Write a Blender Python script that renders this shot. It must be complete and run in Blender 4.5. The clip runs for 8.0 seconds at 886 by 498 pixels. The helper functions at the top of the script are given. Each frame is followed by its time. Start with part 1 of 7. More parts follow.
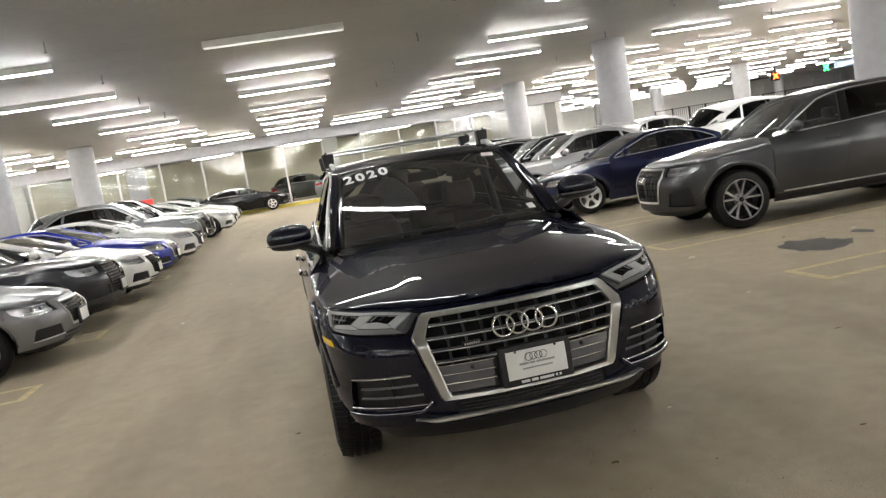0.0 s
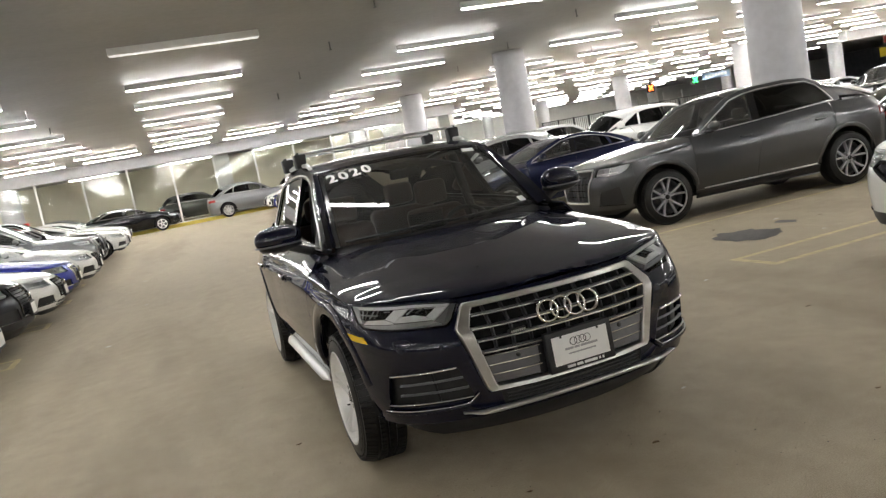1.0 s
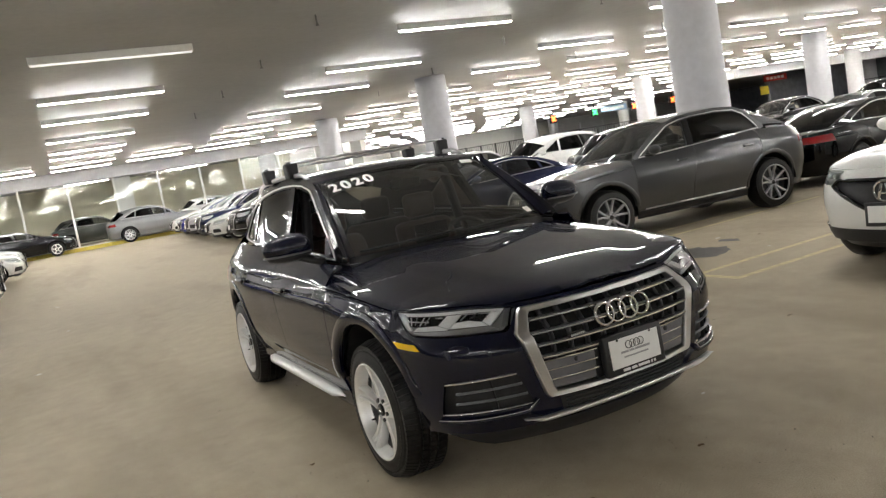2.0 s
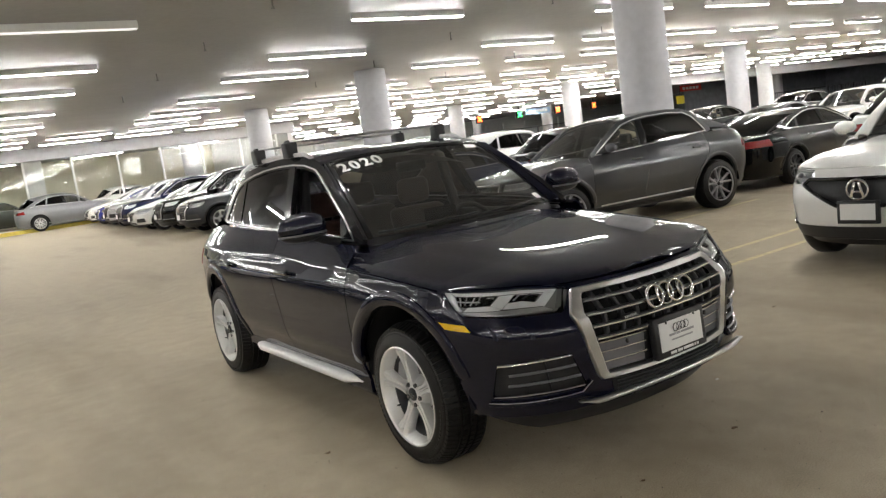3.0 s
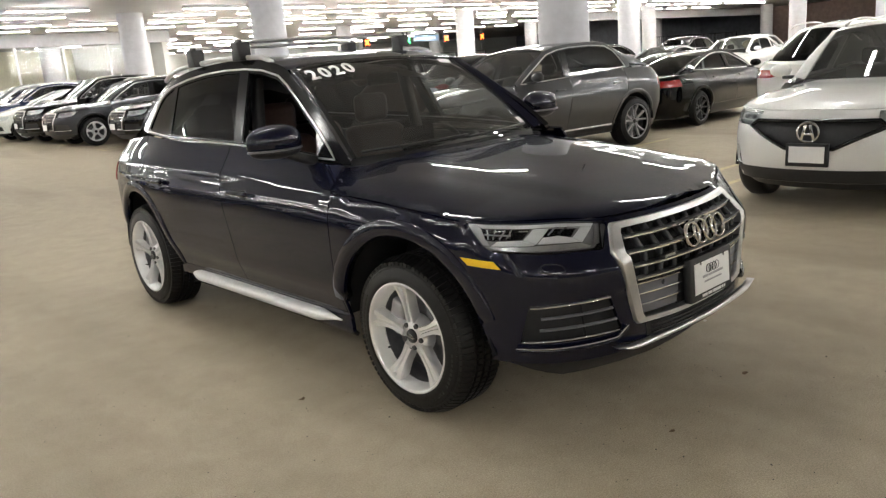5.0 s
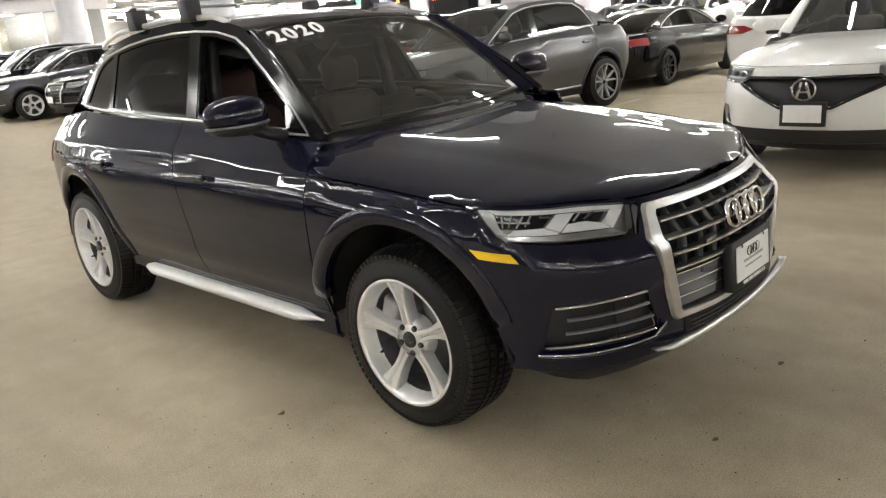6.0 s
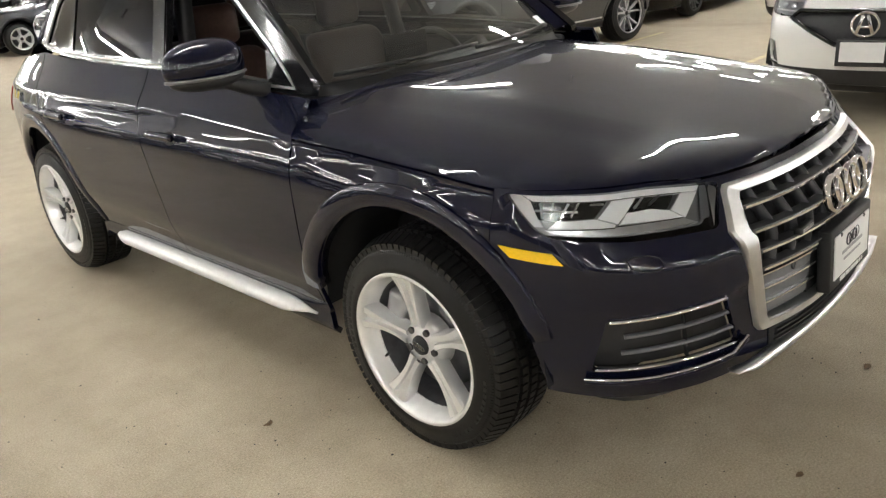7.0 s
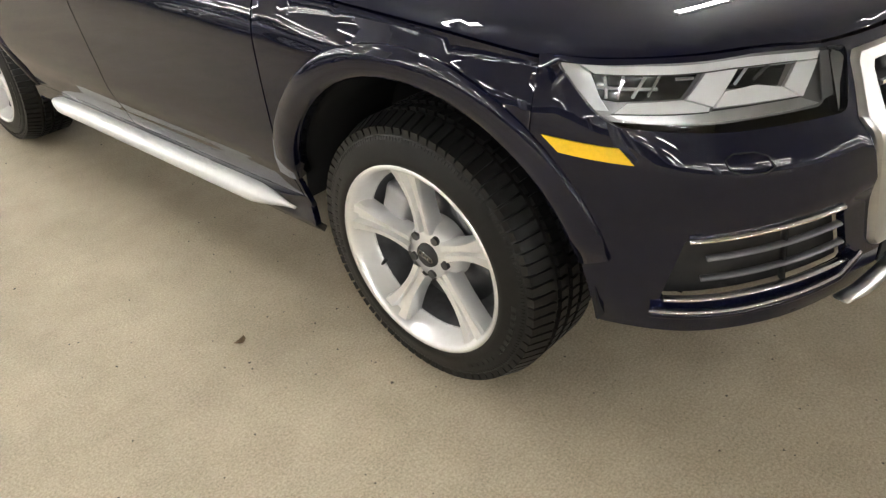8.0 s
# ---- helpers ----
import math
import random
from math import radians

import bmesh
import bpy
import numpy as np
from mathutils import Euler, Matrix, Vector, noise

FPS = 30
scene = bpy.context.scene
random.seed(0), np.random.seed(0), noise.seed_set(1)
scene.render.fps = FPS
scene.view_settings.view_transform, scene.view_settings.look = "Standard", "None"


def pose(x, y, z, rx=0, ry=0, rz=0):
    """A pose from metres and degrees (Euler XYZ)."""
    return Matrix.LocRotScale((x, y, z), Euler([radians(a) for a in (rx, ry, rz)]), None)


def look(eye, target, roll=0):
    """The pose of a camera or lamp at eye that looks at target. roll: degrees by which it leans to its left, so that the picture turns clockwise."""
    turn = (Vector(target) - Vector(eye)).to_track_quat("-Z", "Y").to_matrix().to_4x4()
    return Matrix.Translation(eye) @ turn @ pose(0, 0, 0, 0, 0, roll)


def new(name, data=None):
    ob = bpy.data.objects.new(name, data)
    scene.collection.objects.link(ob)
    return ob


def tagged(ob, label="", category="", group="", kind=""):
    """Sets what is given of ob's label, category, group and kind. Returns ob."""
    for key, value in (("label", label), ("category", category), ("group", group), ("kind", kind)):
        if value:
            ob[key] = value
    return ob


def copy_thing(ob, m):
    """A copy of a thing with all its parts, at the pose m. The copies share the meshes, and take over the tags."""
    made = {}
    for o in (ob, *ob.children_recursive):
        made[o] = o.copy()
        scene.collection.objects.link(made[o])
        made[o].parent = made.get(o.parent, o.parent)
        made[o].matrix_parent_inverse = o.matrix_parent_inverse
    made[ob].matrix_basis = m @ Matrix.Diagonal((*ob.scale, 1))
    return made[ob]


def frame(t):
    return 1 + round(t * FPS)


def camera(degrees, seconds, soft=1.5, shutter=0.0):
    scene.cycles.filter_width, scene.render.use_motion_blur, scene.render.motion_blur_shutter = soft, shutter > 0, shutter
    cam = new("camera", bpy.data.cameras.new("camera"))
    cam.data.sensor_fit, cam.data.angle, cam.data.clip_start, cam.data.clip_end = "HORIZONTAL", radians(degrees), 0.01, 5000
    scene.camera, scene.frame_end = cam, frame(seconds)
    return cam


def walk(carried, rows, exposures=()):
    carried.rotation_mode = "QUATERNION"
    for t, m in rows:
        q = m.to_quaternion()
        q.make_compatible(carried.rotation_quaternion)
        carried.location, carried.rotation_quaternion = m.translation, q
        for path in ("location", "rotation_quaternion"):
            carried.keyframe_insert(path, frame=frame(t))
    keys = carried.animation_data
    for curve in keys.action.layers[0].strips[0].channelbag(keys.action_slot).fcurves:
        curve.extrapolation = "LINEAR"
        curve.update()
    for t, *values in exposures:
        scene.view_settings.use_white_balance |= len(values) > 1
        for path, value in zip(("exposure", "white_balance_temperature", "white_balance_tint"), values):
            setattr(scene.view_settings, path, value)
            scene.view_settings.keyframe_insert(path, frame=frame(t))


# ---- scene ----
import itertools

cam = camera(60.5, 8.0, soft=1.3)
PATH = [
    (0, (-0.921, -4.253, 1.562), (-0.559, -2.299, 1.33), -9.5),
    (0.5, (-1.28, -4.148, 1.568), (-0.742, -2.238, 1.318), -10.3),
    (1, (-1.584, -3.981, 1.549), (-0.935, -2.106, 1.305), -10.8),
    (1.5, (-1.877, -3.791, 1.56), (-1.123, -1.953, 1.329), -10.8),
    (2, (-2.207, -3.615, 1.556), (-1.305, -1.843, 1.336), -10.0),
    (2.2, (-2.321, -3.55, 1.557), (-1.368, -1.806, 1.338), -9.7),
    (3.3, (-2.814, -3.113, 1.537), (-1.672, -1.493, 1.265), -6.9),
    (3.5, (-2.904, -3.056, 1.531), (-1.717, -1.47, 1.25), -5.8),
    (4, (-3.09, -2.9, 1.545), (-1.818, -1.39, 1.225), -3.9),
    (4.5, (-3.058, -2.72, 1.526), (-1.781, -1.234, 1.125), -3.7),
    (5, (-2.905, -2.486, 1.532), (-1.6, -1.046, 1.058), -4.5),
    (5.2, (-2.875, -2.397, 1.514), (-1.544, -0.987, 1.025), -4.7),
    (6.5, (-2.489, -1.785, 1.517), (-1.134, -0.455, 0.889), -5.3),
    (7, (-2.272, -1.578, 1.504), (-0.975, -0.243, 0.773), -5.9),
    (7.5, (-2.105, -1.339, 1.435), (-0.86, -0.06, 0.533), -5.7),
    (8, (-1.964, -1.152, 1.379), (-0.775, 0.049, 0.309), -5.7),
]
walk(cam, [(t, look(eye, target, roll)) for t, eye, target, roll in PATH], exposures=[(0.0, 0.1), (2.0, 0.11), (3.5, 0.17), (5.0, 0.38), (6.5, 0.74), (8.0, 1.05)])

# world: a closed indoor hall, a trace of grey
world = bpy.data.worlds.new("hall_world")
world.use_nodes = True
world.node_tree.nodes["Background"].inputs[0].default_value = (0.05, 0.05, 0.05, 1)
world.node_tree.nodes["Background"].inputs[1].default_value = 0.3
scene.world = world
TUBE_GLOW = 86.0


# ---------------------------------------------------------------- materials
def material(name):
    m = bpy.data.materials.new(name)
    m.use_nodes = True
    nt = m.node_tree
    return m, nt, nt.nodes["Principled BSDF"]


def texco(nt, scale=1.0):
    tc = nt.nodes.new("ShaderNodeNewGeometry")
    mp = nt.nodes.new("ShaderNodeMapping")
    mp.inputs["Scale"].default_value = (scale,) * 3 if isinstance(scale, (int, float)) else scale
    nt.links.new(tc.outputs["Position"], mp.inputs["Vector"])
    return mp.outputs["Vector"]


def noise_node(nt, vec, scale, detail=4.0, rough=0.55):
    n = nt.nodes.new("ShaderNodeTexNoise")
    n.inputs["Scale"].default_value = scale
    n.inputs["Detail"].default_value = detail
    n.inputs["Roughness"].default_value = rough
    nt.links.new(vec, n.inputs["Vector"])
    return n.outputs["Fac"]


def ramp(nt, fac, stops):
    r = nt.nodes.new("ShaderNodeValToRGB")
    e = r.color_ramp.elements
    while len(e) < len(stops):
        e.new(0.5)
    for el, (p, c) in zip(e, stops):
        el.position = p
        el.color = (*c, 1) if len(c) == 3 else c
    nt.links.new(fac, r.inputs["Fac"])
    return r.outputs["Color"]


def mix(nt, fac, a, b, mode="MIX"):
    n = nt.nodes.new("ShaderNodeMix")
    n.data_type, n.blend_type = "RGBA", mode
    for sock, v in ((n.inputs[0], fac), (n.inputs[6], a), (n.inputs[7], b)):
        if isinstance(v, (int, float)):
            sock.default_value = v
        elif isinstance(v, tuple):
            sock.default_value = (*v, 1)
        else:
            nt.links.new(v, sock)
    return n.outputs[2]


def bump(nt, bsdf, height, strength, distance=0.01):
    b = nt.nodes.new("ShaderNodeBump")
    b.inputs["Strength"].default_value = strength
    b.inputs["Distance"].default_value = distance
    nt.links.new(height, b.inputs["Height"])
    nt.links.new(b.outputs["Normal"], bsdf.inputs["Normal"])


def plain(name, color, rough=0.5, metal=0.0, vary=0.08, grain=60.0, relief=0.0, coat=0.0):
    """A surface with fine variation of colour and gloss."""
    m, nt, b = material(name)
    v = texco(nt)
    n = noise_node(nt, v, grain)
    lo = tuple(c * (1 - vary) for c in color)
    hi = tuple(min(1, c * (1 + vary)) for c in color)
    nt.links.new(ramp(nt, n, [(0.3, lo), (0.7, hi)]), b.inputs["Base Color"])
    g = nt.nodes.new("ShaderNodeMapRange")
    sp = 0.03 if metal > 0.5 else 0.15
    g.inputs["To Min"].default_value, g.inputs["To Max"].default_value = rough * (1 - sp), min(1, rough * (1 + sp))
    nt.links.new(noise_node(nt, v, 7.0), g.inputs["Value"])
    nt.links.new(g.outputs["Result"], b.inputs["Roughness"])
    b.inputs["Metallic"].default_value = metal
    b.inputs["Coat Weight"].default_value = coat
    b.inputs["Coat Roughness"].default_value = 0.03
    if relief:
        bump(nt, b, noise_node(nt, v, grain * 2), relief, 0.004)
    return m


def paint(name, color, metal=0.35, rough=0.38, coat=1.0, ior=1.48, spec=0.5):
    """Clear-coated car paint with fine flake and a trace of dust."""
    m, nt, b = material(name)
    v = texco(nt)
    flake = noise_node(nt, v, 900.0, 1.0)
    dust = noise_node(nt, v, 2.3, 5.0)
    base = ramp(nt, flake, [(0.35, tuple(c * 0.8 for c in color)), (0.7, tuple(min(1, c * 1.3) for c in color))])
    nt.links.new(base, b.inputs["Base Color"])
    b.inputs["Metallic"].default_value = metal
    b.inputs["Roughness"].default_value = rough
    b.inputs["Coat Weight"].default_value = coat
    b.inputs["Coat IOR"].default_value = ior
    b.inputs["Specular IOR Level"].default_value = spec
    cr = nt.nodes.new("ShaderNodeMapRange")
    cr.inputs["To Min"].default_value, cr.inputs["To Max"].default_value = 0.004, 0.03
    nt.links.new(dust, cr.inputs["Value"])
    nt.links.new(cr.outputs["Result"], b.inputs["Coat Roughness"])
    return m


def pane(name, tint, gloss=1.0, body=0.0, ior=1.5):
    """Thin sheet of glass: clear in tint, with a mirror gloss that grows at a slant."""
    m, nt, b = material(name)
    nt.nodes.remove(b)
    tr = nt.nodes.new("ShaderNodeBsdfTransparent")
    tr.inputs["Color"].default_value = (*tint, 1)
    gl = nt.nodes.new("ShaderNodeBsdfGlossy")
    gl.inputs["Roughness"].default_value = 0.01
    gl.inputs["Color"].default_value = (gloss, gloss, gloss, 1)
    fr = nt.nodes.new("ShaderNodeFresnel")
    fr.inputs["IOR"].default_value = ior
    mx = nt.nodes.new("ShaderNodeMixShader")
    nt.links.new(fr.outputs[0], mx.inputs[0])
    nt.links.new(tr.outputs[0], mx.inputs[1])
    nt.links.new(gl.outputs[0], mx.inputs[2])
    last = mx
    if body:  # a thin film of dust, its pale diffuse also painting hazy glare
        df = nt.nodes.new("ShaderNodeBsdfDiffuse")
        df.inputs["Color"].default_value = (0.7, 0.69, 0.66, 1)
        last = nt.nodes.new("ShaderNodeMixShader")
        last.inputs[0].default_value = body
        nt.links.new(mx.outputs[0], last.inputs[1])
        nt.links.new(df.outputs[0], last.inputs[2])
    nt.links.new(last.outputs[0], nt.nodes["Material Output"].inputs[0])
    return m


def glow(name, color, strength):
    m, nt, b = material(name)
    b.inputs["Base Color"].default_value = (*color, 1)
    b.inputs["Emission Color"].default_value = (*color, 1)
    b.inputs["Emission Strength"].default_value = strength
    return m


def concrete_floor():
    m, nt, b = material("garage_floor_concrete")
    v = texco(nt)
    big = noise_node(nt, v, 0.35, 5.0, 0.6)
    streak = noise_node(nt, texco(nt, (1.0, 0.22, 1.0)), 0.9, 6.0, 0.65)
    mid = noise_node(nt, v, 5.0, 6.0, 0.7)
    fine = noise_node(nt, v, 150.0, 5.0, 0.82)
    vor = nt.nodes.new("ShaderNodeTexVoronoi")
    vor.inputs["Scale"].default_value = 42.0
    nt.links.new(v, vor.inputs["Vector"])
    base = ramp(nt, big, [(0.3, (0.31, 0.25, 0.163)), (0.7, (0.44, 0.365, 0.247))])
    base = mix(nt, 0.45, base, ramp(nt, streak, [(0.35, (0.245, 0.197, 0.12)), (0.68, (0.455, 0.38, 0.26))]))
    base = mix(nt, 0.45, base, ramp(nt, mid, [(0.36, (0.205, 0.168, 0.108)), (0.62, (0.51, 0.44, 0.33))]))
    base = mix(nt, 0.55, base, ramp(nt, fine, [(0.34, (0.13, 0.108, 0.07)), (0.66, (0.64, 0.555, 0.42))]))
    track = noise_node(nt, texco(nt, (0.5, 0.12, 1.0)), 1.1, 4.0, 0.6)
    base = mix(nt, ramp(nt, track, [(0.52, (0, 0, 0)), (0.72, (0.55, 0.55, 0.55))]), base, (0.165, 0.13, 0.083))
    pits = ramp(nt, vor.outputs["Distance"], [(0.05, (1, 1, 1)), (0.17, (0, 0, 0))])
    pick = ramp(nt, noise_node(nt, v, 3.3, 3.0), [(0.55, (0, 0, 0)), (0.7, (1, 1, 1))])
    spots = mix(nt, 1.0, pits, pick, "MULTIPLY")
    base = mix(nt, mix(nt, 1.0, spots, (0.5, 0.5, 0.5), "MULTIPLY"), base, (0.1, 0.08, 0.055))
    nt.links.new(base, b.inputs["Base Color"])
    rr = nt.nodes.new("ShaderNodeMapRange")
    rr.inputs["To Min"].default_value, rr.inputs["To Max"].default_value = 0.62, 0.9
    nt.links.new(mid, rr.inputs["Value"])
    nt.links.new(rr.outputs["Result"], b.inputs["Roughness"])
    bump(nt, b, mix(nt, 0.3, fine, pits), 0.022, 0.003)
    return m


def ceiling_paint():
    m, nt, b = material("ceiling_white_paint")
    v = texco(nt)
    base = ramp(nt, noise_node(nt, v, 0.5, 5.0), [(0.3, (0.31, 0.31, 0.31)), (0.7, (0.37, 0.37, 0.366))])
    base = mix(nt, 0.2, base, ramp(nt, noise_node(nt, v, 9.0, 5.0), [(0.35, (0.28, 0.28, 0.275)), (0.65, (0.40, 0.40, 0.39))]))
    nt.links.new(base, b.inputs["Base Color"])
    b.inputs["Roughness"].default_value = 0.5
    bump(nt, b, noise_node(nt, v, 0.9, 3.0), 0.4, 0.08)
    return m


def rubber(name, col=0.006):
    m, nt, b = material(name)
    v = texco(nt)
    n = noise_node(nt, v, 40.0, 6.0, 0.7)
    nt.links.new(ramp(nt, n, [(0.35, (col * 0.7,) * 3), (0.75, (col * 1.9, col * 1.85, col * 1.8))]), b.inputs["Base Color"])
    b.inputs["Roughness"].default_value = 0.42
    b.inputs["Specular IOR Level"].default_value = 0.3
    bump(nt, b, noise_node(nt, v, 220.0, 3.0), 0.2, 0.002)
    return m


M_FLOOR = concrete_floor()
M_CEIL = ceiling_paint()
M_COLUMN = plain("column_grey_paint", (0.50, 0.50, 0.525), 0.5, 0, 0.06, 6.0, 0.15)
M_WHITE = plain("white_wall_paint", (0.66, 0.66, 0.64), 0.6, 0, 0.05, 3.0, 0.1)
M_YELLOWWALL = plain("cream_wall_paint", (0.62, 0.59, 0.46), 0.6, 0, 0.06, 2.0, 0.1)
M_DARKWALL = plain("dark_grey_wall", (0.15, 0.155, 0.175), 0.7, 0, 0.2, 2.0, 0.2)
M_GREYWALL = plain("grey_wall_paint", (0.24, 0.24, 0.24), 0.7, 0, 0.12, 1.5, 0.1)
M_BRICKRED = plain("dull_red_brown_wall", (0.2, 0.14, 0.12), 0.7, 0, 0.2, 3.0, 0.2)
M_KERB = plain("yellow_kerb_paint", (0.62, 0.5, 0.09), 0.6, 0, 0.18, 9.0, 0.3)
M_STEELW = plain("white_steel_frame", (0.72, 0.72, 0.7), 0.4, 0, 0.04, 12.0)
M_BLACKSTEEL = plain("black_steel_rail", (0.02, 0.02, 0.022), 0.45, 0.2, 0.2, 12.0)
M_LINE = plain("worn_yellow_line_paint", (0.50, 0.42, 0.22), 0.6, 0, 0.25, 14.0, 0.2)
M_TUBE = glow("fluorescent_tube_lit", (1.0, 0.985, 0.95), TUBE_GLOW)
M_TUBE_DIM = glow("fluorescent_tube_dim", (1.0, 0.985, 0.95), 0.75)
M_HOUSING = plain("lamp_housing_white", (0.72, 0.72, 0.7), 0.45, 0, 0.05, 8.0)
M_SIGN_O = glow("signal_orange_lit", (1.0, 0.16, 0.03), 5.0)
M_SIGN_G = glow("signal_green_lit", (0.05, 0.9, 0.2), 4.0)
M_RED = plain("red_plastic", (0.62, 0.04, 0.03), 0.4)
M_GLASSWALL = pane("partition_glass", (0.95, 0.955, 0.945), 1.0, 0.0, 1.42)
M_TINT = pane("privacy_glass", (0.035, 0.035, 0.04), 1.0)
# the film of dust here also stands in for milky lamp glare
M_CLEAR = pane("windscreen_glass", (0.5, 0.52, 0.51), 1.0, 0.028, 1.6)
M_LENS = pane("headlamp_lens", (0.97, 0.98, 0.985), 1.0, 0.0, 1.4)
M_TYRE = rubber("tyre_rubber")
M_TYRE_MARK = rubber("tyre_raised_marks", 0.016)
M_ALLOY = plain("silver_alloy_lacquer", (0.80, 0.80, 0.80), 0.28, 0.6, 0.04, 30.0, 0, 0.6)
M_ALLOY_M = plain("grey_alloy", (0.36, 0.36, 0.37), 0.34, 0.5, 0.05, 30.0)
M_ALLOY_D = plain("dark_wheel_barrel", (0.12, 0.12, 0.125), 0.5, 0.6, 0.2, 30.0)
M_CHROME = plain("polished_chrome", (0.80, 0.80, 0.80), 0.10, 1.0, 0.03, 20.0)
M_SATIN = plain("satin_aluminium", (0.56, 0.56, 0.56), 0.30, 0.92, 0.05, 40.0)
M_GREYBAR = plain("grey_grille_plastic", (0.15, 0.15, 0.16), 0.38, 0.3, 0.05, 30.0)
M_DARKBAR = plain("dark_grille_plastic", (0.045, 0.045, 0.048), 0.4, 0.0, 0.08, 30.0)
M_LAMPBOWL = plain("lamp_bowl_silver", (0.22, 0.22, 0.23), 0.35, 0.5, 0.05, 30.0)
M_LAMPCASE = plain("lamp_case_dark", (0.24, 0.24, 0.245), 0.3, 0.4, 0.05, 30.0)
M_SILVERTRIM = plain("pale_silver_trim", (0.68, 0.68, 0.67), 0.34, 0.3, 0.04, 30.0)
M_BLACK = plain("black_plastic", (0.013, 0.013, 0.014), 0.5, 0, 0.2, 40.0, 0.1)
M_GLOSSBLACK = plain("gloss_black_trim", (0.008, 0.008, 0.009), 0.12, 0, 0.2, 30.0)
M_VOID = plain("dark_liner", (0.006, 0.006, 0.006), 0.9, 0, 0.2, 20.0)
M_AMBER = plain("amber_reflector", (0.84, 0.53, 0.008), 0.25, 0, 0.06, 150.0, 0.2, 1.0)
M_LEDWHITE = plain("light_guide_white", (0.92, 0.92, 0.92), 0.2, 0, 0.03, 40.0)
M_LAMPREFL = plain("lamp_reflector", (0.55, 0.56, 0.58), 0.3, 0.9, 0.05, 60.0)
M_PLATE = plain("white_plate_card", (0.80, 0.80, 0.79), 0.35, 0, 0.03, 20.0)
M_INK = plain("plate_print_dark", (0.05, 0.05, 0.055), 0.5)
M_INKGREY = plain("plate_print_grey", (0.35, 0.35, 0.36), 0.5)
M_SEAT = plain("brown_leather", (0.075, 0.04, 0.03), 0.45, 0, 0.15, 60.0, 0.2)
M_DASH = plain("dash_dark_plastic", (0.035, 0.035, 0.037), 0.55, 0, 0.15, 60.0, 0.2)
M_STICKER = plain("white_vinyl", (0.86, 0.86, 0.86), 0.4, 0, 0.02, 20.0)
M_TAIL = plain("tail_lamp_red", (0.22, 0.008, 0.008), 0.12, 0, 0.1, 60.0, 0, 1.0)
M_DISC = plain("brake_disc_steel", (0.13, 0.13, 0.135), 0.35, 0.9, 0.1, 40.0)
M_STAIN = plain("dark_patch_asphalt", (0.085, 0.08, 0.075), 0.55, 0, 0.3, 25.0, 0.4)
P_HERO = paint("paint_moonlight_dark_blue", (0.0018, 0.0026, 0.0125), 0.0, 0.5, 1.0, 1.47, 0.05)
P_GREY = paint("paint_daytona_grey", (0.052, 0.054, 0.058), 0.7, 0.36)
P_WHITE = paint("paint_pearl_white", (0.72, 0.72, 0.70), 0.0, 0.4)
P_BLACK = paint("paint_gloss_black", (0.005, 0.005, 0.006), 1.0, 0.36)
P_NAVY = paint("paint_navy", (0.010, 0.014, 0.045), 0.9, 0.38)
P_BLUE = paint("paint_bright_blue", (0.012, 0.025, 0.30), 0.3, 0.38)
P_SILVER = paint("paint_silver", (0.40, 0.40, 0.41), 0.6, 0.36)
P_MIDGREY = paint("paint_mid_grey", (0.20, 0.205, 0.215), 0.5, 0.36)
P_DARKGREY = paint("paint_dark_grey", (0.03, 0.032, 0.037), 0.8, 0.38)
P_GREEN = paint("paint_dark_green_grey", (0.06, 0.065, 0.058), 0.4, 0.38)


# ---------------------------------------------------------------- mesh helpers
def mesh_of(name, verts, faces, mats, smooth=True, idx=None):
    me = bpy.data.meshes.new(name)
    me.from_pydata([tuple(map(float, v)) for v in verts], [], [tuple(int(i) for i in f) for f in faces])
    for m in mats if isinstance(mats, (list, tuple)) else [mats]:
        me.materials.append(m)
    if idx is not None:
        me.polygons.foreach_set("material_index", [int(i) for i in idx])
    me.polygons.foreach_set("use_smooth", [smooth] * len(me.polygons))
    me.update()
    return me


def put(name, me, parent=None, label="", m=None):
    ob = new(name, me)
    if parent:
        ob.parent = parent
    if m is not None:
        ob.matrix_basis = m
    if label:
        ob["label"] = label
    return ob


def part(name, bm, mat, parent, label="", smooth=True):
    """Links a bmesh as one mesh object under a thing or a part."""
    me = bpy.data.meshes.new(name)
    bm.to_mesh(me)
    bm.free()
    me.materials.append(mat)
    me.polygons.foreach_set("use_smooth", [smooth] * len(me.polygons))
    return put(name, me, parent, label)


def sharp(ob, degrees=35):
    me = ob.data
    me.polygons.foreach_set("use_smooth", [True] * len(me.polygons))
    me.set_sharp_from_angle(angle=radians(degrees))
    return ob


def box_bm(x0, x1, y0, y1, z0, z1, bev=0.0, seg=2, bm=None):
    bm = bm or bmesh.new()
    made = bmesh.ops.create_cube(bm, size=1.0)["verts"]
    bmesh.ops.scale(bm, vec=(x1 - x0, y1 - y0, z1 - z0), verts=made)
    bmesh.ops.translate(bm, vec=((x0 + x1) / 2, (y0 + y1) / 2, (z0 + z1) / 2), verts=made)
    if bev:
        es = list({e for v in made for e in v.link_edges})
        bmesh.ops.bevel(bm, geom=es, offset=bev, segments=seg, profile=0.5, affect="EDGES")
    return bm


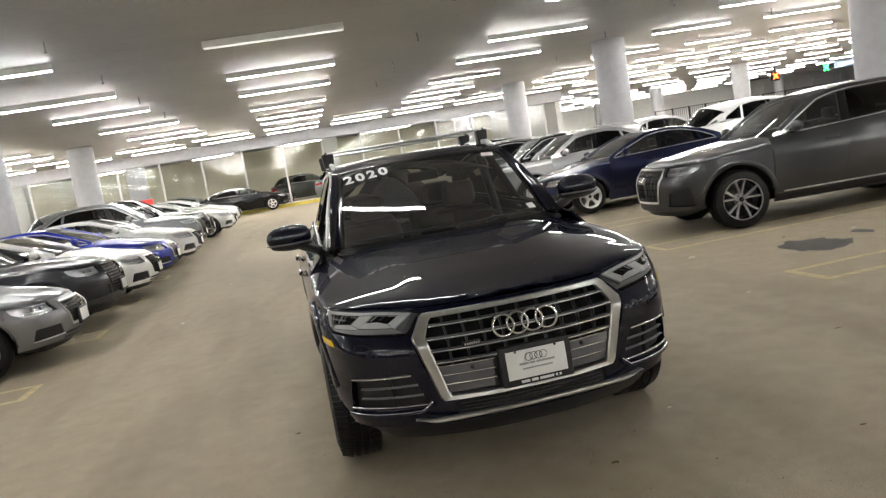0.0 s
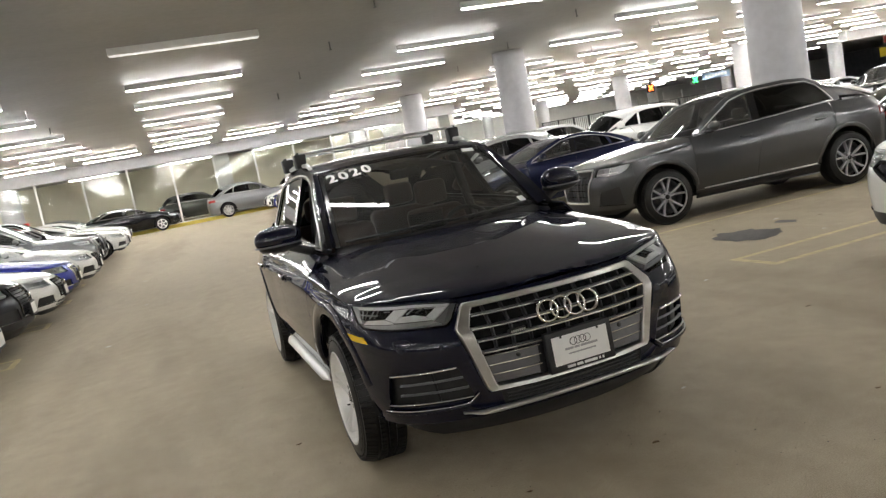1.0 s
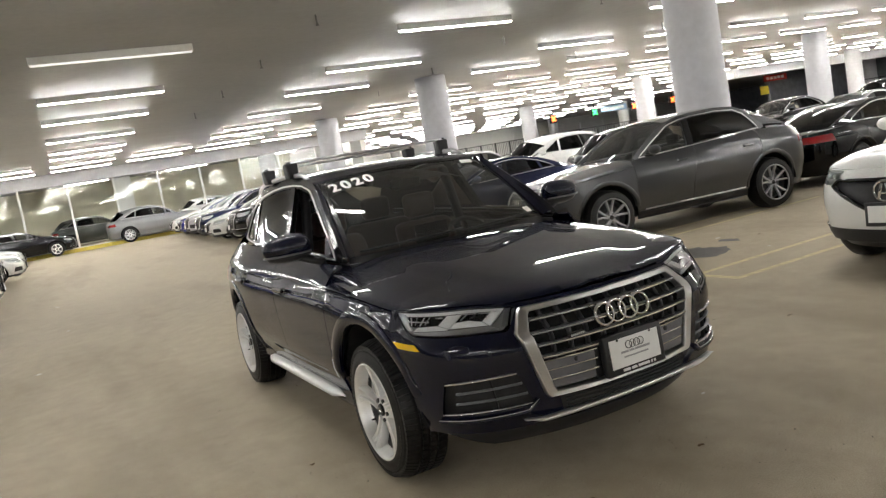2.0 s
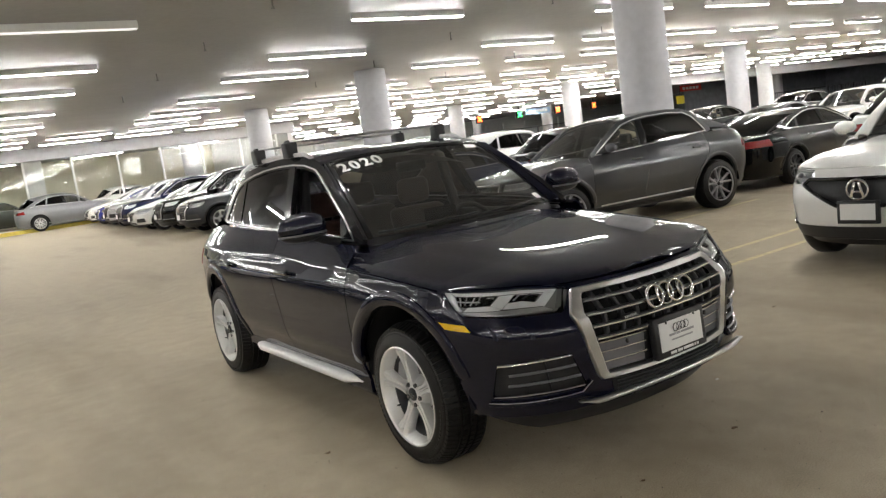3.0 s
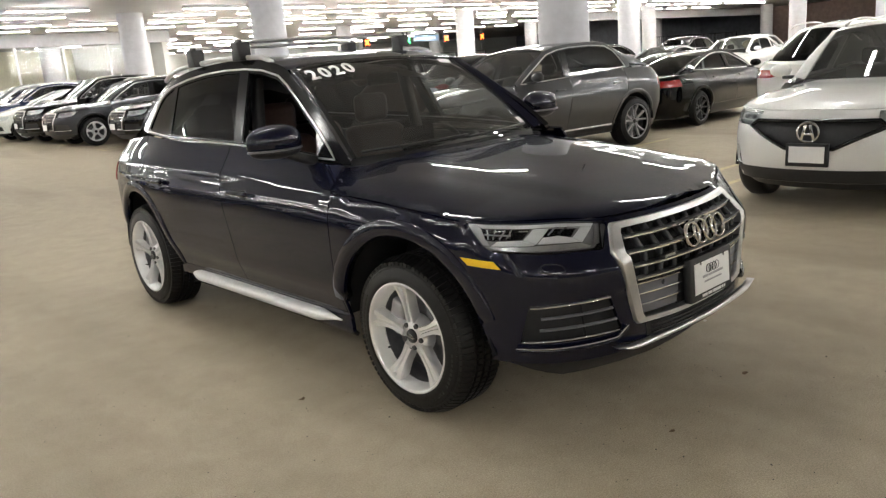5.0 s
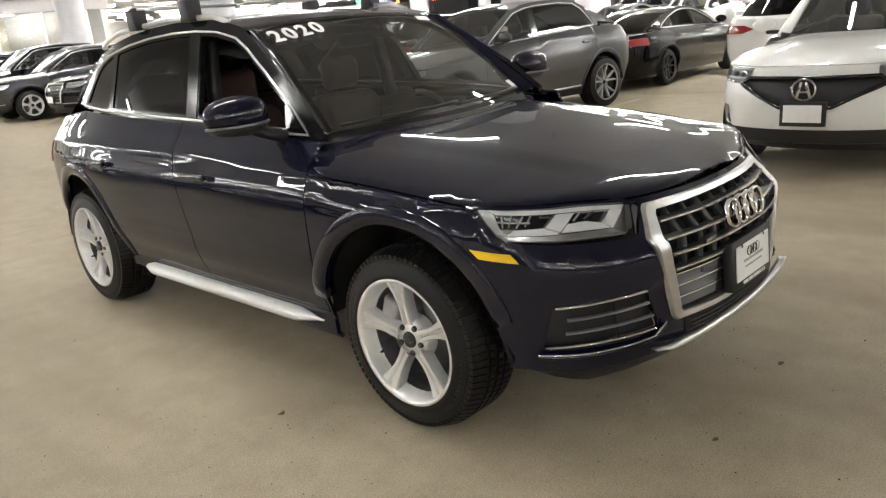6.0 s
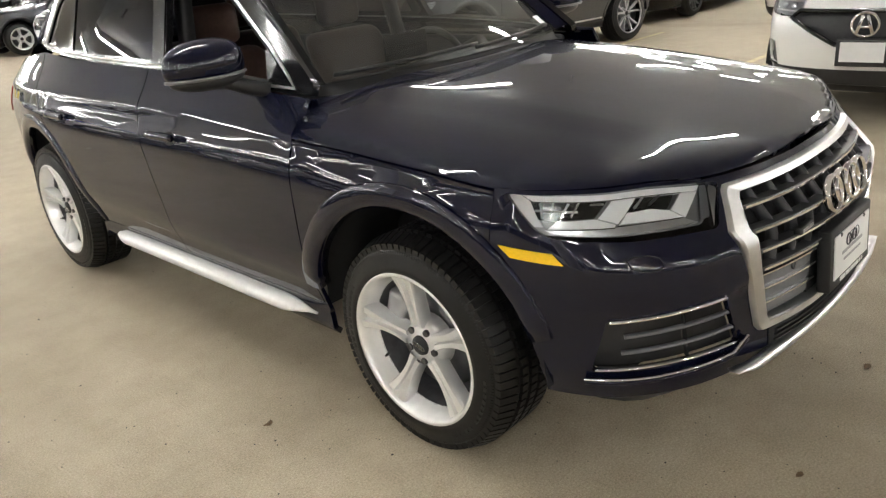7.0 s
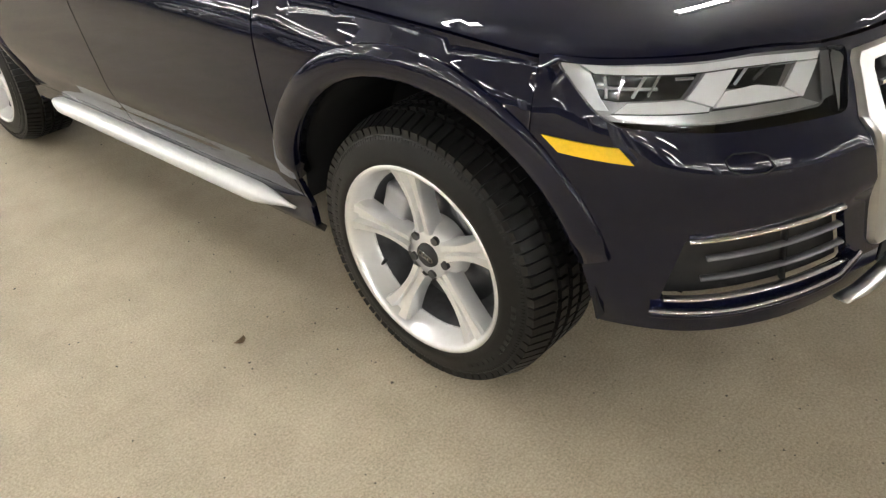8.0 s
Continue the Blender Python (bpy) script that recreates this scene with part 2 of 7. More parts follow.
def cyl_bm(p0, p1, r0, r1=None, seg=24, bm=None, caps=True):
    bm = bm or bmesh.new()
    p0, p1 = Vector(p0), Vector(p1)
    d = p1 - p0
    q = d.to_track_quat("Z", "Y").to_matrix().to_4x4()
    bmesh.ops.create_cone(bm, cap_ends=caps, segments=seg, radius1=r0, radius2=r0 if r1 is None else r1, depth=d.length,
                          matrix=Matrix.Translation((p0 + p1) / 2) @ q)
    return bm


def sweep(path, ups, prof, closed=False, caps=True):
    """Sweeps a closed profile of (side, up) pairs along a path. Returns verts, faces."""
    path, ups = np.asarray(path, float), np.asarray(ups, float)
    n, k = len(path), len(prof)
    if closed:
        tan = np.roll(path, -1, 0) - np.roll(path, 1, 0)
    else:
        tan = np.gradient(path, axis=0)
    tan /= np.linalg.norm(tan, axis=1)[:, None] + 1e-12
    if ups.ndim == 1:
        ups = np.repeat(ups[None], n, 0)
    side = np.cross(tan, ups)
    side /= np.linalg.norm(side, axis=1)[:, None] + 1e-12
    up = np.cross(side, tan)
    v = np.concatenate([path[:, None] + side[:, None] * p[0] + up[:, None] * p[1] for p in np.asarray(prof, float)], 1).reshape(n * k, 3)
    f = []
    for i in range(n if closed else n - 1):
        a, b = i * k, ((i + 1) % n) * k
        for j in range(k):
            j2 = (j + 1) % k
            f.append((a + j, a + j2, b + j2, b + j))
    if caps and not closed:
        f.append(tuple(range(k))[::-1])
        f.append(tuple(range((n - 1) * k, n * k)))
    return v, f


def rnd_prof(w, h, k=10):
    return [(math.cos(a) * w / 2, math.sin(a) * h / 2) for a in np.linspace(0, 2 * math.pi, k, endpoint=False)]


def lathe_x(prof, seg):
    """Turns a profile of (x, r) about the x axis."""
    prof = np.asarray(prof, float)
    a = np.linspace(0, 2 * math.pi, seg, endpoint=False)
    v = np.stack([np.repeat(prof[:, 0][None], seg, 0), np.cos(a)[:, None] * prof[:, 1], np.sin(a)[:, None] * prof[:, 1]], -1).reshape(-1, 3)
    k = len(prof)
    f = [(i * k + j, i * k + j + 1, ((i + 1) % seg) * k + j + 1, ((i + 1) % seg) * k + j) for i in range(seg) for j in range(k - 1)]
    return v, f


def fix_normals(me):
    bm = bmesh.new()
    bm.from_mesh(me)
    bmesh.ops.recalc_face_normals(bm, faces=bm.faces)
    bm.to_mesh(me)
    bm.free()
    return me


def spline(knots, x):
    """A smooth curve through (position, value) knots: monotone cubic."""
    k = np.asarray(knots, float)
    xs, ys = k[:, 0], k[:, 1]
    h = np.diff(xs)
    d = np.diff(ys) / h
    m = np.zeros(len(xs))
    m[0], m[-1] = d[0], d[-1]
    for i in range(1, len(xs) - 1):
        if d[i - 1] * d[i] > 0:
            w1, w2 = 2 * h[i] + h[i - 1], h[i] + 2 * h[i - 1]
            m[i] = (w1 + w2) / (w1 / d[i - 1] + w2 / d[i])
    x = np.clip(np.asarray(x, float), xs[0], xs[-1])
    i = np.clip(np.searchsorted(xs, x) - 1, 0, len(xs) - 2)
    t = (x - xs[i]) / h[i]
    return (ys[i] * (2 * t**3 - 3 * t**2 + 1) + m[i] * h[i] * (t**3 - 2 * t**2 + t)
            + ys[i + 1] * (-2 * t**3 + 3 * t**2) + m[i + 1] * h[i] * (t**3 - t**2))


def sstep(a, b, x):
    t = np.clip((np.asarray(x, float) - a) / (b - a), 0, 1)
    return t * t * (3 - 2 * t)


# ---------------------------------------------------------------- the hall
CEIL = 4.2
LAMP_Z = 4.075
WALL_Y = 36.4


def rise(y):
    """The slab climbs a little towards the glass partition."""
    return 0.0148 * np.clip(np.asarray(y, float) - 6.0, 0, 33)


def ground_sheet():
    xs = np.linspace(-42, 75, 60)
    ys = np.concatenate([np.linspace(-32, 6, 24), np.linspace(7, 39, 33), np.linspace(41, 90, 24)])
    v = [(x, y, float(rise(y))) for y in ys for x in xs]
    n = len(xs)
    f = [(j * n + i, j * n + i + 1, (j + 1) * n + i + 1, (j + 1) * n + i) for j in range(len(ys) - 1) for i in range(n - 1)]
    ob = put("floor", mesh_of("floor", v, f, M_FLOOR))
    tagged(ob, "worn tan concrete garage floor slab", "floor", kind="structure")


ground_sheet()


def slab(name, x0, x1, y0, y1, z0, z1, mat, label, cat, bev=0.0):
    ob = part(name, box_bm(x0, x1, y0, y1, z0, z1, bev), mat, None, smooth=False)
    return tagged(ob, label, cat, kind="structure")


slab("ceiling", -42, 75, -32, 90, CEIL, CEIL + 0.3, M_CEIL, "white painted concrete garage ceiling", "ceiling")
# added south and west walls, out of view, grey to dim fill and reflections
slab("wall_south", -42, 75, -32.3, -32, -0.1, CEIL, M_GREYWALL, "plain grey painted wall behind", "wall")
slab("wall_west", -42.3, -42, -32, 90, -0.1, CEIL, M_GREYWALL, "plain grey painted side wall", "wall")
slab("wall_east", 75, 75.3, -32, 90, -0.1, CEIL, M_DARKWALL, "dark grey painted side wall", "wall")
slab("wall_north", 14.5, 75, 66, 66.3, -0.1, CEIL, M_WHITE, "white painted far wall", "wall")


def column(x, y, square=False):
    top = bpy.data.objects.new("column", None)
    scene.collection.objects.link(top)
    top.location = (x, y, 0)
    tagged(top, "round grey painted concrete column up to the ceiling", "column", "columns", "structure")
    z0 = float(rise(y)) - 0.02
    bm = cyl_bm((0, 0, z0), (0, 0, CEIL), 0.475, seg=48)
    bmesh.ops.bevel(bm, geom=[e for e in bm.edges if abs(e.verts[0].co.z - e.verts[1].co.z) < 1e-4], offset=0.01, segments=1, affect="EDGES")
    sharp(part("shaft", bm, M_COLUMN, top))
    return top


for cx, cy in itertools.product((-26.4, -8.35, 8.95, 27.0, 44.6, 62.4), (-13.6, -3.4, 6.75, 17.2, 26.9, 36.9)):
    column(cx - 0.05 * max(0, cy - 17.2) * (cx > 20), cy)


# ceiling lamps: battens with a lit diffuser below
def strip_lamp(tube, label):
    top = bpy.data.objects.new("strip_lamp", None)
    scene.collection.objects.link(top)
    tagged(top, label, "ceiling lamp", "ceiling strip lamps")
    part("housing", box_bm(-1.22, 1.22, -0.045, 0.045, 0.006, 0.125, 0.006, 1), M_HOUSING, top, smooth=False)
    part("diffuser", box_bm(-1.2, 1.2, -0.036, 0.036, -0.014, 0.007, 0.005, 1), tube, top, "white diffuser")
    return top


lamp0 = strip_lamp(M_TUBE, "white ceiling batten with a lit diffuser")
NEAR_X = [-31.5, -26.5, -21.5, -16.4, -11.4, -5.6, -0.7, 5.42, 11.35] + [14.95 + 3.28 * i for i in range(14)]
FAR_X = [-0.75 + 3.35 * i for i in range(-10, 18)]
NEAR_Y = [9.47, 13.5, 16.87, 21.05, 24.6, 26.95, 5.6, 1.6, -3.8, -7.6, -11.5, -15.5, -19.5, -23.5, -27.5]
FAR_Y = [30.2, 32.95]
FAR_LAMPS = []


def lamp_at(x, y, dim=False):
    """A lamp of its own near the aisle; the far ones are joined below. The rows lie a little askew to the aisle."""
    x, y = x + (0.018 - 0.004 * max(x, -6)) * (y - 9.4), y - 0.05 * (x + 0.7)
    m = pose(x, y, LAMP_Z, 0, 0, -2.2)
    if dim:
        strip_lamp(M_TUBE_DIM, "white ceiling batten with worn, dimly lit tubes").matrix_basis = m
    elif -14 < x < 30 and -9 < y < 37:
        if "used" in lamp0:
            copy_thing(lamp0, m)
        else:
            lamp0.matrix_basis = m
            lamp0["used"] = 1
    else:
        FAR_LAMPS.append(m)


for ly in NEAR_Y:
    for lx in NEAR_X:
        if ly in (-3.8, -7.6) and lx == -0.7:
            continue  # no lamps over the aisle before the main car
        lamp_at(lx, ly, (lx, ly) == (-0.7, 9.47))
for ly in FAR_Y:
    for lx in FAR_X:
        lamp_at(lx, ly)


# the glass partition on a yellow kerb, with white posts, under a beam
def glass_partition():
    x0, x1, y = -40.0, 13.5, WALL_Y
    z0 = float(rise(y))
    kb = slab("kerb", x0, x1, y - 0.42, y + 0.2, z0 - 0.05, z0 + 0.16, M_KERB, "yellow painted concrete kerb under the glass", "kerb", 0.02)
    slab("beam", x0, x1 + 1.0, y - 0.35, y + 0.35, CEIL - 0.55, CEIL - 0.004, M_COLUMN, "grey painted ceiling beam over the glass", "beam", 0.01)
    top = bpy.data.objects.new("window_1", None)
    scene.collection.objects.link(top)
    tagged(top, "tall glass partition with slim white posts", "window", kind="structure")
    n = int((x1 - x0) / 2.05)
    for i in range(n + 1):
        x = x0 + (x1 - x0) * i / n
        part("window_post", box_bm(x - 0.045, x + 0.045, y - 0.05, y + 0.05, z0 + 0.16, CEIL - 0.55, 0.006, 1), M_STEELW, top, smooth=False)
        if i < n:
            x2 = x0 + (x1 - x0) * (i + 1) / n
            part("pane", box_bm(x + 0.045, x2 - 0.045, y - 0.006, y + 0.006, z0 + 0.16, CEIL - 0.55), M_GLASSWALL, top, smooth=False)
    part("lower_rail", box_bm(x0, x1, y - 0.04, y + 0.04, z0 + 0.16, z0 + 0.21), M_STEELW, top, smooth=False)


glass_partition()
slab("back_wall", -42, 14.5, 50, 50.3, 0, CEIL, M_YELLOWWALL, "cream painted wall of the room behind the glass", "wall")
slab("side_wall", 14.2, 14.5, WALL_Y, 50, 0, CEIL, M_WHITE, "white painted wall at the end of the glass", "wall")
for ly in (40.5, 46.0):
    for lx in FAR_X[:15:2]:
        lamp_at(lx + 0.6, ly)
for x in (-14.0, 1.6):
    ob = part("pilaster", box_bm(x - 0.38, x + 0.38, WALL_Y + 0.4, WALL_Y + 1.1, 0.15, CEIL - 0.01, 0.02), M_WHITE, None, smooth=False)
    tagged(ob, "square white painted pillar behind the glass", "pillar", kind="structure")

for ly in (38.0, 43.0, 48.0, 53.0, 58.0, 63.0):
    for lx in (18.2, 22.3, 26.4, 30.5, 34.6, 38.7, 42.8, 46.9, 51.0):
        lamp_at(lx, ly)
for cx in (26.8, 44.6):
    column(cx, 48.9)
    column(cx, 59.4)

# far side: ramp parapet with a black fence, slatted gates, a dark wall
slab("ramp_parapet", 24.4, 62, 45.0, 45.25, 0, 1.25, M_WHITE, "low white painted parapet along the ramp", "wall")


def fence(x0, x1, y, z0, z1, n):
    top = bpy.data.objects.new("fence", None)
    scene.collection.objects.link(top)
    tagged(top, "black steel railing on the white parapet", "fence")
    for z in (z0 + 0.12, z1 - 0.05):
        part("rail", box_bm(x0, x1, y - 0.02, y + 0.02, z - 0.025, z + 0.025), M_BLACKSTEEL, top, smooth=False)
    for x in np.linspace(x0, x1, n):
        part("post", box_bm(x - 0.04, x + 0.04, y - 0.04, y + 0.04, z0, z1), M_BLACKSTEEL, top, smooth=False)
    m = n * 7
    for x in np.linspace(x0, x1, m):
        part("bar", box_bm(x - 0.012, x + 0.012, y - 0.012, y + 0.012, z0 + 0.1, z1 - 0.05), M_BLACKSTEEL, top, smooth=False)


fence(24.6, 31.0, 45.1, 1.25, 2.4, 6)
fence(33.0, 47.0, 45.1, 1.25, 2.4, 9)


def slat_gate(x0, x1, y):
    top = bpy.data.objects.new("slatted_gate", None)
    scene.collection.objects.link(top)
    tagged(top, "white steel gate of level slats, shut", "gate", "gates")
    for z in np.arange(0.1, 3.3, 0.22):
        part("slat", box_bm(x0, x1, y - 0.03, y + 0.03, z, z + 0.12), M_STEELW, top, smooth=False)
    for x in (x0, (x0 + x1) / 2, x1):
        part("post", box_bm(x - 0.06, x + 0.06, y - 0.05, y + 0.08, 0, 3.5), M_STEELW, top, smooth=False)


slat_gate(44.0, 50.5, 65.6)
slat_gate(53.0, 59.5, 65.6)
slat_gate(61.5, 68.0, 65.6)
slab("dark_wall", 52.6, 75, 40.0, 40.3, 0, CEIL - 0.01, M_DARKWALL, "dark grey painted wall beside the ramp", "wall")
slab("far_beam", 37.0, 74, 30.0, 30.6, CEIL - 0.6, CEIL - 0.005, M_COLUMN, "grey painted ceiling beam", "beam", 0.01)
slab("brown_wall", 68.0, 68.3, 2.0, 30.0, 0, CEIL - 0.01, M_BRICKRED, "dull brown wall at the far side", "wall")
fence(52.0, 66.0, 31.5, 0.0, 2.3, 8)


def signal(x, y, z, mat, label, cross=True):
    top = bpy.data.objects.new("lane_signal", None)
    scene.collection.objects.link(top)
    tagged(top, label, "traffic signal", "lane signals over the ramp")
    part("case", box_bm(x - 0.33, x + 0.33, y, y + 0.15, z - 0.33, z + 0.33, 0.03), M_BLACK, top)
    part("hanger", box_bm(x - 0.03, x + 0.03, y + 0.05, y + 0.1, z + 0.32, CEIL), M_BLACKSTEEL, top, smooth=False)
    for a in (45, -45):
        b = box_bm(-0.28, 0.28, -0.02, 0.0, -0.07, 0.07, 0.01, 1)
        ob = part("lit_bar", b, mat, top)
        ob.matrix_basis = pose(x, y - 0.005 - (0.004 if a > 0 else 0), z, 0, a, 0)


signal(34.8, 46.0, 3.52, M_SIGN_O, "hanging lane signal with a lit orange cross")
signal(39.0, 46.0, 3.53, M_SIGN_G, "hanging lane signal lit green")
signal(43.3, 46.0, 3.55, M_SIGN_O, "hanging lane signal with a lit orange cross")
signal(47.7, 46.0, 3.56, M_SIGN_O, "hanging lane signal with a lit orange cross")


def board(name, x, y, z, w, h, mat, label, cat, bars=0):
    top = bpy.data.objects.new(name, None)
    scene.collection.objects.link(top)
    tagged(top, label, cat)
    part("panel", box_bm(x - w / 2, x + w / 2, y, y + 0.06, z - h / 2, z + h / 2, 0.01, 1), mat, top, smooth=False)
    for i in range(bars):
        xx = x - w * 0.4 + i * w * 0.8 / bars
        part("print_bar", box_bm(xx, xx + w * 0.6 / bars, y - 0.012, y, z - h * 0.22, z + h * 0.22), M_PLATE, top, smooth=False)
    part("hanger", box_bm(x - 0.02, x + 0.02, y + 0.02, y + 0.04, z + h / 2, CEIL), M_BLACKSTEEL, top, smooth=False)


M_PALEBLUE = plain("pale_blue_board", (0.35, 0.5, 0.7), 0.5)
M_YSIGN = plain("yellow_board", (0.75, 0.6, 0.05), 0.5)
board("hanging_sign", 41.6, 46.6, 3.68, 2.8, 0.5, M_PALEBLUE, "pale blue hanging board with white print", "sign", 7)
board("hanging_sign", 53.0, 39.6, 3.8, 2.8, 0.5, M_RED, "red hanging board with white print", "sign", 5)
board("wall_sign", 51.9, 39.9, 2.9, 1.0, 0.7, M_YSIGN, "yellow warning board on the ramp wall", "sign", 0)


def join_far_lamps():
    """The lamps too far off to tell apart: one object of housings with their tubes."""
    bm = bmesh.new()
    vs, fs, ix = [], [], []
    parts_ = [(o.data, 0 if o.name.startswith("housing") else 1) for o in lamp0.children]
    for m in FAR_LAMPS:
        for me, k in parts_:
            b0 = len(vs)
            vs += [tuple(m @ v.co) for v in me.vertices]
            fs += [tuple(b0 + i for i in p.vertices) for p in me.polygons]
            ix += [k] * len(me.polygons)
    ob = put("far_strip_lamps", mesh_of("far_strip_lamps", vs, fs, [M_HOUSING, M_TUBE], False, ix))
    tagged(ob, "rows of lit white ceiling battens far off", "ceiling lamps", kind="stuff")
    bm.free()


join_far_lamps()
del lamp0["used"]


# ---------------------------------------------------------------- cars: shape functions and panels
from mathutils.geometry import delaunay_2d_cdt


def inside(poly, p):
    poly, p = np.asarray(poly, float), np.asarray(p, float)
    x, y = p[:, 0], p[:, 1]
    res = np.zeros(len(p), bool)
    j = len(poly) - 1
    for i in range(len(poly)):
        xi, yi, xj, yj = *poly[i], *poly[j]
        c = ((yi > y) != (yj > y)) & (x < (xj - xi) * (y - yi) / (yj - yi + 1e-15) + xi)
        res ^= c
        j = i
    return res


def dense(poly, h, closed=True):
    poly = [tuple(map(float, p)) for p in poly]
    out = []
    for a, b in zip(poly, poly[1:] + poly[:1] if closed else poly[1:]):
        n = max(1, int(math.ceil(math.dist(a, b) / h)))
        out += [(a[0] + (b[0] - a[0]) * i / n, a[1] + (b[1] - a[1]) * i / n) for i in range(n)]
    if not closed:
        out.append(poly[-1])
    return out


def smooth_poly(poly, rounds=2, keep=()):
    """Rounds the corners of a closed outline, but for the corners in keep."""
    keep = {tuple(np.round(poly[i], 6)) for i in keep}
    for _ in range(rounds):
        out = []
        n = len(poly)
        for i in range(n):
            a, b, c = np.array(poly[i - 1]), np.array(poly[i]), np.array(poly[(i + 1) % n])
            if tuple(np.round(b, 6)) in keep:
                out.append(tuple(b))
            else:
                out += [tuple(b * 0.75 + a * 0.25), tuple(b * 0.75 + c * 0.25)]
        poly = out
    return poly


def triangulate(outline, holes, h):
    loops = [dense(outline, h)] + [dense(q, h) for q in holes]
    pts, edges = [], []
    for lp in loops:
        k = len(pts)
        pts += lp
        edges += [(k + i, k + (i + 1) % len(lp)) for i in range(len(lp))]
    o = np.array(loops[0])
    lo, hi = o.min(0), o.max(0)
    gx, gy = np.meshgrid(np.arange(lo[0] + h * 0.5, hi[0], h), np.arange(lo[1] + h * 0.5, hi[1], h))
    gx = gx + (np.arange(gx.shape[0]) % 2)[:, None] * h * 0.5
    g = np.stack([gx.ravel(), gy.ravel()], 1)
    if len(g):
        ok = inside(o, g)
        for q in loops[1:]:
            ok &= ~inside(q, g)
        g = g[ok]
        b = np.array(pts)
        if len(g):
            dmin = np.min(((g[:, None] - b[None]) ** 2).sum(-1), 1)
            g = g[dmin > (0.45 * h) ** 2]
    allp = pts + [tuple(p) for p in g]
    v, e, f, *_ = delaunay_2d_cdt([Vector(p) for p in allp], edges, [], 0, 1e-7)
    v = np.array([(p.x, p.y) for p in v])
    f = np.array([t for t in f if len(t) == 3])
    c = v[f].mean(1)
    ok = inside(o, c)
    for q in loops[1:]:
        ok &= ~inside(q, c)
    return v, f[ok]


def panel_mesh(name, tri, lift, mat, out, flange=0.012, proud=0.0, mirror=False):
    """A panel over a flat outline, lifted onto the car's skin, with its edge folded inwards. out: a point inside the car."""
    uv, f = tri
    e = 1.5e-3

    def at(du, dv):
        return np.asarray(lift(uv[:, 0] + du, uv[:, 1] + dv), float)

    p = at(0, 0)
    n = np.cross(at(e, 0) - at(-e, 0), at(0, e) - at(0, -e))
    if mirror:
        p = p * np.array([-1, 1, 1])
        n = n * np.array([-1, 1, 1])
    fn = np.cross(p[f[:, 1]] - p[f[:, 0]], p[f[:, 2]] - p[f[:, 0]])
    outv = p[f].mean(1) - np.asarray(out, float)
    if (np.einsum("ij,ij->i", fn, outv)).sum() < 0:
        f = f[:, ::-1]
        fn = -fn
    vn = np.zeros_like(p)
    for i in range(3):
        np.add.at(vn, f[:, i], fn)
    vn /= np.linalg.norm(vn, axis=1)[:, None] + 1e-12
    ln = np.linalg.norm(n, axis=1)
    n = n / (ln[:, None] + 1e-15)
    n *= np.sign(np.einsum("ij,ij->i", n, vn))[:, None]
    bad = (ln < 1e-9) | (np.einsum("ij,ij->i", n, vn) < 0.8)
    n[bad] = vn[bad]
    p = p + n * proud
    faces = [tuple(t) for t in f]
    verts, norms = p, n
    if flange:
        cnt = {}
        for t in faces:
            for a, b in ((t[0], t[1]), (t[1], t[2]), (t[2], t[0])):
                cnt[(a, b)] = 1
        bnd = [(a, b) for (a, b) in cnt if (b, a) not in cnt]
        ids = sorted({i for q in bnd for i in q})
        k = len(p)
        top = {i: k + j for j, i in enumerate(ids)}
        low = {i: k + len(ids) + j for j, i in enumerate(ids)}
        sn = np.zeros_like(p)
        for a, b in bnd:
            c = np.cross(p[b] - p[a], n[a])
            sn[a] += c
            sn[b] += c
        sn /= np.linalg.norm(sn, axis=1)[:, None] + 1e-12
        verts = np.concatenate([p, p[ids], p[ids] - n[ids] * flange])
        norms = np.concatenate([n, sn[ids], sn[ids]])
        faces += [(top[b], top[a], low[a], low[b]) for a, b in bnd]
    me = mesh_of(name, verts, faces, mat)
    me.normals_split_custom_set_from_vertices([tuple(map(float, q)) for q in norms])
    return me


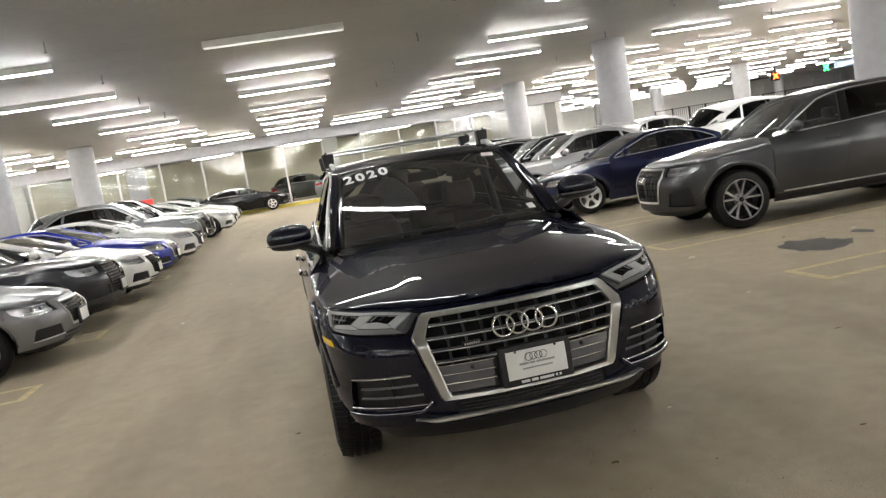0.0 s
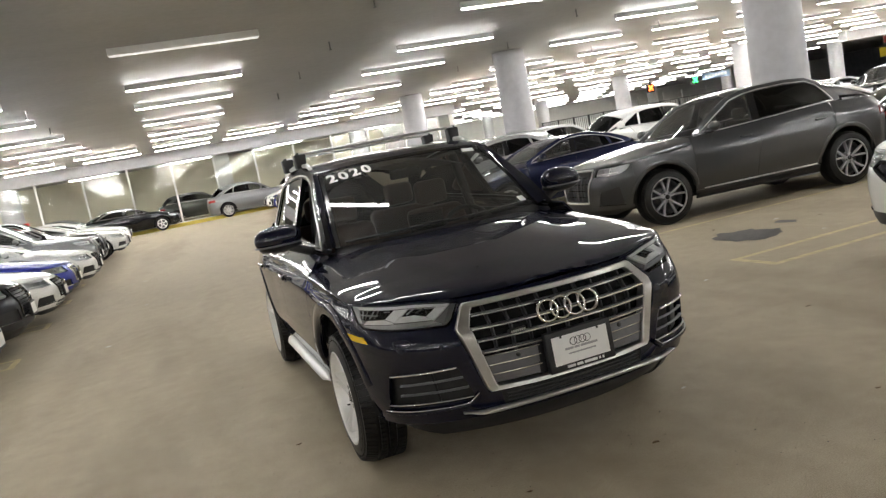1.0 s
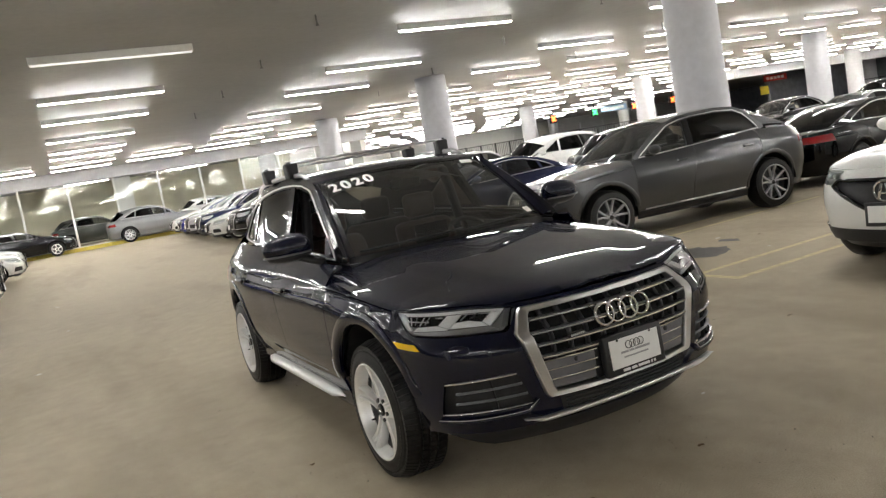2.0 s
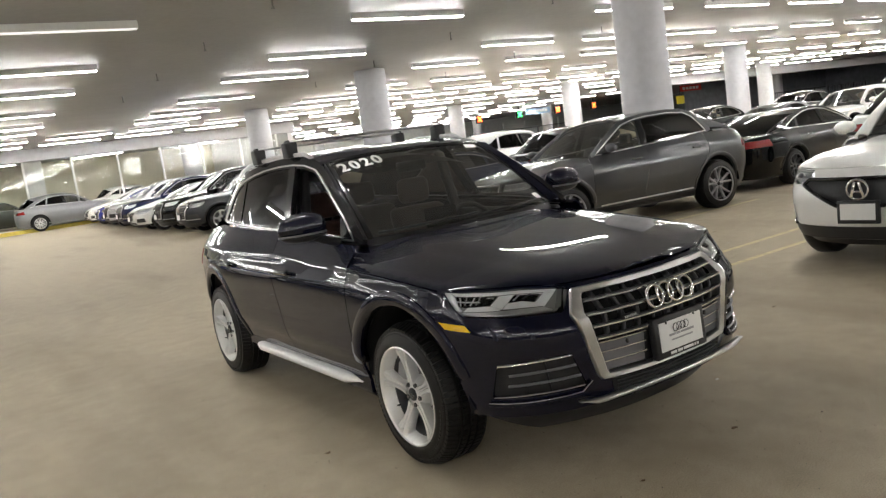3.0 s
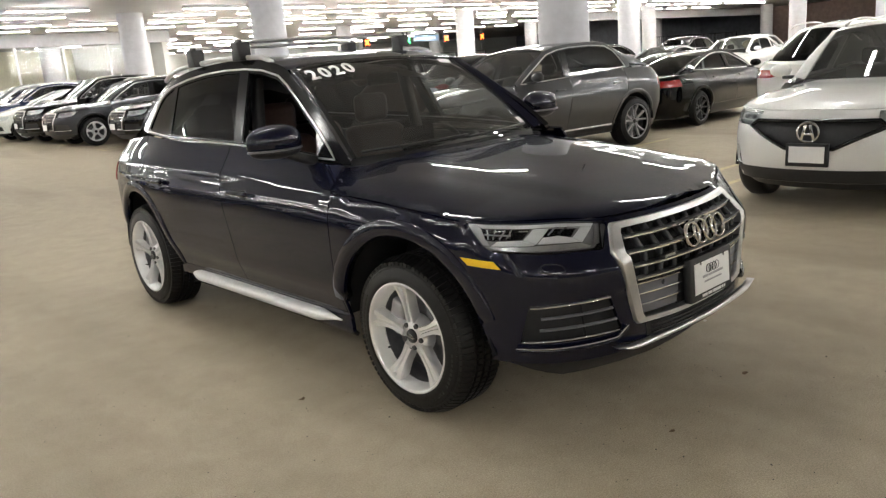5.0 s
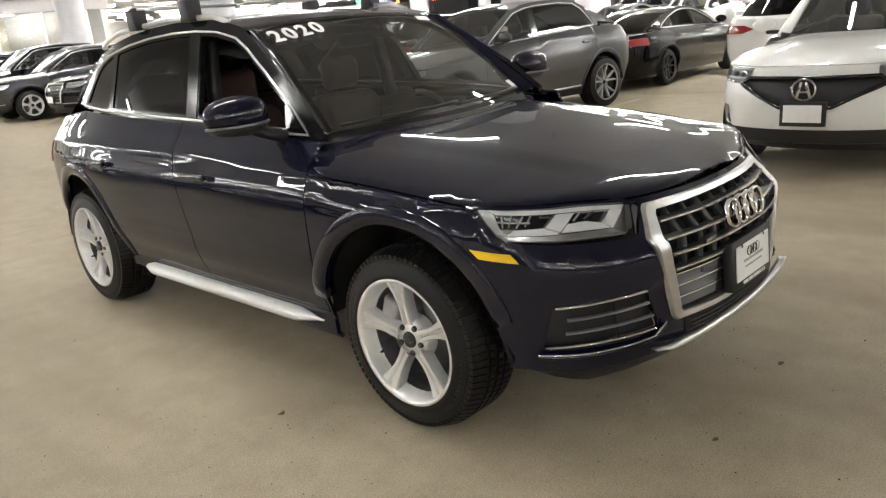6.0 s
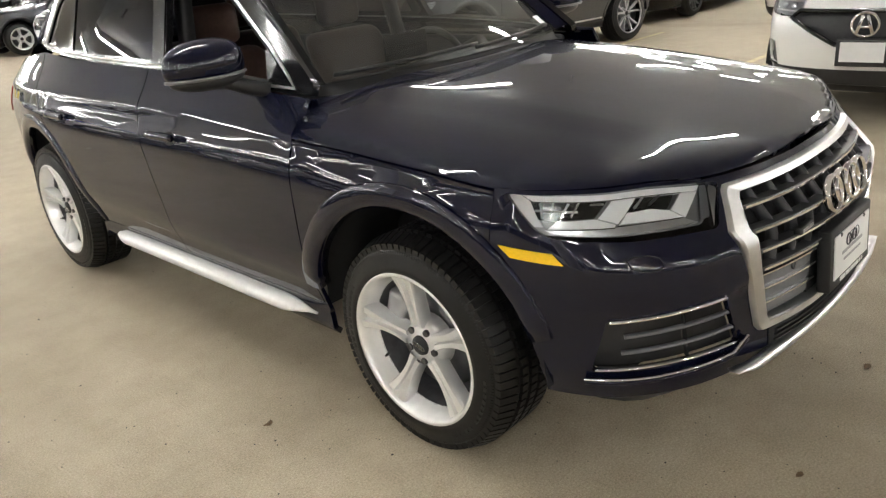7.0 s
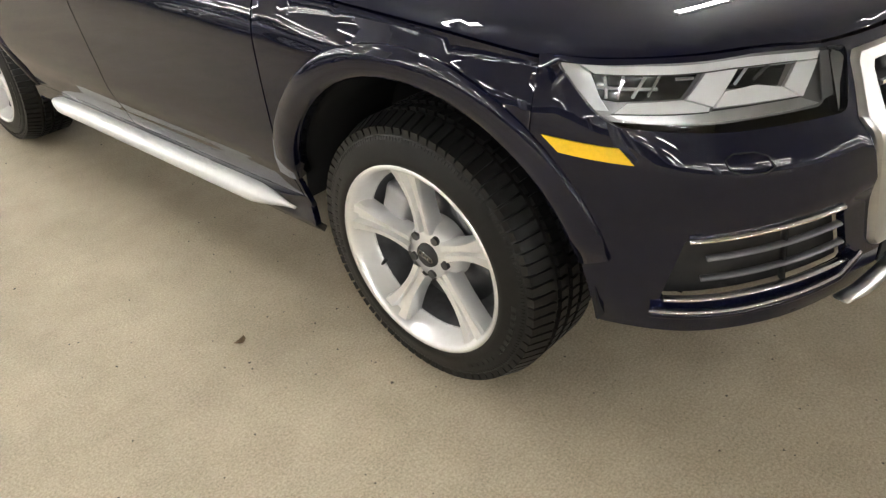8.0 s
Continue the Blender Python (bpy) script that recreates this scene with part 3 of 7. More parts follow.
class Skin:
    """The outer skin of a car that looks towards -y, front axle at y = 0."""

    def __init__(s, plan, side, front, rear, shoulder, gh, wf=(0.60, 1.15), wr=0.9):
        pts = np.array(plan, float)
        # smooth the plan by a fine chord-length curve
        t = np.concatenate([[0], np.cumsum(np.linalg.norm(np.diff(pts, axis=0), axis=1))])
        tt = np.linspace(0, t[-1], 900)
        m = np.gradient(pts, t, axis=0)
        m[0], m[-1] = (m[0][0], 0), (m[-1][0], 0)
        i = np.clip(np.searchsorted(t, tt) - 1, 0, len(t) - 2)
        hh = (t[i + 1] - t[i])[:, None]
        u = ((tt - t[i])[:, None]) / hh
        c = (pts[i] * (2 * u**3 - 3 * u**2 + 1) + m[i] * hh * (u**3 - 2 * u**2 + u) + pts[i + 1] * (-2 * u**3 + 3 * u**2) + m[i + 1] * hh * (u**3 - u**2))
        d = np.gradient(c, axis=0)
        s.arc = np.concatenate([[0], np.cumsum(np.linalg.norm(np.diff(c, axis=0), axis=1))])
        nn = np.stack([d[:, 1], -d[:, 0]], 1)
        nn /= np.linalg.norm(nn, axis=1)[:, None]
        s.c, s.n, s.len = c, nn, s.arc[-1]
        s.side, s.front, s.rear, s.shoulder, s.gh = side, front, rear, shoulder, gh
        s.wf, s.wr = wf, wr

    def plan(s, a):
        a = np.clip(a, 0, s.len)
        c = np.stack([np.interp(a, s.arc, s.c[:, k]) for k in (0, 1)], -1)
        n = np.stack([np.interp(a, s.arc, s.n[:, k]) for k in (0, 1)], -1)
        return c, n

    def body(s, a, z):
        """The skin below the belt: a is the way round from the middle of the nose, z the height."""
        a, z = np.asarray(a, float), np.asarray(z, float)
        c, n = s.plan(a)
        sh = spline(s.shoulder, c[..., 1])
        w = 1 - sstep(*s.wf, a)
        wr = sstep(s.len - s.wr, s.len - 0.45, a)
        zz = z - (sh - 0.955)
        d = spline(s.side, zz)
        d = d * (1 - w) + spline(s.front, z) * w
        d = d * (1 - wr) + spline(s.rear, z) * wr
        p = c - n * d[..., None]
        return np.stack([p[..., 0], p[..., 1], z + 0 * a], -1)

    def at(s, x, y, z):
        """The (way, height) of the skin point nearest to a place."""
        a = np.linspace(0, s.len, 1200)
        p = s.body(a, np.full_like(a, z))
        i = np.argmin((p[:, 0] - abs(x)) ** 2 + (p[:, 1] - y) ** 2)
        return (float(a[i]), float(z))

    def way(s, y):
        """The way at which the side reaches y."""
        i0 = int(np.argmax(s.c[:, 0] > 0.55 * s.c[:, 0].max()))
        return np.interp(y, s.c[i0:, 1], s.arc[i0:])

    def edge(s, y):
        """Half width at the shoulder."""
        a = np.linspace(0, s.len * 0.6, 700)
        z = spline(s.shoulder, s.plan(a)[0][:, 1])
        p = s.body(a, z)
        return np.interp(y, p[:, 1], p[:, 0])


def arch(s, wy, wz, r, z0, n=28):
    """Points of a wheel opening from its front foot to its rear foot, as (way, z)."""
    a0 = math.asin(max(-1, min(1, (z0 - wz) / r)))
    out = []
    for t in np.linspace(math.pi - a0, a0, n):
        y, z = wy - r * math.cos(t) * -1, wz + r * math.sin(t)
        out.append((float(s.way(y)), float(z)))
    return out


def strip_on(name, pts, lift, mat, parent, w, h, out, label="", proud=0.0, mirror=False, closed=False, prof=None):
    """A moulding along a line on the skin. pts are in the skin's flat coordinates."""
    pts = np.array(pts, float)
    p = np.asarray(lift(pts[:, 0], pts[:, 1]), float)
    eps = 2e-3
    du = (np.asarray(lift(pts[:, 0] + eps, pts[:, 1])) - np.asarray(lift(pts[:, 0] - eps, pts[:, 1])))
    dv = (np.asarray(lift(pts[:, 0], pts[:, 1] + eps)) - np.asarray(lift(pts[:, 0], pts[:, 1] - eps)))
    n = np.cross(du, dv)
    n /= np.linalg.norm(n, axis=1)[:, None] + 1e-12
    sg = np.sign(np.einsum("ij,ij->i", n, p - np.asarray(out)).sum())
    n *= sg
    p = p + n * proud
    if mirror:
        p, n = p * np.array([-1, 1, 1]), n * np.array([-1, 1, 1])
    if prof and mirror:
        prof = [(-a, b) for a, b in prof][::-1]
    v, f = sweep(p, n, prof or rnd_prof(w, h), closed)
    return put(name, fix_normals(mesh_of(name, v, f, mat)), parent, label)


def join_meshes(name, ms, mat):
    bm = bmesh.new()
    for m in ms:
        bm.from_mesh(m)
    me = bpy.data.meshes.new(name)
    bm.to_mesh(me)
    bm.free()
    me.materials.append(mat)
    return me


# ---------------------------------------------------------------- wheels
def wheel_meshes(key, R, rim, width, spokes, alloy, style="five", fine=True, dish=0.0):
    """Meshes of one wheel at the origin that looks towards -x: a dict of name to list of meshes."""
    out = {}
    h = width / 2
    seg = 72 if fine else 32
    sw = R - rim
    prof = [(-h * 0.70 + dish, rim - 0.002), (-h * 0.84 + dish, rim + 0.003), (-h * 0.86 + dish, rim + 0.010), (-h * 1.0 + dish * 0.3, rim + sw * 0.2), (-h * 0.985, rim + sw * 0.36), (-h * 0.965, rim + sw * 0.52), (-h * 0.93, rim + sw * 0.63), (-h * 0.915, rim + sw * 0.645),
            (-h * 0.89, rim + sw * 0.70), (-h * 0.84, R - 0.033), (-h * 0.74, R - 0.021), (-h * 0.62, R - 0.014), (-h * 0.5, R - (0.011 if fine else 0.003))]
    if fine:
        for g in (-0.36, 0.0, 0.36):
            prof += [(h * g, R - 0.011)]
    prof += [(h * 0.7, R - 0.011), (h * 0.92, R - 0.02), (h, rim + sw * 0.4), (h * 0.8, rim)]
    out["tyre"] = [mesh_of(key + "_tyre", *lathe_x(prof, seg), M_TYRE)]
    if fine:
        bm = bmesh.new()
        for k in range(78):
            a = 2 * math.pi * k / 78
            for (x0, x1, da) in ((-h * 0.915, -h * 0.44, 0.0), (-h * 0.28, -h * 0.06, 0.4), (h * 0.08, h * 0.3, 0.1), (h * 0.42, h * 0.85, 0.5)):
                aa = a + da * 0.08
                b2 = box_bm(x0, x1, -0.0108, 0.0108, R - 0.032 if x0 < -h * 0.8 else R - 0.012, R + 0.0, 0.0)
                if x0 < -h * 0.8:
                    for v in b2.verts:
                        if v.co.x < -h * 0.8:
                            v.co.z -= 0.030 if v.co.z < R - 0.02 else 0.021
                bmesh.ops.rotate(b2, cent=(0, 0, 0), matrix=Matrix.Rotation(aa, 3, "X"), verts=b2.verts)
                tmp = bpy.data.meshes.new("t")
                b2.to_mesh(tmp)
                b2.free()
                bm.from_mesh(tmp)
                bpy.data.meshes.remove(tmp)
        me = bpy.data.meshes.new(key + "_tread")
        bm.to_mesh(me)
        bm.free()
        me.materials.append(M_TYRE)
        out["tread"] = [me]
    # barrel and lip
    out["rim"] = [mesh_of(key + "_rim", *lathe_x([(-h * 0.74 + dish, rim - 0.014), (-h * 0.82 + dish, rim - 0.010), (-h * 0.86 + dish, rim - 0.004), (-h * 0.86 + dish, rim + 0.004), (-h * 0.80 + dish, rim + 0.005),
                                                   (-h * 0.72 + dish, rim + 0.003)], seg), alloy)]
    if style == "five":
        out["rim_well"] = [mesh_of(key + "_well", *lathe_x([(-h * 0.78 + dish, rim - 0.010), (-h * 0.70 + dish, rim - 0.016), (-h * 0.42 + dish, rim - 0.022), (-h * 0.3 + dish, rim - 0.030)], seg), alloy)]
    out["barrel"] = [mesh_of(key + "_barrel", *lathe_x([(-h * 0.32 + dish, rim - 0.029), (-h * 0.1, rim - 0.036), (h * 0.5, rim - 0.03), (h * 0.5, 0.05)], seg), M_ALLOY_D)]
    out["brake_disc"] = [mesh_of(key + "_disc", *lathe_x([(-0.012, 0.04), (-0.012, rim * 0.68), (0.012, rim * 0.68)], seg), M_DISC)]
    face = -h * 0.40 + dish  # hub face, tucked inside the rim lip
    sp = []
    ang0 = {"five": 84}.get(style, 90)
    for k in range(spokes):
        a = radians(ang0 + 360 / spokes * k)
        if style == "five":
            # broad spoke with a raised spine and a deep side wall
            st = []
            for t in np.linspace(0, 1, 9):
                r = 0.062 + (rim - 0.012 - 0.062) * t
                wdt = 0.027 - 0.007 * math.sin(t * math.pi) + 0.022 * t**2.2
                xf = face - 0.012 - 0.026 * t**2
                st.append((r, wdt, xf))
            v, f = [], []
            for i, (r, wd, xf) in enumerate(st):
                sec = [(-wd, xf + 0.045), (-wd, xf + 0.004), (-wd * 0.86, xf - 0.004), (-wd * 0.30, xf - 0.002), (-wd * 0.16, xf + 0.010), (wd * 0.16, xf + 0.010),
                       (wd * 0.30, xf - 0.006), (wd * 0.86, xf - 0.004), (wd, xf + 0.004), (wd, xf + 0.045)]
                v += [(x, c, r) for c, x in sec]
            kk = 10
            f = [(i * kk + j, i * kk + j + 1, (i + 1) * kk + j + 1, (i + 1) * kk + j) for i in range(len(st) - 1) for j in range(kk - 1)]
        else:
            v, f = [], []
            for sgn in (-1, 1):
                b0 = len(v)
                n = 5
                for i, t in enumerate(np.linspace(0, 1, n)):
                    r = 0.05 + (rim - 0.02 - 0.05) * t
                    off = sgn * (0.008 + (0.06 if style == "twin" else 0.035) * t**1.3)
                    wd = 0.013 + 0.004 * t
                    xf = face - 0.01 - 0.025 * t**2
                    v += [(xf + 0.035, off - wd, r), (xf, off - wd * 0.8, r), (xf, off + wd * 0.8, r), (xf + 0.035, off + wd, r)]
                f += [(b0 + i * 4 + j, b0 + i * 4 + j + 1, b0 + (i + 1) * 4 + j + 1, b0 + (i + 1) * 4 + j) for i in range(n - 1) for j in range(3)]
        rot = np.array(Matrix.Rotation(a - math.pi / 2, 3, "X"))
        me = mesh_of(key + "_spoke", np.array(v) @ rot.T, f, alloy)
        me = fix_normals(me)
        me.set_sharp_from_angle(angle=radians(28))
        sp.append(me)
    if fine or style == "five":
        out["spoke"] = sp
    else:
        out["spoke_star"] = [join_meshes(key + "_star", sp, alloy)]
    hub = lathe_x([(face + 0.05, 0.088), (face + 0.012, 0.08), (face - 0.004, 0.07), (face - 0.010, 0.034), (face - 0.012, 0.0)], 40 if fine else 16)
    out["hub"] = [mesh_of(key + "_hub", *hub, alloy)]
    out["centre_cap"] = [mesh_of(key + "_cap", *lathe_x([(face - 0.008, 0.034), (face - 0.018, 0.031), (face - 0.020, 0.0)], 24), M_BLACK)]
    if fine:
        bolts = []
        for k in range(5):
            a = radians(84 + 36 + 72 * k)
            b = cyl_bm((face + 0.006, math.cos(a) * 0.056, math.sin(a) * 0.056), (face - 0.014, math.cos(a) * 0.056, math.sin(a) * 0.056), 0.0135, 0.011, 12)
            me = bpy.data.meshes.new(key + "_bolt")
            b.to_mesh(me)
            b.free()
            me.materials.append(M_DISC)
            bolts.append(me)
        out["wheel_bolt"] = bolts
    return out


def add_wheel(name, meshes, parent, x, y, z, flip=False, turn=0.0):
    w = bpy.data.objects.new(name, None)
    scene.collection.objects.link(w)
    w.parent = parent
    w.matrix_basis = pose(x, y, z, 0, 0, 180 if flip else 0) @ pose(0, 0, 0, turn)
    for nm, ms in meshes.items():
        for me in ms:
            put(nm, me, w)
    return w


# ---------------------------------------------------------------- a car from its specification
def build_car(spec, colour, label, h=0.06, name="car"):
    """Builds a car of the given shape at the origin. Returns its Empty."""
    S = spec["skin"]
    fo, wb, ro = spec["fo"], spec["wb"], spec["ro"]
    top = bpy.data.objects.new(name, None)
    scene.collection.objects.link(top)
    tagged(top, label, "car")
    IN = np.array((0, wb * 0.5, 0.75))
    zb = spec["zb"]
    key = spec["key"]
    cache = spec.setdefault("cache", {})

    def tri(nm, outline, holes=(), hh=None):
        if nm not in cache:
            cache[nm] = triangulate(outline, holes, hh or h)
        return cache[nm]

    def two(nm, outline, holes, lift, mat, lab="", flange=0.012, proud=0.0, hh=None, alias=None):
        t = tri(nm, outline, holes, hh)
        obs = []
        for mir in (True, False):
            ck = ("m", nm, mir)
            if ck not in cache:
                cache[ck] = panel_mesh(key + "_" + nm, t, lift, mat, IN * (1, 1, 1), flange, proud, mir)
                me = cache[ck]
            else:
                me = cache[ck].copy()
                me.materials[0] = mat
            obs.append(put(alias or nm, me, top, lab))
        return obs

    def one(nm, outline, holes, lift, mat, lab="", flange=0.012, proud=0.0, hh=None, alias=None):
        ck = ("m", nm)
        if ck not in cache:
            cache[ck] = panel_mesh(key + "_" + nm, tri(nm, outline, holes, hh), lift, mat, IN, flange, proud)
            me = cache[ck]
        else:
            me = cache[ck].copy()
            me.materials[0] = mat
        return put(alias or nm, me, top, lab)

    R, AR, wz = spec["R"], spec["arch"], spec.get("arch_z", spec["R"] - 0.005)
    sh = lambda y: float(spline(S.shoulder, y))
    W = S.way
    gap = 0.003
    nose_w = spec["bumper_end"]  # y at which the bumper meets the fender
    ydoor0, ydoor1, ydoor2 = spec["doors"]
    tail_w = wb + AR + 0.12
    hood_z = spec["hood_lip"]
    hl = [S.at(*p) for p in spec["headlight"]]
    hl_r = smooth_poly(dense(hl, 0.045), 2)
    gr = [S.at(*p) for p in spec["grille"]]
    fog = [S.at(*p) for p in spec["fog"]] if spec["fog"] else None

    # bumper: half from the middle to the wheel opening, with holes for lamp, grille half and fog grille
    zf = spec["zf"]
    arF = arch(S, 0, wz, AR, zf)
    i_top = int(np.argmin([abs(p[1] - spec["seam_z"]) + (10 if p[0] > W(0) else 0) for p in arF]))
    front_arc = arF[: i_top + 1]
    sA = W(nose_w)
    topline = [(a, hood_z(a)) for a in np.linspace(W(spec["hl_tip_y"]), 0, 14)]
    outline = [(0.0, zf)] + [(p[0], p[1]) for p in dense([(0.0, zf), front_arc[0]], 0.1, False)[1:-1]] + front_arc + [(W(spec["hl_tip_y"]) + 0.004, spec["seam_z"] + 0.06)] + topline
    fender_low = [(W(spec["hl_tip_y"]) + 0.004 + gap, spec["seam_z"] + 0.06)] + [(p[0] + gap, p[1] + 0.001) for p in arF[i_top:i_top + 1]]
    # the grille hole reaches the middle: cut it out of the outline instead
    gtop, gbot = gr[0][1], gr[-1][1]
    outl = [(0.0, zf)] + outline[1:]
    # rebuild with the grille notch at the middle line
    notch = [(0.0, gtop + 0.001)] + gr + [(0.0, gbot)]
    outl = outl + notch
    hs = [hl_r] + ([smooth_poly(dense(fog, 0.05), 1)] if fog else [])
    two("bumper", outl, hs, S.body, colour, flange=0.02, alias="bumper_half")

    # dark valance under the bumper, set back
    aF = S.way(-AR * 0.98)
    vo = [(0.0, zb - 0.01), (aF - 0.36, zb - 0.01), (aF - 0.04, zf - 0.015), (aF - 0.04, zf + 0.03), (0.0, zf + 0.03)]
    two("valance", vo, [], lambda a, z: S.body(a, z) * np.array([0.95, 1, 1]) + np.array([0, 0.055, 0]), M_BLACK, flange=0, hh=0.1)

    # fender
    fend = [fender_low[0]] + [(p[0], p[1]) for p in arF[i_top:]]
    fend[1] = (fend[1][0] + gap, fend[1][1])
    fend += [(W(ydoor0) - gap, zf)]
    ys = np.linspace(ydoor0, spec["hl_tip_y"], 14)
    fend += [(W(y) - (gap if i == 0 else 0), sh(y) - gap) for i, y in enumerate(ys)]
    two("fender", fend, [], S.body, colour, flange=0.015)

    # doors, with the lower edge above the sill
    zs = spec["sill"]
    belt = spec["belt"]

    def skin_top(y):
        return float(spline(belt, y)) - 0.012

    sl = spec.get("slant", 0.16)

    def door(nm, y0, y1, rear_arc=None):
        if rear_arc is None:
            o = [(W(y0) + gap, zs), (W(y1) - gap, zs), (W(y1) - gap, 0.62)]
        else:
            o = [(W(y0) + gap, zs)] + rear_arc
        yr = y1 + sl if rear_arc is None else spec["rdoor_top"]
        yl = y0 if rear_arc is None else y0 + sl
        o += [(W(y) - (gap if i == 0 else -gap if i == 9 else 0), skin_top(y)) for i, y in enumerate(np.linspace(yr, yl, 10))]
        if rear_arc is not None:
            o += [(W(y0) + gap, 0.62)]
        return two(nm, o, [], S.body, colour, flange=0.015)

    door("front_door", ydoor0, ydoor1)
    arR = arch(S, wb, wz, AR, zb)
    # rear door ends on the wheel opening
    j = [i for i, p in enumerate(arR) if p[1] > zs + 0.12 and p[0] < W(wb)]
    ra = [(W(wb - AR) - 0.03, zs), (arR[j[0]][0] - 0.02, arR[j[0]][1])]
    for i in j[1:]:
        if arR[i][0] < W(ydoor2) - 0.02:
            ra.append((arR[i][0] - 0.02, arR[i][1] + 0.02))
    ra.append((W(ydoor2), ra[-1][1] + 0.12))
    door("rear_door", ydoor1, ydoor2, ra)
    # quarter panel
    q = []
    q += [(p[0] + 2 * gap, p[1]) for p in ra[1:]][::-1]
    q = [(W(spec["rdoor_top"]) + 2 * gap, skin_top(spec["rdoor_top"]))] + q
    q += [(p[0], p[1]) for p in arR[j[0]:]]
    yq = spec["tail_y"]
    q += [(S.len, zb), (S.len, spec["deck_z"])]
    q += [(a, float(np.interp(a, [W(spec["rdoor_top"]), S.len], [skin_top(spec["rdoor_top"]), spec["deck_z"]]))) for a in np.linspace(S.len, W(spec["rdoor_top"]), 16)[1:-1]]
    two("quarter", q, [], S.body, colour, flange=0.015, alias="quarter_panel")
    # sill
    o = [(W(AR) + 0.01, zb), (W(wb - AR) - 0.01, zb), (W(wb - AR) - 0.01, zs - gap), (W(AR) + 0.01, zs - gap)]
    two("sill", o, [], S.body, spec.get("sill_mat", colour), flange=0.02)
    # wheel opening trim
    for wy, arr in ((0, arF[3:-2]), (wb, arR[2:-2])):
        for mir in (True, False):
            strip_on("arch_trim", arr, S.body, spec.get("arch_mat", colour), top, 0.06, 0.03, IN, proud=0.004, mirror=mir,
                     prof=spec.get("arch_prof", [(-0.050, -0.02), (-0.050, -0.002), (-0.044, 0.003), (-0.018, 0.002), (0.002, -0.004), (0.010, -0.012), (0.012, -0.05)]))
    # wheel housings
    for wy in (0, wb):
        for sg in (-1, 1):
            a = np.linspace(0.0, math.pi, 20)
            r = AR + 0.012
            v = []
            for t in a:
                v += [(sg * (spec["track"] + 0.06), wy + r * math.cos(t), wz + r * math.sin(t)), (sg * 0.42, wy + r * math.cos(t), wz + r * math.sin(t))]
            f = [(2 * i, 2 * i + 1, 2 * i + 3, 2 * i + 2) for i in range(len(a) - 1)] + [tuple(range(1, 40, 2))]
            put("wheel_housing", mesh_of("wheel_housing", v, f, M_VOID), top)
    # under-tray and inner shell, to close the gaps
    bm = box_bm(-spec["half"] + 0.4, spec["half"] - 0.4, -fo + 0.42, wb + ro - 0.4, zb + 0.01, zb + 0.05)
    part("underbody", bm, M_VOID, top, smooth=False)
    bm = box_bm(-0.55, 0.55, -fo + 0.38, spec["cowl"] + 0.1, zb + 0.05, spec["hood_lip"](0) - 0.12)
    part("engine_bay", bm, M_VOID, top, smooth=False)

    # hood
    fy = lambda x: float(np.interp(abs(x), *spec["_lip"]))
    sa = np.linspace(0, W(spec["hl_tip_y"]), 40)
    lip = S.body(sa, np.array([hood_z(a) for a in sa]))
    spec["_lip"] = (lip[:, 0], lip[:, 1])
    cy = spec["cowl_curve"]
    right = [(float(S.edge(y)) - 0.001, float(y)) for y in np.linspace(spec["hl_tip_y"] + 0.01, ydoor0 - 0.004, 14)]
    nose = [(float(p[0]), float(p[1]) + gap) for p in lip]
    cow = [(x, cy(x)) for x in np.linspace(right[-1][0] - 0.03, 0, 12)]
    half = nose + right + cow
    o = half + [(-x, y) for x, y in half[::-1] if x > 1e-6]
    hood_c = spec["hood_c"]

    def hood(x, y):
        x, y = np.asarray(x, float), np.asarray(y, float)
        tip = lip[-1, 1]
        e = np.maximum(np.where(y < tip, np.interp(y, lip[:, 1], lip[:, 0]), S.edge(y)), 0.05)
        r = np.clip(np.abs(x) / e, 0, 1)
        base = np.where(y < tip, np.interp(y, lip[:, 1], lip[:, 2]), spline(S.shoulder, y))
        z = base + (spline(hood_c, y) - base) * (1 - r ** 3.2) ** 0.62
        t = np.clip((y - spec["hl_tip_y"] + 0.35) / 1.2, 0, 1)
        xc = 0.37 + 0.2 * t
        z = z + spec.get("dome", 0.011) * (1 - sstep(xc - 0.09, xc + 0.10, np.abs(x))) * sstep(-fo + 0.12, -fo + 0.5, y)
        return np.stack([x, y, z], -1)

    one("hood", o, [], hood, colour, flange=0.014)
    spec["hood_fn"] = hood

    # greenhouse: side glass surface over (y, z)
    gx = S.gh

    def ghlift(y, z):
        return np.stack([gx(y, z), y, z], -1)

    rail = spec["rail"]  # (y, z) of the upper edge of the side opening, from the front foot to the rear foot
    bl = lambda y: float(spline(belt, y))
    # side frame in body colour with three window holes
    ra_y = np.array([p[0] for p in rail])
    side_top = [(p[0] + spec.get("pil", 0.05) * a, p[1] + spec.get("pil", 0.05) * b) for p, (a, b) in zip(rail, spec["rail_out"])]
    frame_o = [(y, bl(y) - 0.015) for y in np.linspace(side_top[0][0], side_top[-1][0], 20)] + side_top[::-1][0:]
    wins = spec["windows"]
    two("window_frame", frame_o, [w for w, _ in wins], ghlift, spec.get("frame_mat", colour), flange=0.03, hh=min(h, 0.05))
    for i, (w, m) in enumerate(wins):
        if m is not None:
            two(f"side_glass{i}", w, [], ghlift, m, flange=0, proud=-0.006, alias="side_window")
    # chrome line round the windows
    line = [(y, bl(y)) for y in np.linspace(rail[0][0], rail[-1][0], 24)]
    loop = line + [tuple(p) for p in dense(rail[::-1], 0.06, False)[1:-1]]
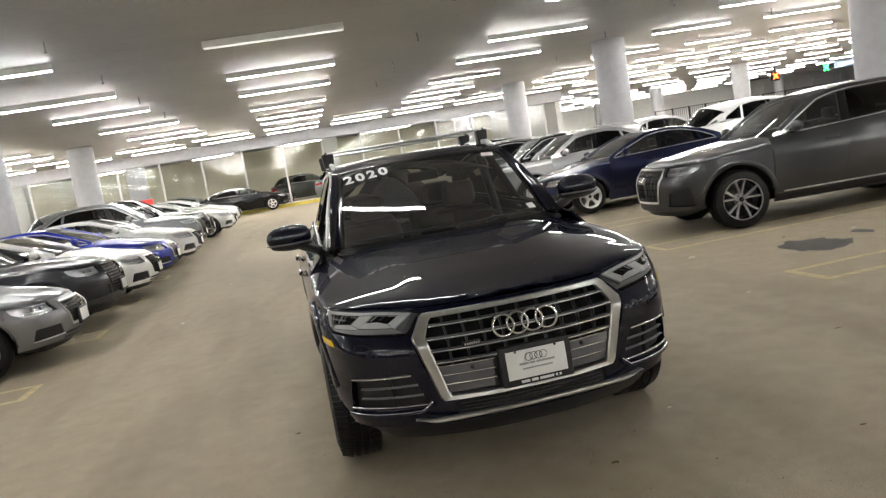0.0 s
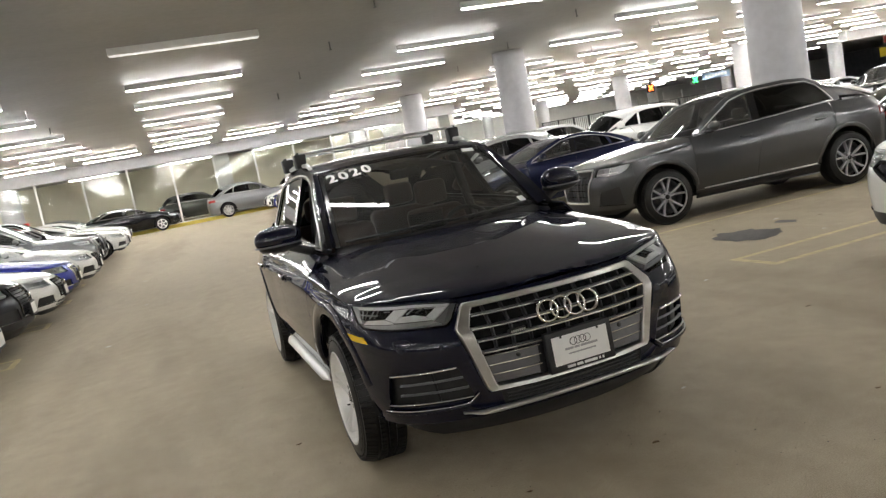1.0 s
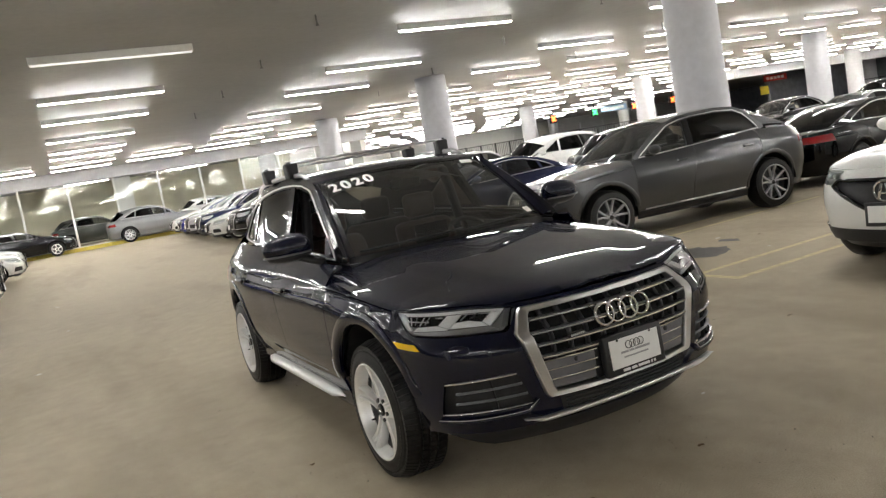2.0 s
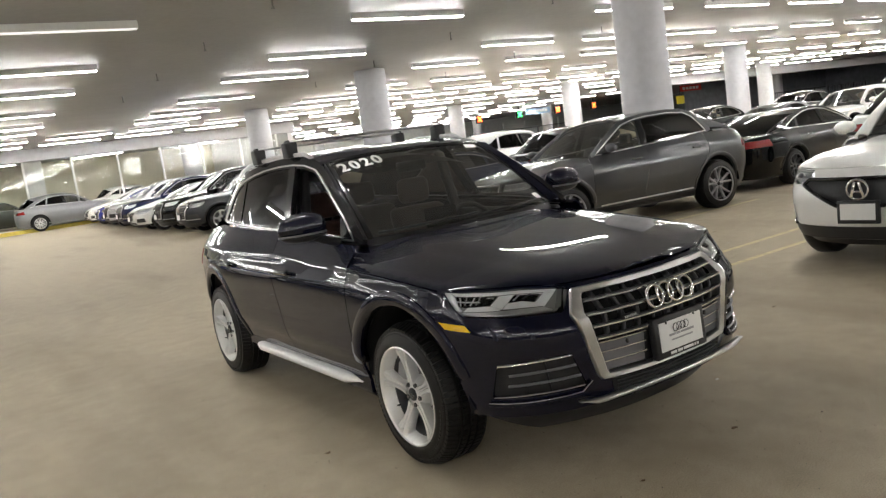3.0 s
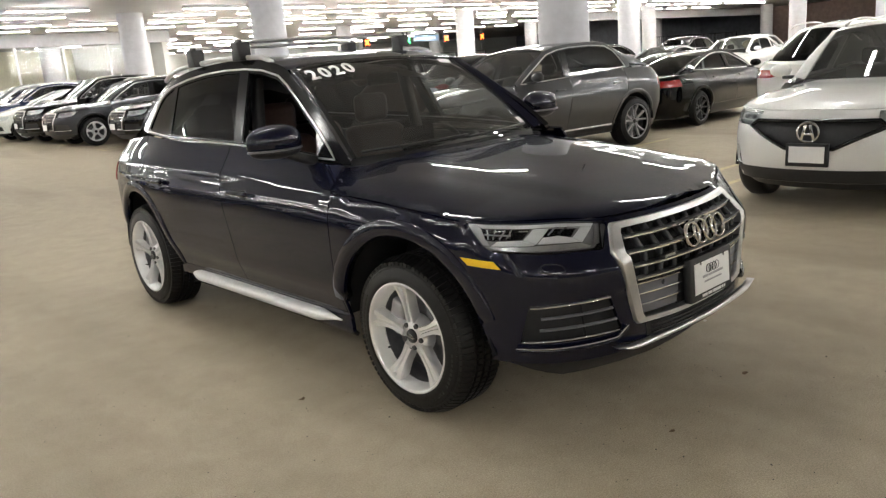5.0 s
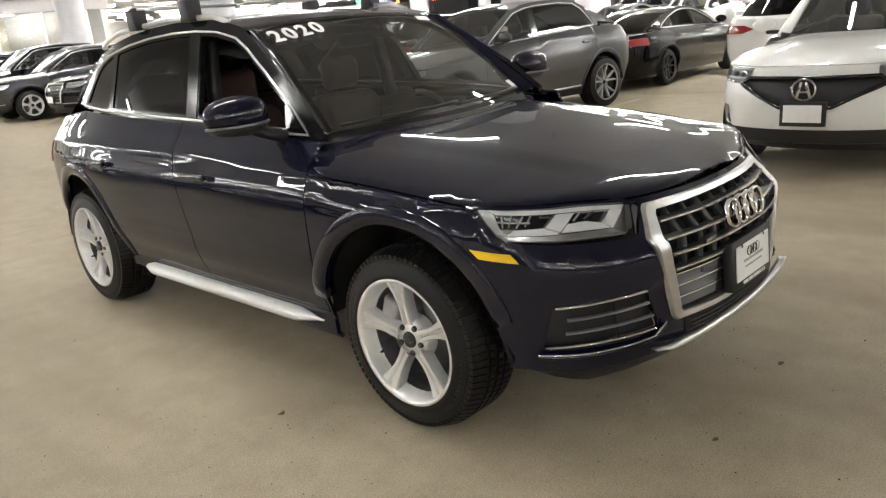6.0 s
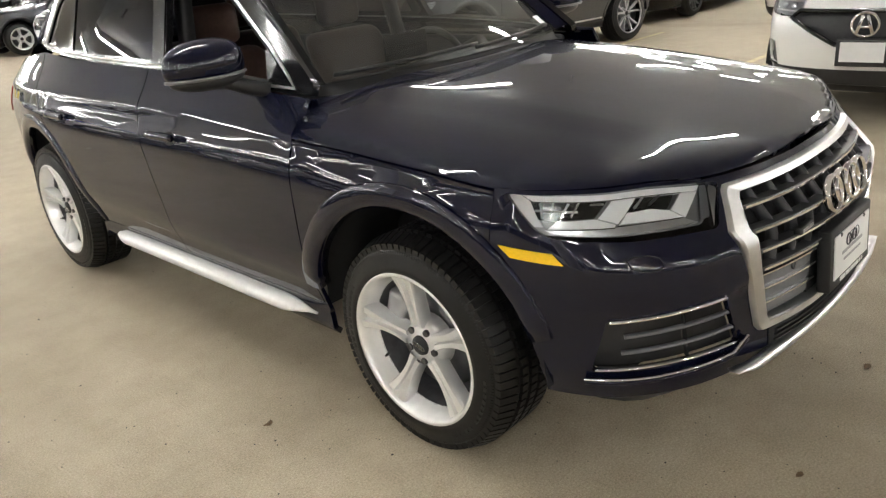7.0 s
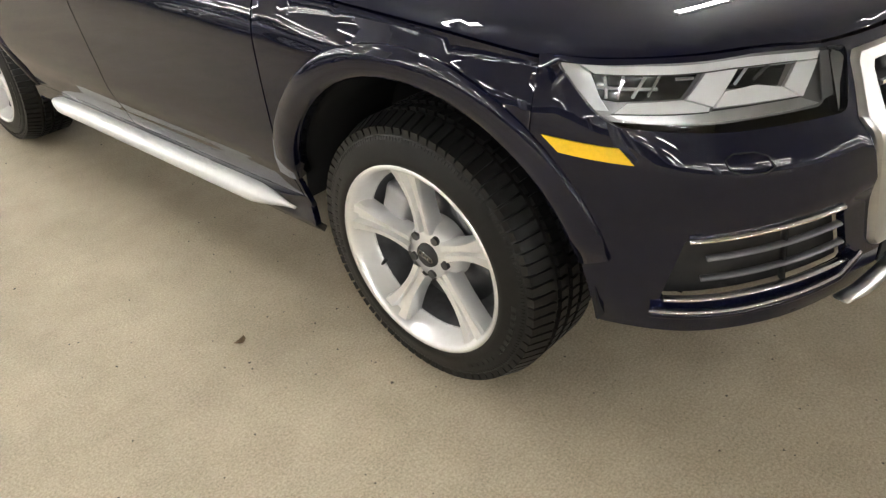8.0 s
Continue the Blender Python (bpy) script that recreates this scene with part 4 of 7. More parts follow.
    for mir in (True, False):
        strip_on("window_trim", loop, ghlift, spec.get("trim_mat", M_SATIN), top, spec.get("trim_w", 0.015), 0.012, IN, mirror=mir, closed=True, proud=0.003)

    # roof
    rc = spec["roof_c"]  # centre line (y, z)
    hy = spec["header"]  # y of header: corner, middle
    rhy = spec["rear_header"]

    def roof_edge(y):
        rr = np.interp(y, [p[0] for p in side_top], [p[1] for p in side_top])
        return gx(y, rr), rr

    def roof(x, y):
        x, y = np.asarray(x, float), np.asarray(y, float)
        ex, ez = roof_edge(y)
        r = np.clip(np.abs(x) / ex, 0, 1)
        return np.stack([x, y, ez + (spline(rc, y) - ez) * (1 - r ** 2.4)], -1)

    def hdr(x):
        return hy[1] + (hy[0] - hy[1]) * (abs(x) / gx(np.array(hy[0]), np.array(np.interp(hy[0], [p[0] for p in side_top], [p[1] for p in side_top])))) ** 2

    yy = np.linspace(hy[0], rhy[0], 16)
    ed = [(float(roof_edge(y)[0]) - 0.002, float(y)) for y in yy]
    half = [(x, hdr(x)) for x in np.linspace(0, ed[0][0], 8)[:-1]] + ed + [(x, rhy[1] + (rhy[0] - rhy[1]) * (x / ed[-1][0]) ** 2) for x in np.linspace(ed[-1][0], 0, 8)[1:]]
    o = half + [(-x, y) for x, y in half[::-1] if x > 1e-6]
    one("roof", o, [], roof, spec.get("roof_mat", colour), flange=0.01)

    # windscreen: ruled between cowl and header
    def screen(u, v, base, head):
        u, v = np.asarray(u, float), np.asarray(v, float)
        b, hd = base(u), head(u)
        p = b * (1 - v[..., None]) + hd * v[..., None]
        bul = 4 * v * (1 - v) * spec.get("bulge", 0.018)
        p[..., 2] += bul * 0.9
        p[..., 1] -= bul * 0.45 * spec["_dir"]
        return p

    bx, byc, bzc, bye, bze = spec["screen_base"]
    exh, ezh = roof_edge(np.array(hy[0]))

    def base_f(u):
        return np.stack([u * bx, byc + (bye - byc) * u**2, bzc + (bze - bzc) * u**2], -1)

    def head_f(u):
        p = roof(u * (exh - 0.035), np.array([hdr(t) for t in np.ravel(u * (exh - 0.035))]).reshape(np.shape(u)))
        return p

    spec["_dir"] = 1
    sq = [(-1, 0), (-0.5, 0), (0, 0), (0.5, 0), (1, 0), (1, 0.25), (1, 0.5), (1, 0.75), (1, 1), (0.5, 1), (0, 1), (-0.5, 1), (-1, 1), (-1, 0.75), (-1, 0.5), (-1, 0.25)]
    one("windscreen", sq, [], lambda u, v: screen(u, v, base_f, head_f), M_CLEAR, flange=0, hh=0.12)
    spec["screen_fn"] = lambda u, v: screen(u, v, base_f, head_f)
    # A pillars: a skin strip from the screen's edge to the side frame
    for mir in (True, False):
        v0 = np.linspace(-0.02, 1.0, 12)
        scr = screen(np.full(12, 1.0), np.clip(v0, 0, 1), base_f, head_f)
        st = np.array(dense([p for p in side_top if p[0] <= hy[0] + 0.02], 0.02, False))
        tt = np.linspace(0, 1, 12)
        idx = np.linspace(0, len(st) - 1, 12)
        sy, sz = np.interp(idx, range(len(st)), st[:, 0]), np.interp(idx, range(len(st)), st[:, 1])
        sd = np.stack([gx(sy, sz), sy, sz], -1)
        mid = (scr + sd) / 2 + np.array([0.012, -0.008, 0.012])
        v = np.stack([sd + np.array([-0.004, 0, -0.004]), sd, mid, scr + np.array([0, 0, 0.003]), scr + np.array([-0.01, 0.01, -0.01])], 1).reshape(-1, 3)
        if mir:
            v = v * np.array([-1, 1, 1])
        f = [(i * 5 + j, i * 5 + j + 1, i * 5 + j + 6, i * 5 + j + 5) for i in range(11) for j in range(4)]
        put("a_pillar", fix_normals(mesh_of("a_pillar", v, f, spec.get("pillar_mat", colour))), top)
    # cowl under the screen
    x = np.linspace(-bx, bx, 21)
    b = base_f(x / bx)
    v = np.concatenate([b + np.array([0, 0.02, 0.004]), np.stack([x, [cy(t) + 0.01 for t in x], b[:, 2] - 0.035], -1)])
    put("cowl", mesh_of("cowl", v, [(i, i + 1, 22 + i, 21 + i) for i in range(20)], M_BLACK), top)

    # rear screen and tailgate or boot lid
    rb = spec["rear_base"]  # half width, y middle, z, y corner
    exr, ezr = roof_edge(np.array(rhy[0]))
    rbase = lambda u: np.stack([u * rb[0], rb[1] + (rb[3] - rb[1]) * u**2, np.full(np.shape(u), rb[2])], -1)
    rhead = lambda u: roof(u * (exr - 0.02), rhy[1] + (rhy[0] - rhy[1]) * np.asarray(u, float) ** 2 * 0.98)

    def rscreen(u, v):
        u, v = np.asarray(u, float), np.asarray(v, float)
        p = rbase(u) * (1 - v[..., None]) + rhead(u) * v[..., None]
        p[..., 2] += 4 * v * (1 - v) * 0.02
        p[..., 1] += 4 * v * (1 - v) * 0.012
        return p

    one("rear_screen", sq, [], rscreen, M_TINT, flange=0, hh=0.15)
    for mir in (True, False):
        v0 = np.linspace(0, 1, 8)
        a = rscreen(np.ones(8), v0)
        z = np.linspace(bl(side_top[-1][0]) - 0.02, side_top[-1][1], 8)
        yb = [float(np.interp(t, [side_top[-1][1], rail[-1][1]][::1] if side_top[-1][1] < rail[-1][1] else [rail[-1][1], side_top[-1][1]], [side_top[-1][0], side_top[-1][0]])) for t in z]
        st = np.array(dense([p for p in side_top if p[0] >= rhy[0] - 0.02][::-1], 0.02, False))
        idx = np.linspace(0, len(st) - 1, 8)
        sy, sz = np.interp(idx, range(len(st)), st[:, 0]), np.interp(idx, range(len(st)), st[:, 1])
        b2 = np.stack([gx(sy, sz), sy, sz], -1)
        v = np.stack([b2 + np.array([-0.003, -0.002, 0]), (a + b2) / 2 + np.array([0.012, 0.01, 0.006]), a], 1).reshape(-1, 3)
        if mir:
            v = v * np.array([-1, 1, 1])
        f = [(i * 3 + jj, i * 3 + jj + 1, i * 3 + jj + 4, i * 3 + jj + 3) for i in range(7) for jj in range(2)]
        put("c_pillar", fix_normals(mesh_of("c_pillar", v, f, colour)), top)
    # lid between rear screen and tail
    aa = np.linspace(W(side_top[-1][0]), S.len, 20)
    zt = np.interp(aa, [W(spec["rdoor_top"]), S.len], [skin_top(spec["rdoor_top"]), spec["deck_z"]])
    oe = S.body(aa, zt)
    sp = np.linspace(1, 0, 20)
    inner = rbase(sp)
    inner[0] = ghlift(np.array(side_top[-1][0]), np.array(bl(side_top[-1][0])))
    for mir in (True, False):
        v = np.stack([oe, (oe + inner) / 2 + np.array([0, 0, 0.018]), inner], 1).reshape(-1, 3)
        if mir:
            v = v * np.array([-1, 1, 1])
        f = [(i * 3 + jj, i * 3 + jj + 1, i * 3 + jj + 4, i * 3 + jj + 3) for i in range(19) for jj in range(2)]
        put("tail_deck", fix_normals(mesh_of("tail_deck", v, f, colour)), top)
    # tail lamps
    tl = spec["tail_lamp"]
    two("tail_lamp", [(S.len - a, z) for a, z in tl], [], S.body, M_TAIL, flange=0.004, proud=0.006)

    # front lamps: bowl, lens, light guides
    two("lamp_bowl", hl_r, [], lambda a, z: S.body(a, z) * np.array([0.985, 1, 1]) + np.array([0, 0.045, 0]), spec.get("bowl_mat", M_LAMPREFL), flange=0, alias="headlamp_bowl")
    two("headlamp", hl_r, [], S.body, M_LENS, "clear lens", flange=0.0, proud=0.001, alias="headlamp_lens")
    return top



def make_spec(key, half=0.94, fo=0.885, wb=2.819, ro=0.95, R=0.367, arch=0.437, zb=0.245, dz=0.0, roof=0.0, kind="suv", hood_dz=0.0, **over):
    """The shape of a car: a sport utility or a saloon, from its main sizes."""
    k = half / 0.94
    f = fo / 0.885
    w = wb / 2.819
    yf = lambda y: y * f if y < 0 else y * w
    yend = wb + ro
    plan = [(0, -fo), (0.25 * k, -fo + 0.017), (0.45 * k, -fo + 0.07), (0.62 * k, -fo + 0.155), (0.745 * k, -fo + 0.275), (0.815 * k, -fo + 0.415), (0.862 * k, -fo + 0.585), (0.9 * k, -fo + 0.835),
            (0.925 * k, 0.35), (0.937 * k, 0.9), (0.94 * k, 1.8), (0.935 * k, wb - 0.2), (0.905 * k, yend - 0.67), (0.83 * k, yend - 0.33), (0.68 * k, yend - 0.12), (0.42 * k, yend - 0.03), (0, yend)]
    side = [(0.2, 0.12), (0.25, 0.075), (0.31, 0.072), (0.36, 0.058), (0.41, 0.042), (0.46, 0.022), (0.52, 0.009), (0.6, 0.002), (0.75, 0.0), (0.82, 0.001), (0.86, 0.006), (0.90, 0.018), (0.943, 0.033), (0.955, 0.034), (0.965, 0.038), (1.0, 0.066), (1.09, 0.137), (1.2, 0.2)]
    front = [(0.2, 0.16), (0.25, 0.10), (0.30, 0.055), (0.345, 0.03), (0.40, 0.02), (0.5, 0.008), (0.6, 0.0), (0.66, 0.002), (0.71, 0.016), (0.745, 0.036), (0.80, 0.075), (0.86, 0.125), (0.90, 0.16)]
    rear = [(0.2, 0.14), (0.3, 0.06), (0.45, 0.01), (0.7, 0.0), (0.9, 0.03), (1.05, 0.08), (1.3, 0.2)]
    sd = dz
    shoulder = over.pop("shoulder_line", None) or [(-0.9, 0.85 + hood_dz), (-0.6, 0.862 + hood_dz), (-0.34, 0.888 + hood_dz), (-0.1, 0.915 + hood_dz), (0.2, 0.938 + sd * 0.8), (0.5, 0.953 + sd), (1.5, 0.968 + sd), (2.6, 0.985 + sd), (4.2, 0.985 + sd)]
    if hood_dz:
        front = [(z + hood_dz * np.clip((z - 0.4) / 0.4, 0, 1), d) for z, d in front]

    def gh(y, z):
        y, z = np.asarray(y, float), np.asarray(z, float)
        return k * 0.80 - 0.40 * (z - 1.09 - dz) - 0.16 * np.clip(1.1 - y, 0, None) ** 2 - 0.10 * np.clip(y - wb + 0.62, 0, None) ** 2

    S = Skin(over.pop("plan_line", plan), side, over.pop("front_line", front), rear, shoulder, gh)
    hz = hood_dz
    rz = dz + roof
    if kind == "suv":
        rail = [(0.60, 1.08 + dz), (0.84, 1.24 + dz + roof * 0.4), (1.22, 1.45 + rz), (1.45, 1.485 + rz), (1.72, 1.50 + rz), (wb - 0.76, 1.50 + rz), (wb - 0.42, 1.45 + rz), (wb + 0.01, 1.26 + dz + roof * 0.4), (wb + 0.11, 1.175 + dz)]
        rail_out = [(-1.6, 0.2), (-0.8, 0.75), (-0.4, 1), (0, 1.1), (0, 1.1), (0, 1.1), (0.5, 1), (2.2, 1.0), (3.4, 0.8)]
        roof_c = [(1.1, 1.50 + rz), (1.27, 1.545 + rz), (1.6, 1.595 + rz), (2.0, 1.612 + rz), (wb - 0.2, 1.58 + rz), (wb + 0.35, 1.50 + rz)]
        header, rear_header = (1.20, 1.27), (wb + 0.02, wb + 0.28)
        rear_base = (0.64 * k, yend - 0.20, 1.08 + dz, yend - 0.42)
        deck, deck_z, rdt = None, 1.02 + dz, wb - 0.05
    else:
        rail = [(0.62, 1.06 + dz), (0.95, 1.20 + dz + roof * 0.4), (1.4, 1.36 + rz), (1.65, 1.39 + rz), (1.9, 1.395 + rz), (wb - 0.65, 1.37 + rz), (wb - 0.3, 1.28 + rz), (wb - 0.05, 1.17 + dz), (wb + 0.05, 1.12 + dz)]
        rail_out = [(-1.4, 0.2), (-0.8, 0.75), (-0.4, 1), (0, 1.1), (0, 1.1), (0.2, 1.1), (0.8, 1), (2.6, 0.9), (4.0, 0.3)]
        roof_c = [(1.2, 1.38 + rz), (1.42, 1.43 + rz), (1.8, 1.46 + rz), (2.2, 1.455 + rz), (wb - 0.1, 1.37 + rz), (wb + 0.3, 1.25 + rz)]
        header, rear_header = (1.42, 1.5), (wb - 0.35, wb - 0.12)
        rear_base = (0.60 * k, yend - 0.42, 1.06 + dz, yend - 0.62)
        deck, deck_z, rdt = None, 0.98 + dz, wb - 0.15
    belt = [(0.3, 1.06 + dz), (0.6, 1.07 + dz), (1.56, 1.11 + dz), (2.4, 1.14 + dz), (wb + 0.3, 1.165 + dz)] if kind == "suv" else [(0.3, 1.03 + dz), (0.62, 1.04 + dz), (1.6, 1.07 + dz), (wb + 0.3, 1.11 + dz)]

    def inner(y0, y1, s0=0.0, s1=0.0, n=10, lo=0.02, hi=0.022):
        """A window opening between two slanted ends."""
        ry, rzz = [p[0] for p in rail], [p[1] for p in rail]
        top = [(y, float(np.interp(y, ry, rzz)) - hi) for y in np.linspace(y0 + s0, y1 + s1, n)]
        bot = [(y, float(spline(belt, y)) + lo) for y in np.linspace(y1, y0, n)]
        top = [(y, max(z, float(spline(belt, y)) + lo + 0.012)) for y, z in top]
        return top + bot

    if kind == "suv":
        wins = [(inner(0.72, 1.53, 0.03, 0.08, 16), M_CLEAR), (inner(1.66, wb - 0.42, 0.06, -0.08), M_TINT), (inner(wb - 0.36, wb + 0.06, -0.07, -0.05, 8), M_TINT)]
    else:
        wins = [(inner(0.75, 1.55, 0.03, 0.06, 16), M_CLEAR), (inner(1.67, wb - 0.32, 0.05, -0.06), M_TINT), (inner(wb - 0.25, wb - 0.0, -0.05, -0.05, 6), M_TINT)]
    spec = dict(key=key, skin=S, zf=0.345 if kind == "suv" else 0.27, fo=fo, wb=wb, ro=ro, zb=zb, R=R, arch=arch, half=half, track=half - 0.132, sill=0.385, doors=(0.48, 1.46, wb - 0.2), belt=belt,
                bumper_end=-0.3, seam_z=0.72, hl_tip_y=-fo + 0.545, hood_lip=lambda a: float(spline([(0, 0.868 + hz), (0.5, 0.864 + hz), (0.85, 0.87 + hz), (1.25, 0.888 + hz)], a)),
                headlight=[(0.462 * k, -fo + 0.217, 0.856 + hz), (0.468 * k, -fo + 0.175, 0.748 + hz), (0.62 * k, -fo + 0.265, 0.737 + hz), (0.735 * k, -fo + 0.415, 0.755 + hz), (0.77 * k, -fo + 0.5, 0.80 + hz),
                           (0.785 * k, -fo + 0.55, 0.868 + hz), (0.70 * k, -fo + 0.405, 0.864 + hz), (0.58 * k, -fo + 0.305, 0.858 + hz)],
                grille=[(0.42 * k, -fo + 0.175, 0.846 + hz), (0.458 * k, -fo + 0.165, 0.745 + hz), (0.372 * k, -fo + 0.05, 0.466)],
                fog=[(0.775 * k, -fo + 0.295, 0.578), (0.47 * k, -fo + 0.095, 0.592), (0.41 * k, -fo + 0.08, 0.44), (0.80 * k, -fo + 0.335, 0.436)],
                cowl=0.5, cowl_curve=lambda x: 0.47 + 0.06 * (abs(x) / 0.66) ** 2 if abs(x) < 0.68 else 0.60, hood_c=[(-fo, 0.868 + hz), (-fo + 0.12, 0.872 + hz), (-fo + 0.285, 0.925 + hz), (-0.34, 0.975 + hz), (0, 1.018 + hz * 0.6 + dz * 0.4), (0.3, 1.048 + dz), (0.55, 1.066 + dz)],
                rail=rail, rail_out=rail_out, windows=wins, roof_c=roof_c, header=header, rear_header=rear_header, screen_base=(0.66 * k, 0.50, 1.08 + dz, 0.60, 1.07 + dz), rear_base=rear_base,
                deck_z=deck_z, tail_y=yend, rdoor_top=rdt, tail_lamp=[(1.05, 0.84 + dz), (1.0, 0.97 + dz), (0.5, 0.96 + dz), (0.3, 0.90 + dz), (0.5, 0.84 + dz)])
    spec.update(over)
    return spec


HERO_FO = 0.925
HERO_PLAN = [(0, -0.925), (0.25, -0.91), (0.45, -0.862), (0.655, -0.775), (0.797, -0.65), (0.868, -0.51), (0.904, -0.34), (0.928, -0.09), (0.938, 0.3), (0.942, 0.9), (0.944, 1.8), (0.944, 2.7), (0.905, 3.1), (0.835, 3.40), (0.69, 3.61), (0.42, 3.70), (0, 3.74)]
# upper edge of the side windows, from the mirror foot over the roof side down to the rear corner
HERO_RAIL = [(0.615, 1.118), (0.77, 1.245), (0.99, 1.388), (1.15, 1.482), (1.26, 1.533), (1.45, 1.570), (1.66, 1.585), (1.9, 1.587), (2.16, 1.576), (2.42, 1.550), (2.66, 1.512), (2.79, 1.470), (2.86, 1.420), (2.95, 1.300), (3.02, 1.232)]
HERO_BELT = [(0.3, 1.105), (0.615, 1.112), (1.0, 1.138), (1.47, 1.162), (1.97, 1.176), (2.57, 1.197), (3.3, 1.235)]


def window_in(y0, y1, s0, s1, n=14, gap=0.02, rail=HERO_RAIL, belt=HERO_BELT):
    """A side window between two slanted ends, inside the rail and the belt."""
    ry, rz = zip(*rail)
    lo = lambda y: float(spline(belt, y)) + gap
    up = [(y, max(float(np.interp(y, ry, rz)) - gap, lo(y) + 0.01)) for y in np.linspace(y0 + s0, y1 + s1, n)]
    return up + [(y, lo(y)) for y in np.linspace(y1, y0, n)]


HOOD_FIT = np.polyfit([-0.925, -0.8, -0.64, -0.34, 0.0, 0.3, 0.55], [0.882, 0.906, 0.938, 0.987, 1.034, 1.072, 1.098], 4)
hero_spec = make_spec("hero", dome=0.006, hood_c=[(y, float(np.polyval(HOOD_FIT, y))) for y in np.linspace(-0.925, 0.62, 60)], trim_w=0.011, fo=HERO_FO, ro=0.921, arch=0.466, arch_z=0.372,
                      arch_prof=[(-0.066, -0.02), (-0.066, -0.002), (-0.060, 0.003), (-0.02, 0.004), (0.0, 0.0), (0.008, -0.008), (0.010, -0.05)], dz=0.035, roof=0.025, R=0.366, frame_mat=M_GLOSSBLACK, bowl_mat=M_LAMPCASE, plan_line=HERO_PLAN,
                      front_line=[(0.2, 0.16), (0.25, 0.10), (0.30, 0.060), (0.345, 0.036), (0.40, 0.026), (0.47, 0.022), (0.55, 0.020), (0.605, 0.014), (0.622, 0.004), (0.64, 0.0), (0.69, 0.001), (0.728, 0.008), (0.742, 0.020), (0.76, 0.034), (0.81, 0.072), (0.87, 0.122), (0.92, 0.165)],
                      shoulder_line=[(-0.95, 0.878), (-0.6, 0.894), (-0.34, 0.918), (-0.1, 0.945), (0.2, 0.968), (0.5, 0.982), (1.5, 0.998), (2.6, 1.02), (4.2, 1.02)],
                      hl_tip_y=-0.345, hood_lip=lambda a: float(spline([(0, 0.880), (0.478, 0.882), (0.75, 0.905), (0.95, 0.917), (1.25, 0.925)], a)),
                      headlight=[(0.440, -0.735, 0.874), (0.523, -0.768, 0.780), (0.712, -0.636, 0.790), (0.815, -0.482, 0.808), (0.830, -0.446, 0.830), (0.828, -0.365, 0.912), (0.755, -0.485, 0.910), (0.62, -0.60, 0.898)],
                      grille=[(0.445, -0.75, 0.858), (0.505, -0.78, 0.765), (0.425, -0.86, 0.462)],
                      fog=[(0.795, -0.62, 0.592), (0.535, -0.80, 0.604), (0.478, -0.83, 0.440), (0.815, -0.58, 0.435)],
                      belt=HERO_BELT, rail=HERO_RAIL,
                      rail_out=[(-1.6, 0.2), (-1.1, 0.6), (-0.8, 0.75), (-0.6, 0.9), (-0.4, 1), (-0.1, 1.1), (0, 1.1), (0, 1.1), (0, 1.1), (0.1, 1.1), (0.4, 1.1), (0.9, 1.0), (1.6, 1.0), (2.6, 1.0), (3.2, 0.8)],
                      windows=[(window_in(0.74, 1.49, 0.03, 0.10, 18), None), (window_in(1.60, 2.50, 0.10, 0.06), M_TINT), (window_in(2.56, 2.97, 0.06, -0.06, 10), M_TINT)],
                      roof_c=[(1.1, 1.565), (1.24, 1.60), (1.5, 1.645), (1.9, 1.665), (2.4, 1.655), (2.85, 1.61), (3.35, 1.53)], header=(1.19, 1.24), rear_header=(2.92, 3.25),
                      screen_base=(0.69, 0.47, 1.105, 0.60, 1.105), rear_base=(0.66, 3.52, 1.13, 3.34), deck_z=1.06, rdoor_top=2.85)
hero = build_car(hero_spec, P_HERO, "dark blue sport utility with roof bars and one open front window", h=0.035)
HW = wheel_meshes("hero_wheel", 0.366, 0.252, 0.235, 5, M_ALLOY, "five", True, -0.022)
for wx, wy, fl in ((-0.802, 0, False), (-0.802, 2.819, False), (0.802, 0, True), (0.802, 2.819, True)):
    add_wheel("wheel", HW, hero, wx, wy, 0.364, fl)


# ---------------------------------------------------------------- parts of the main car
HS = hero_spec["skin"]
HIN = np.array((0, 1.4, 0.75))


def on_skin(pts, n=8, lift=None):
    """A finely divided line over the skin through (x, y, z) places."""
    q = [HS.at(*p) for p in pts]
    return dense(q, 0.02, False)


def skin_patch(name, poly, mat, parent, sides=(True, False), proud=0.003, flange=0.006, lift=None, h=0.03, label="", S=None):
    S = S or HS
    t = triangulate([S.at(*p) if len(p) == 3 else p for p in poly], [], h)
    return [put(name, panel_mesh(name, t, lift or S.body, mat, HIN, flange, proud, mir), parent, label) for mir in sides]


def bar_xz(path, mat, name, parent, w=0.02, d=0.03, label="", bev=0.3):
    """A bar along a path across the nose, w high and d deep."""
    prof = [(-w / 2, -d / 2), (-w / 2 * (1 - bev), d / 2), (w / 2 * (1 - bev), d / 2), (w / 2, -d / 2)]
    v, f = sweep(path, np.array([0, -1.0, 0.12]), prof)
    me = fix_normals(mesh_of(name, v, f, mat, smooth=True))
    me.set_sharp_from_angle(angle=radians(40))
    return put(name, me, parent, label)


def nose_y(x, z, S=None):
    S = S or HS
    a = np.linspace(0, 1.0, 400)
    p = S.body(a, np.full(400, float(z)))
    return float(np.interp(abs(x), p[:, 0], p[:, 1]))


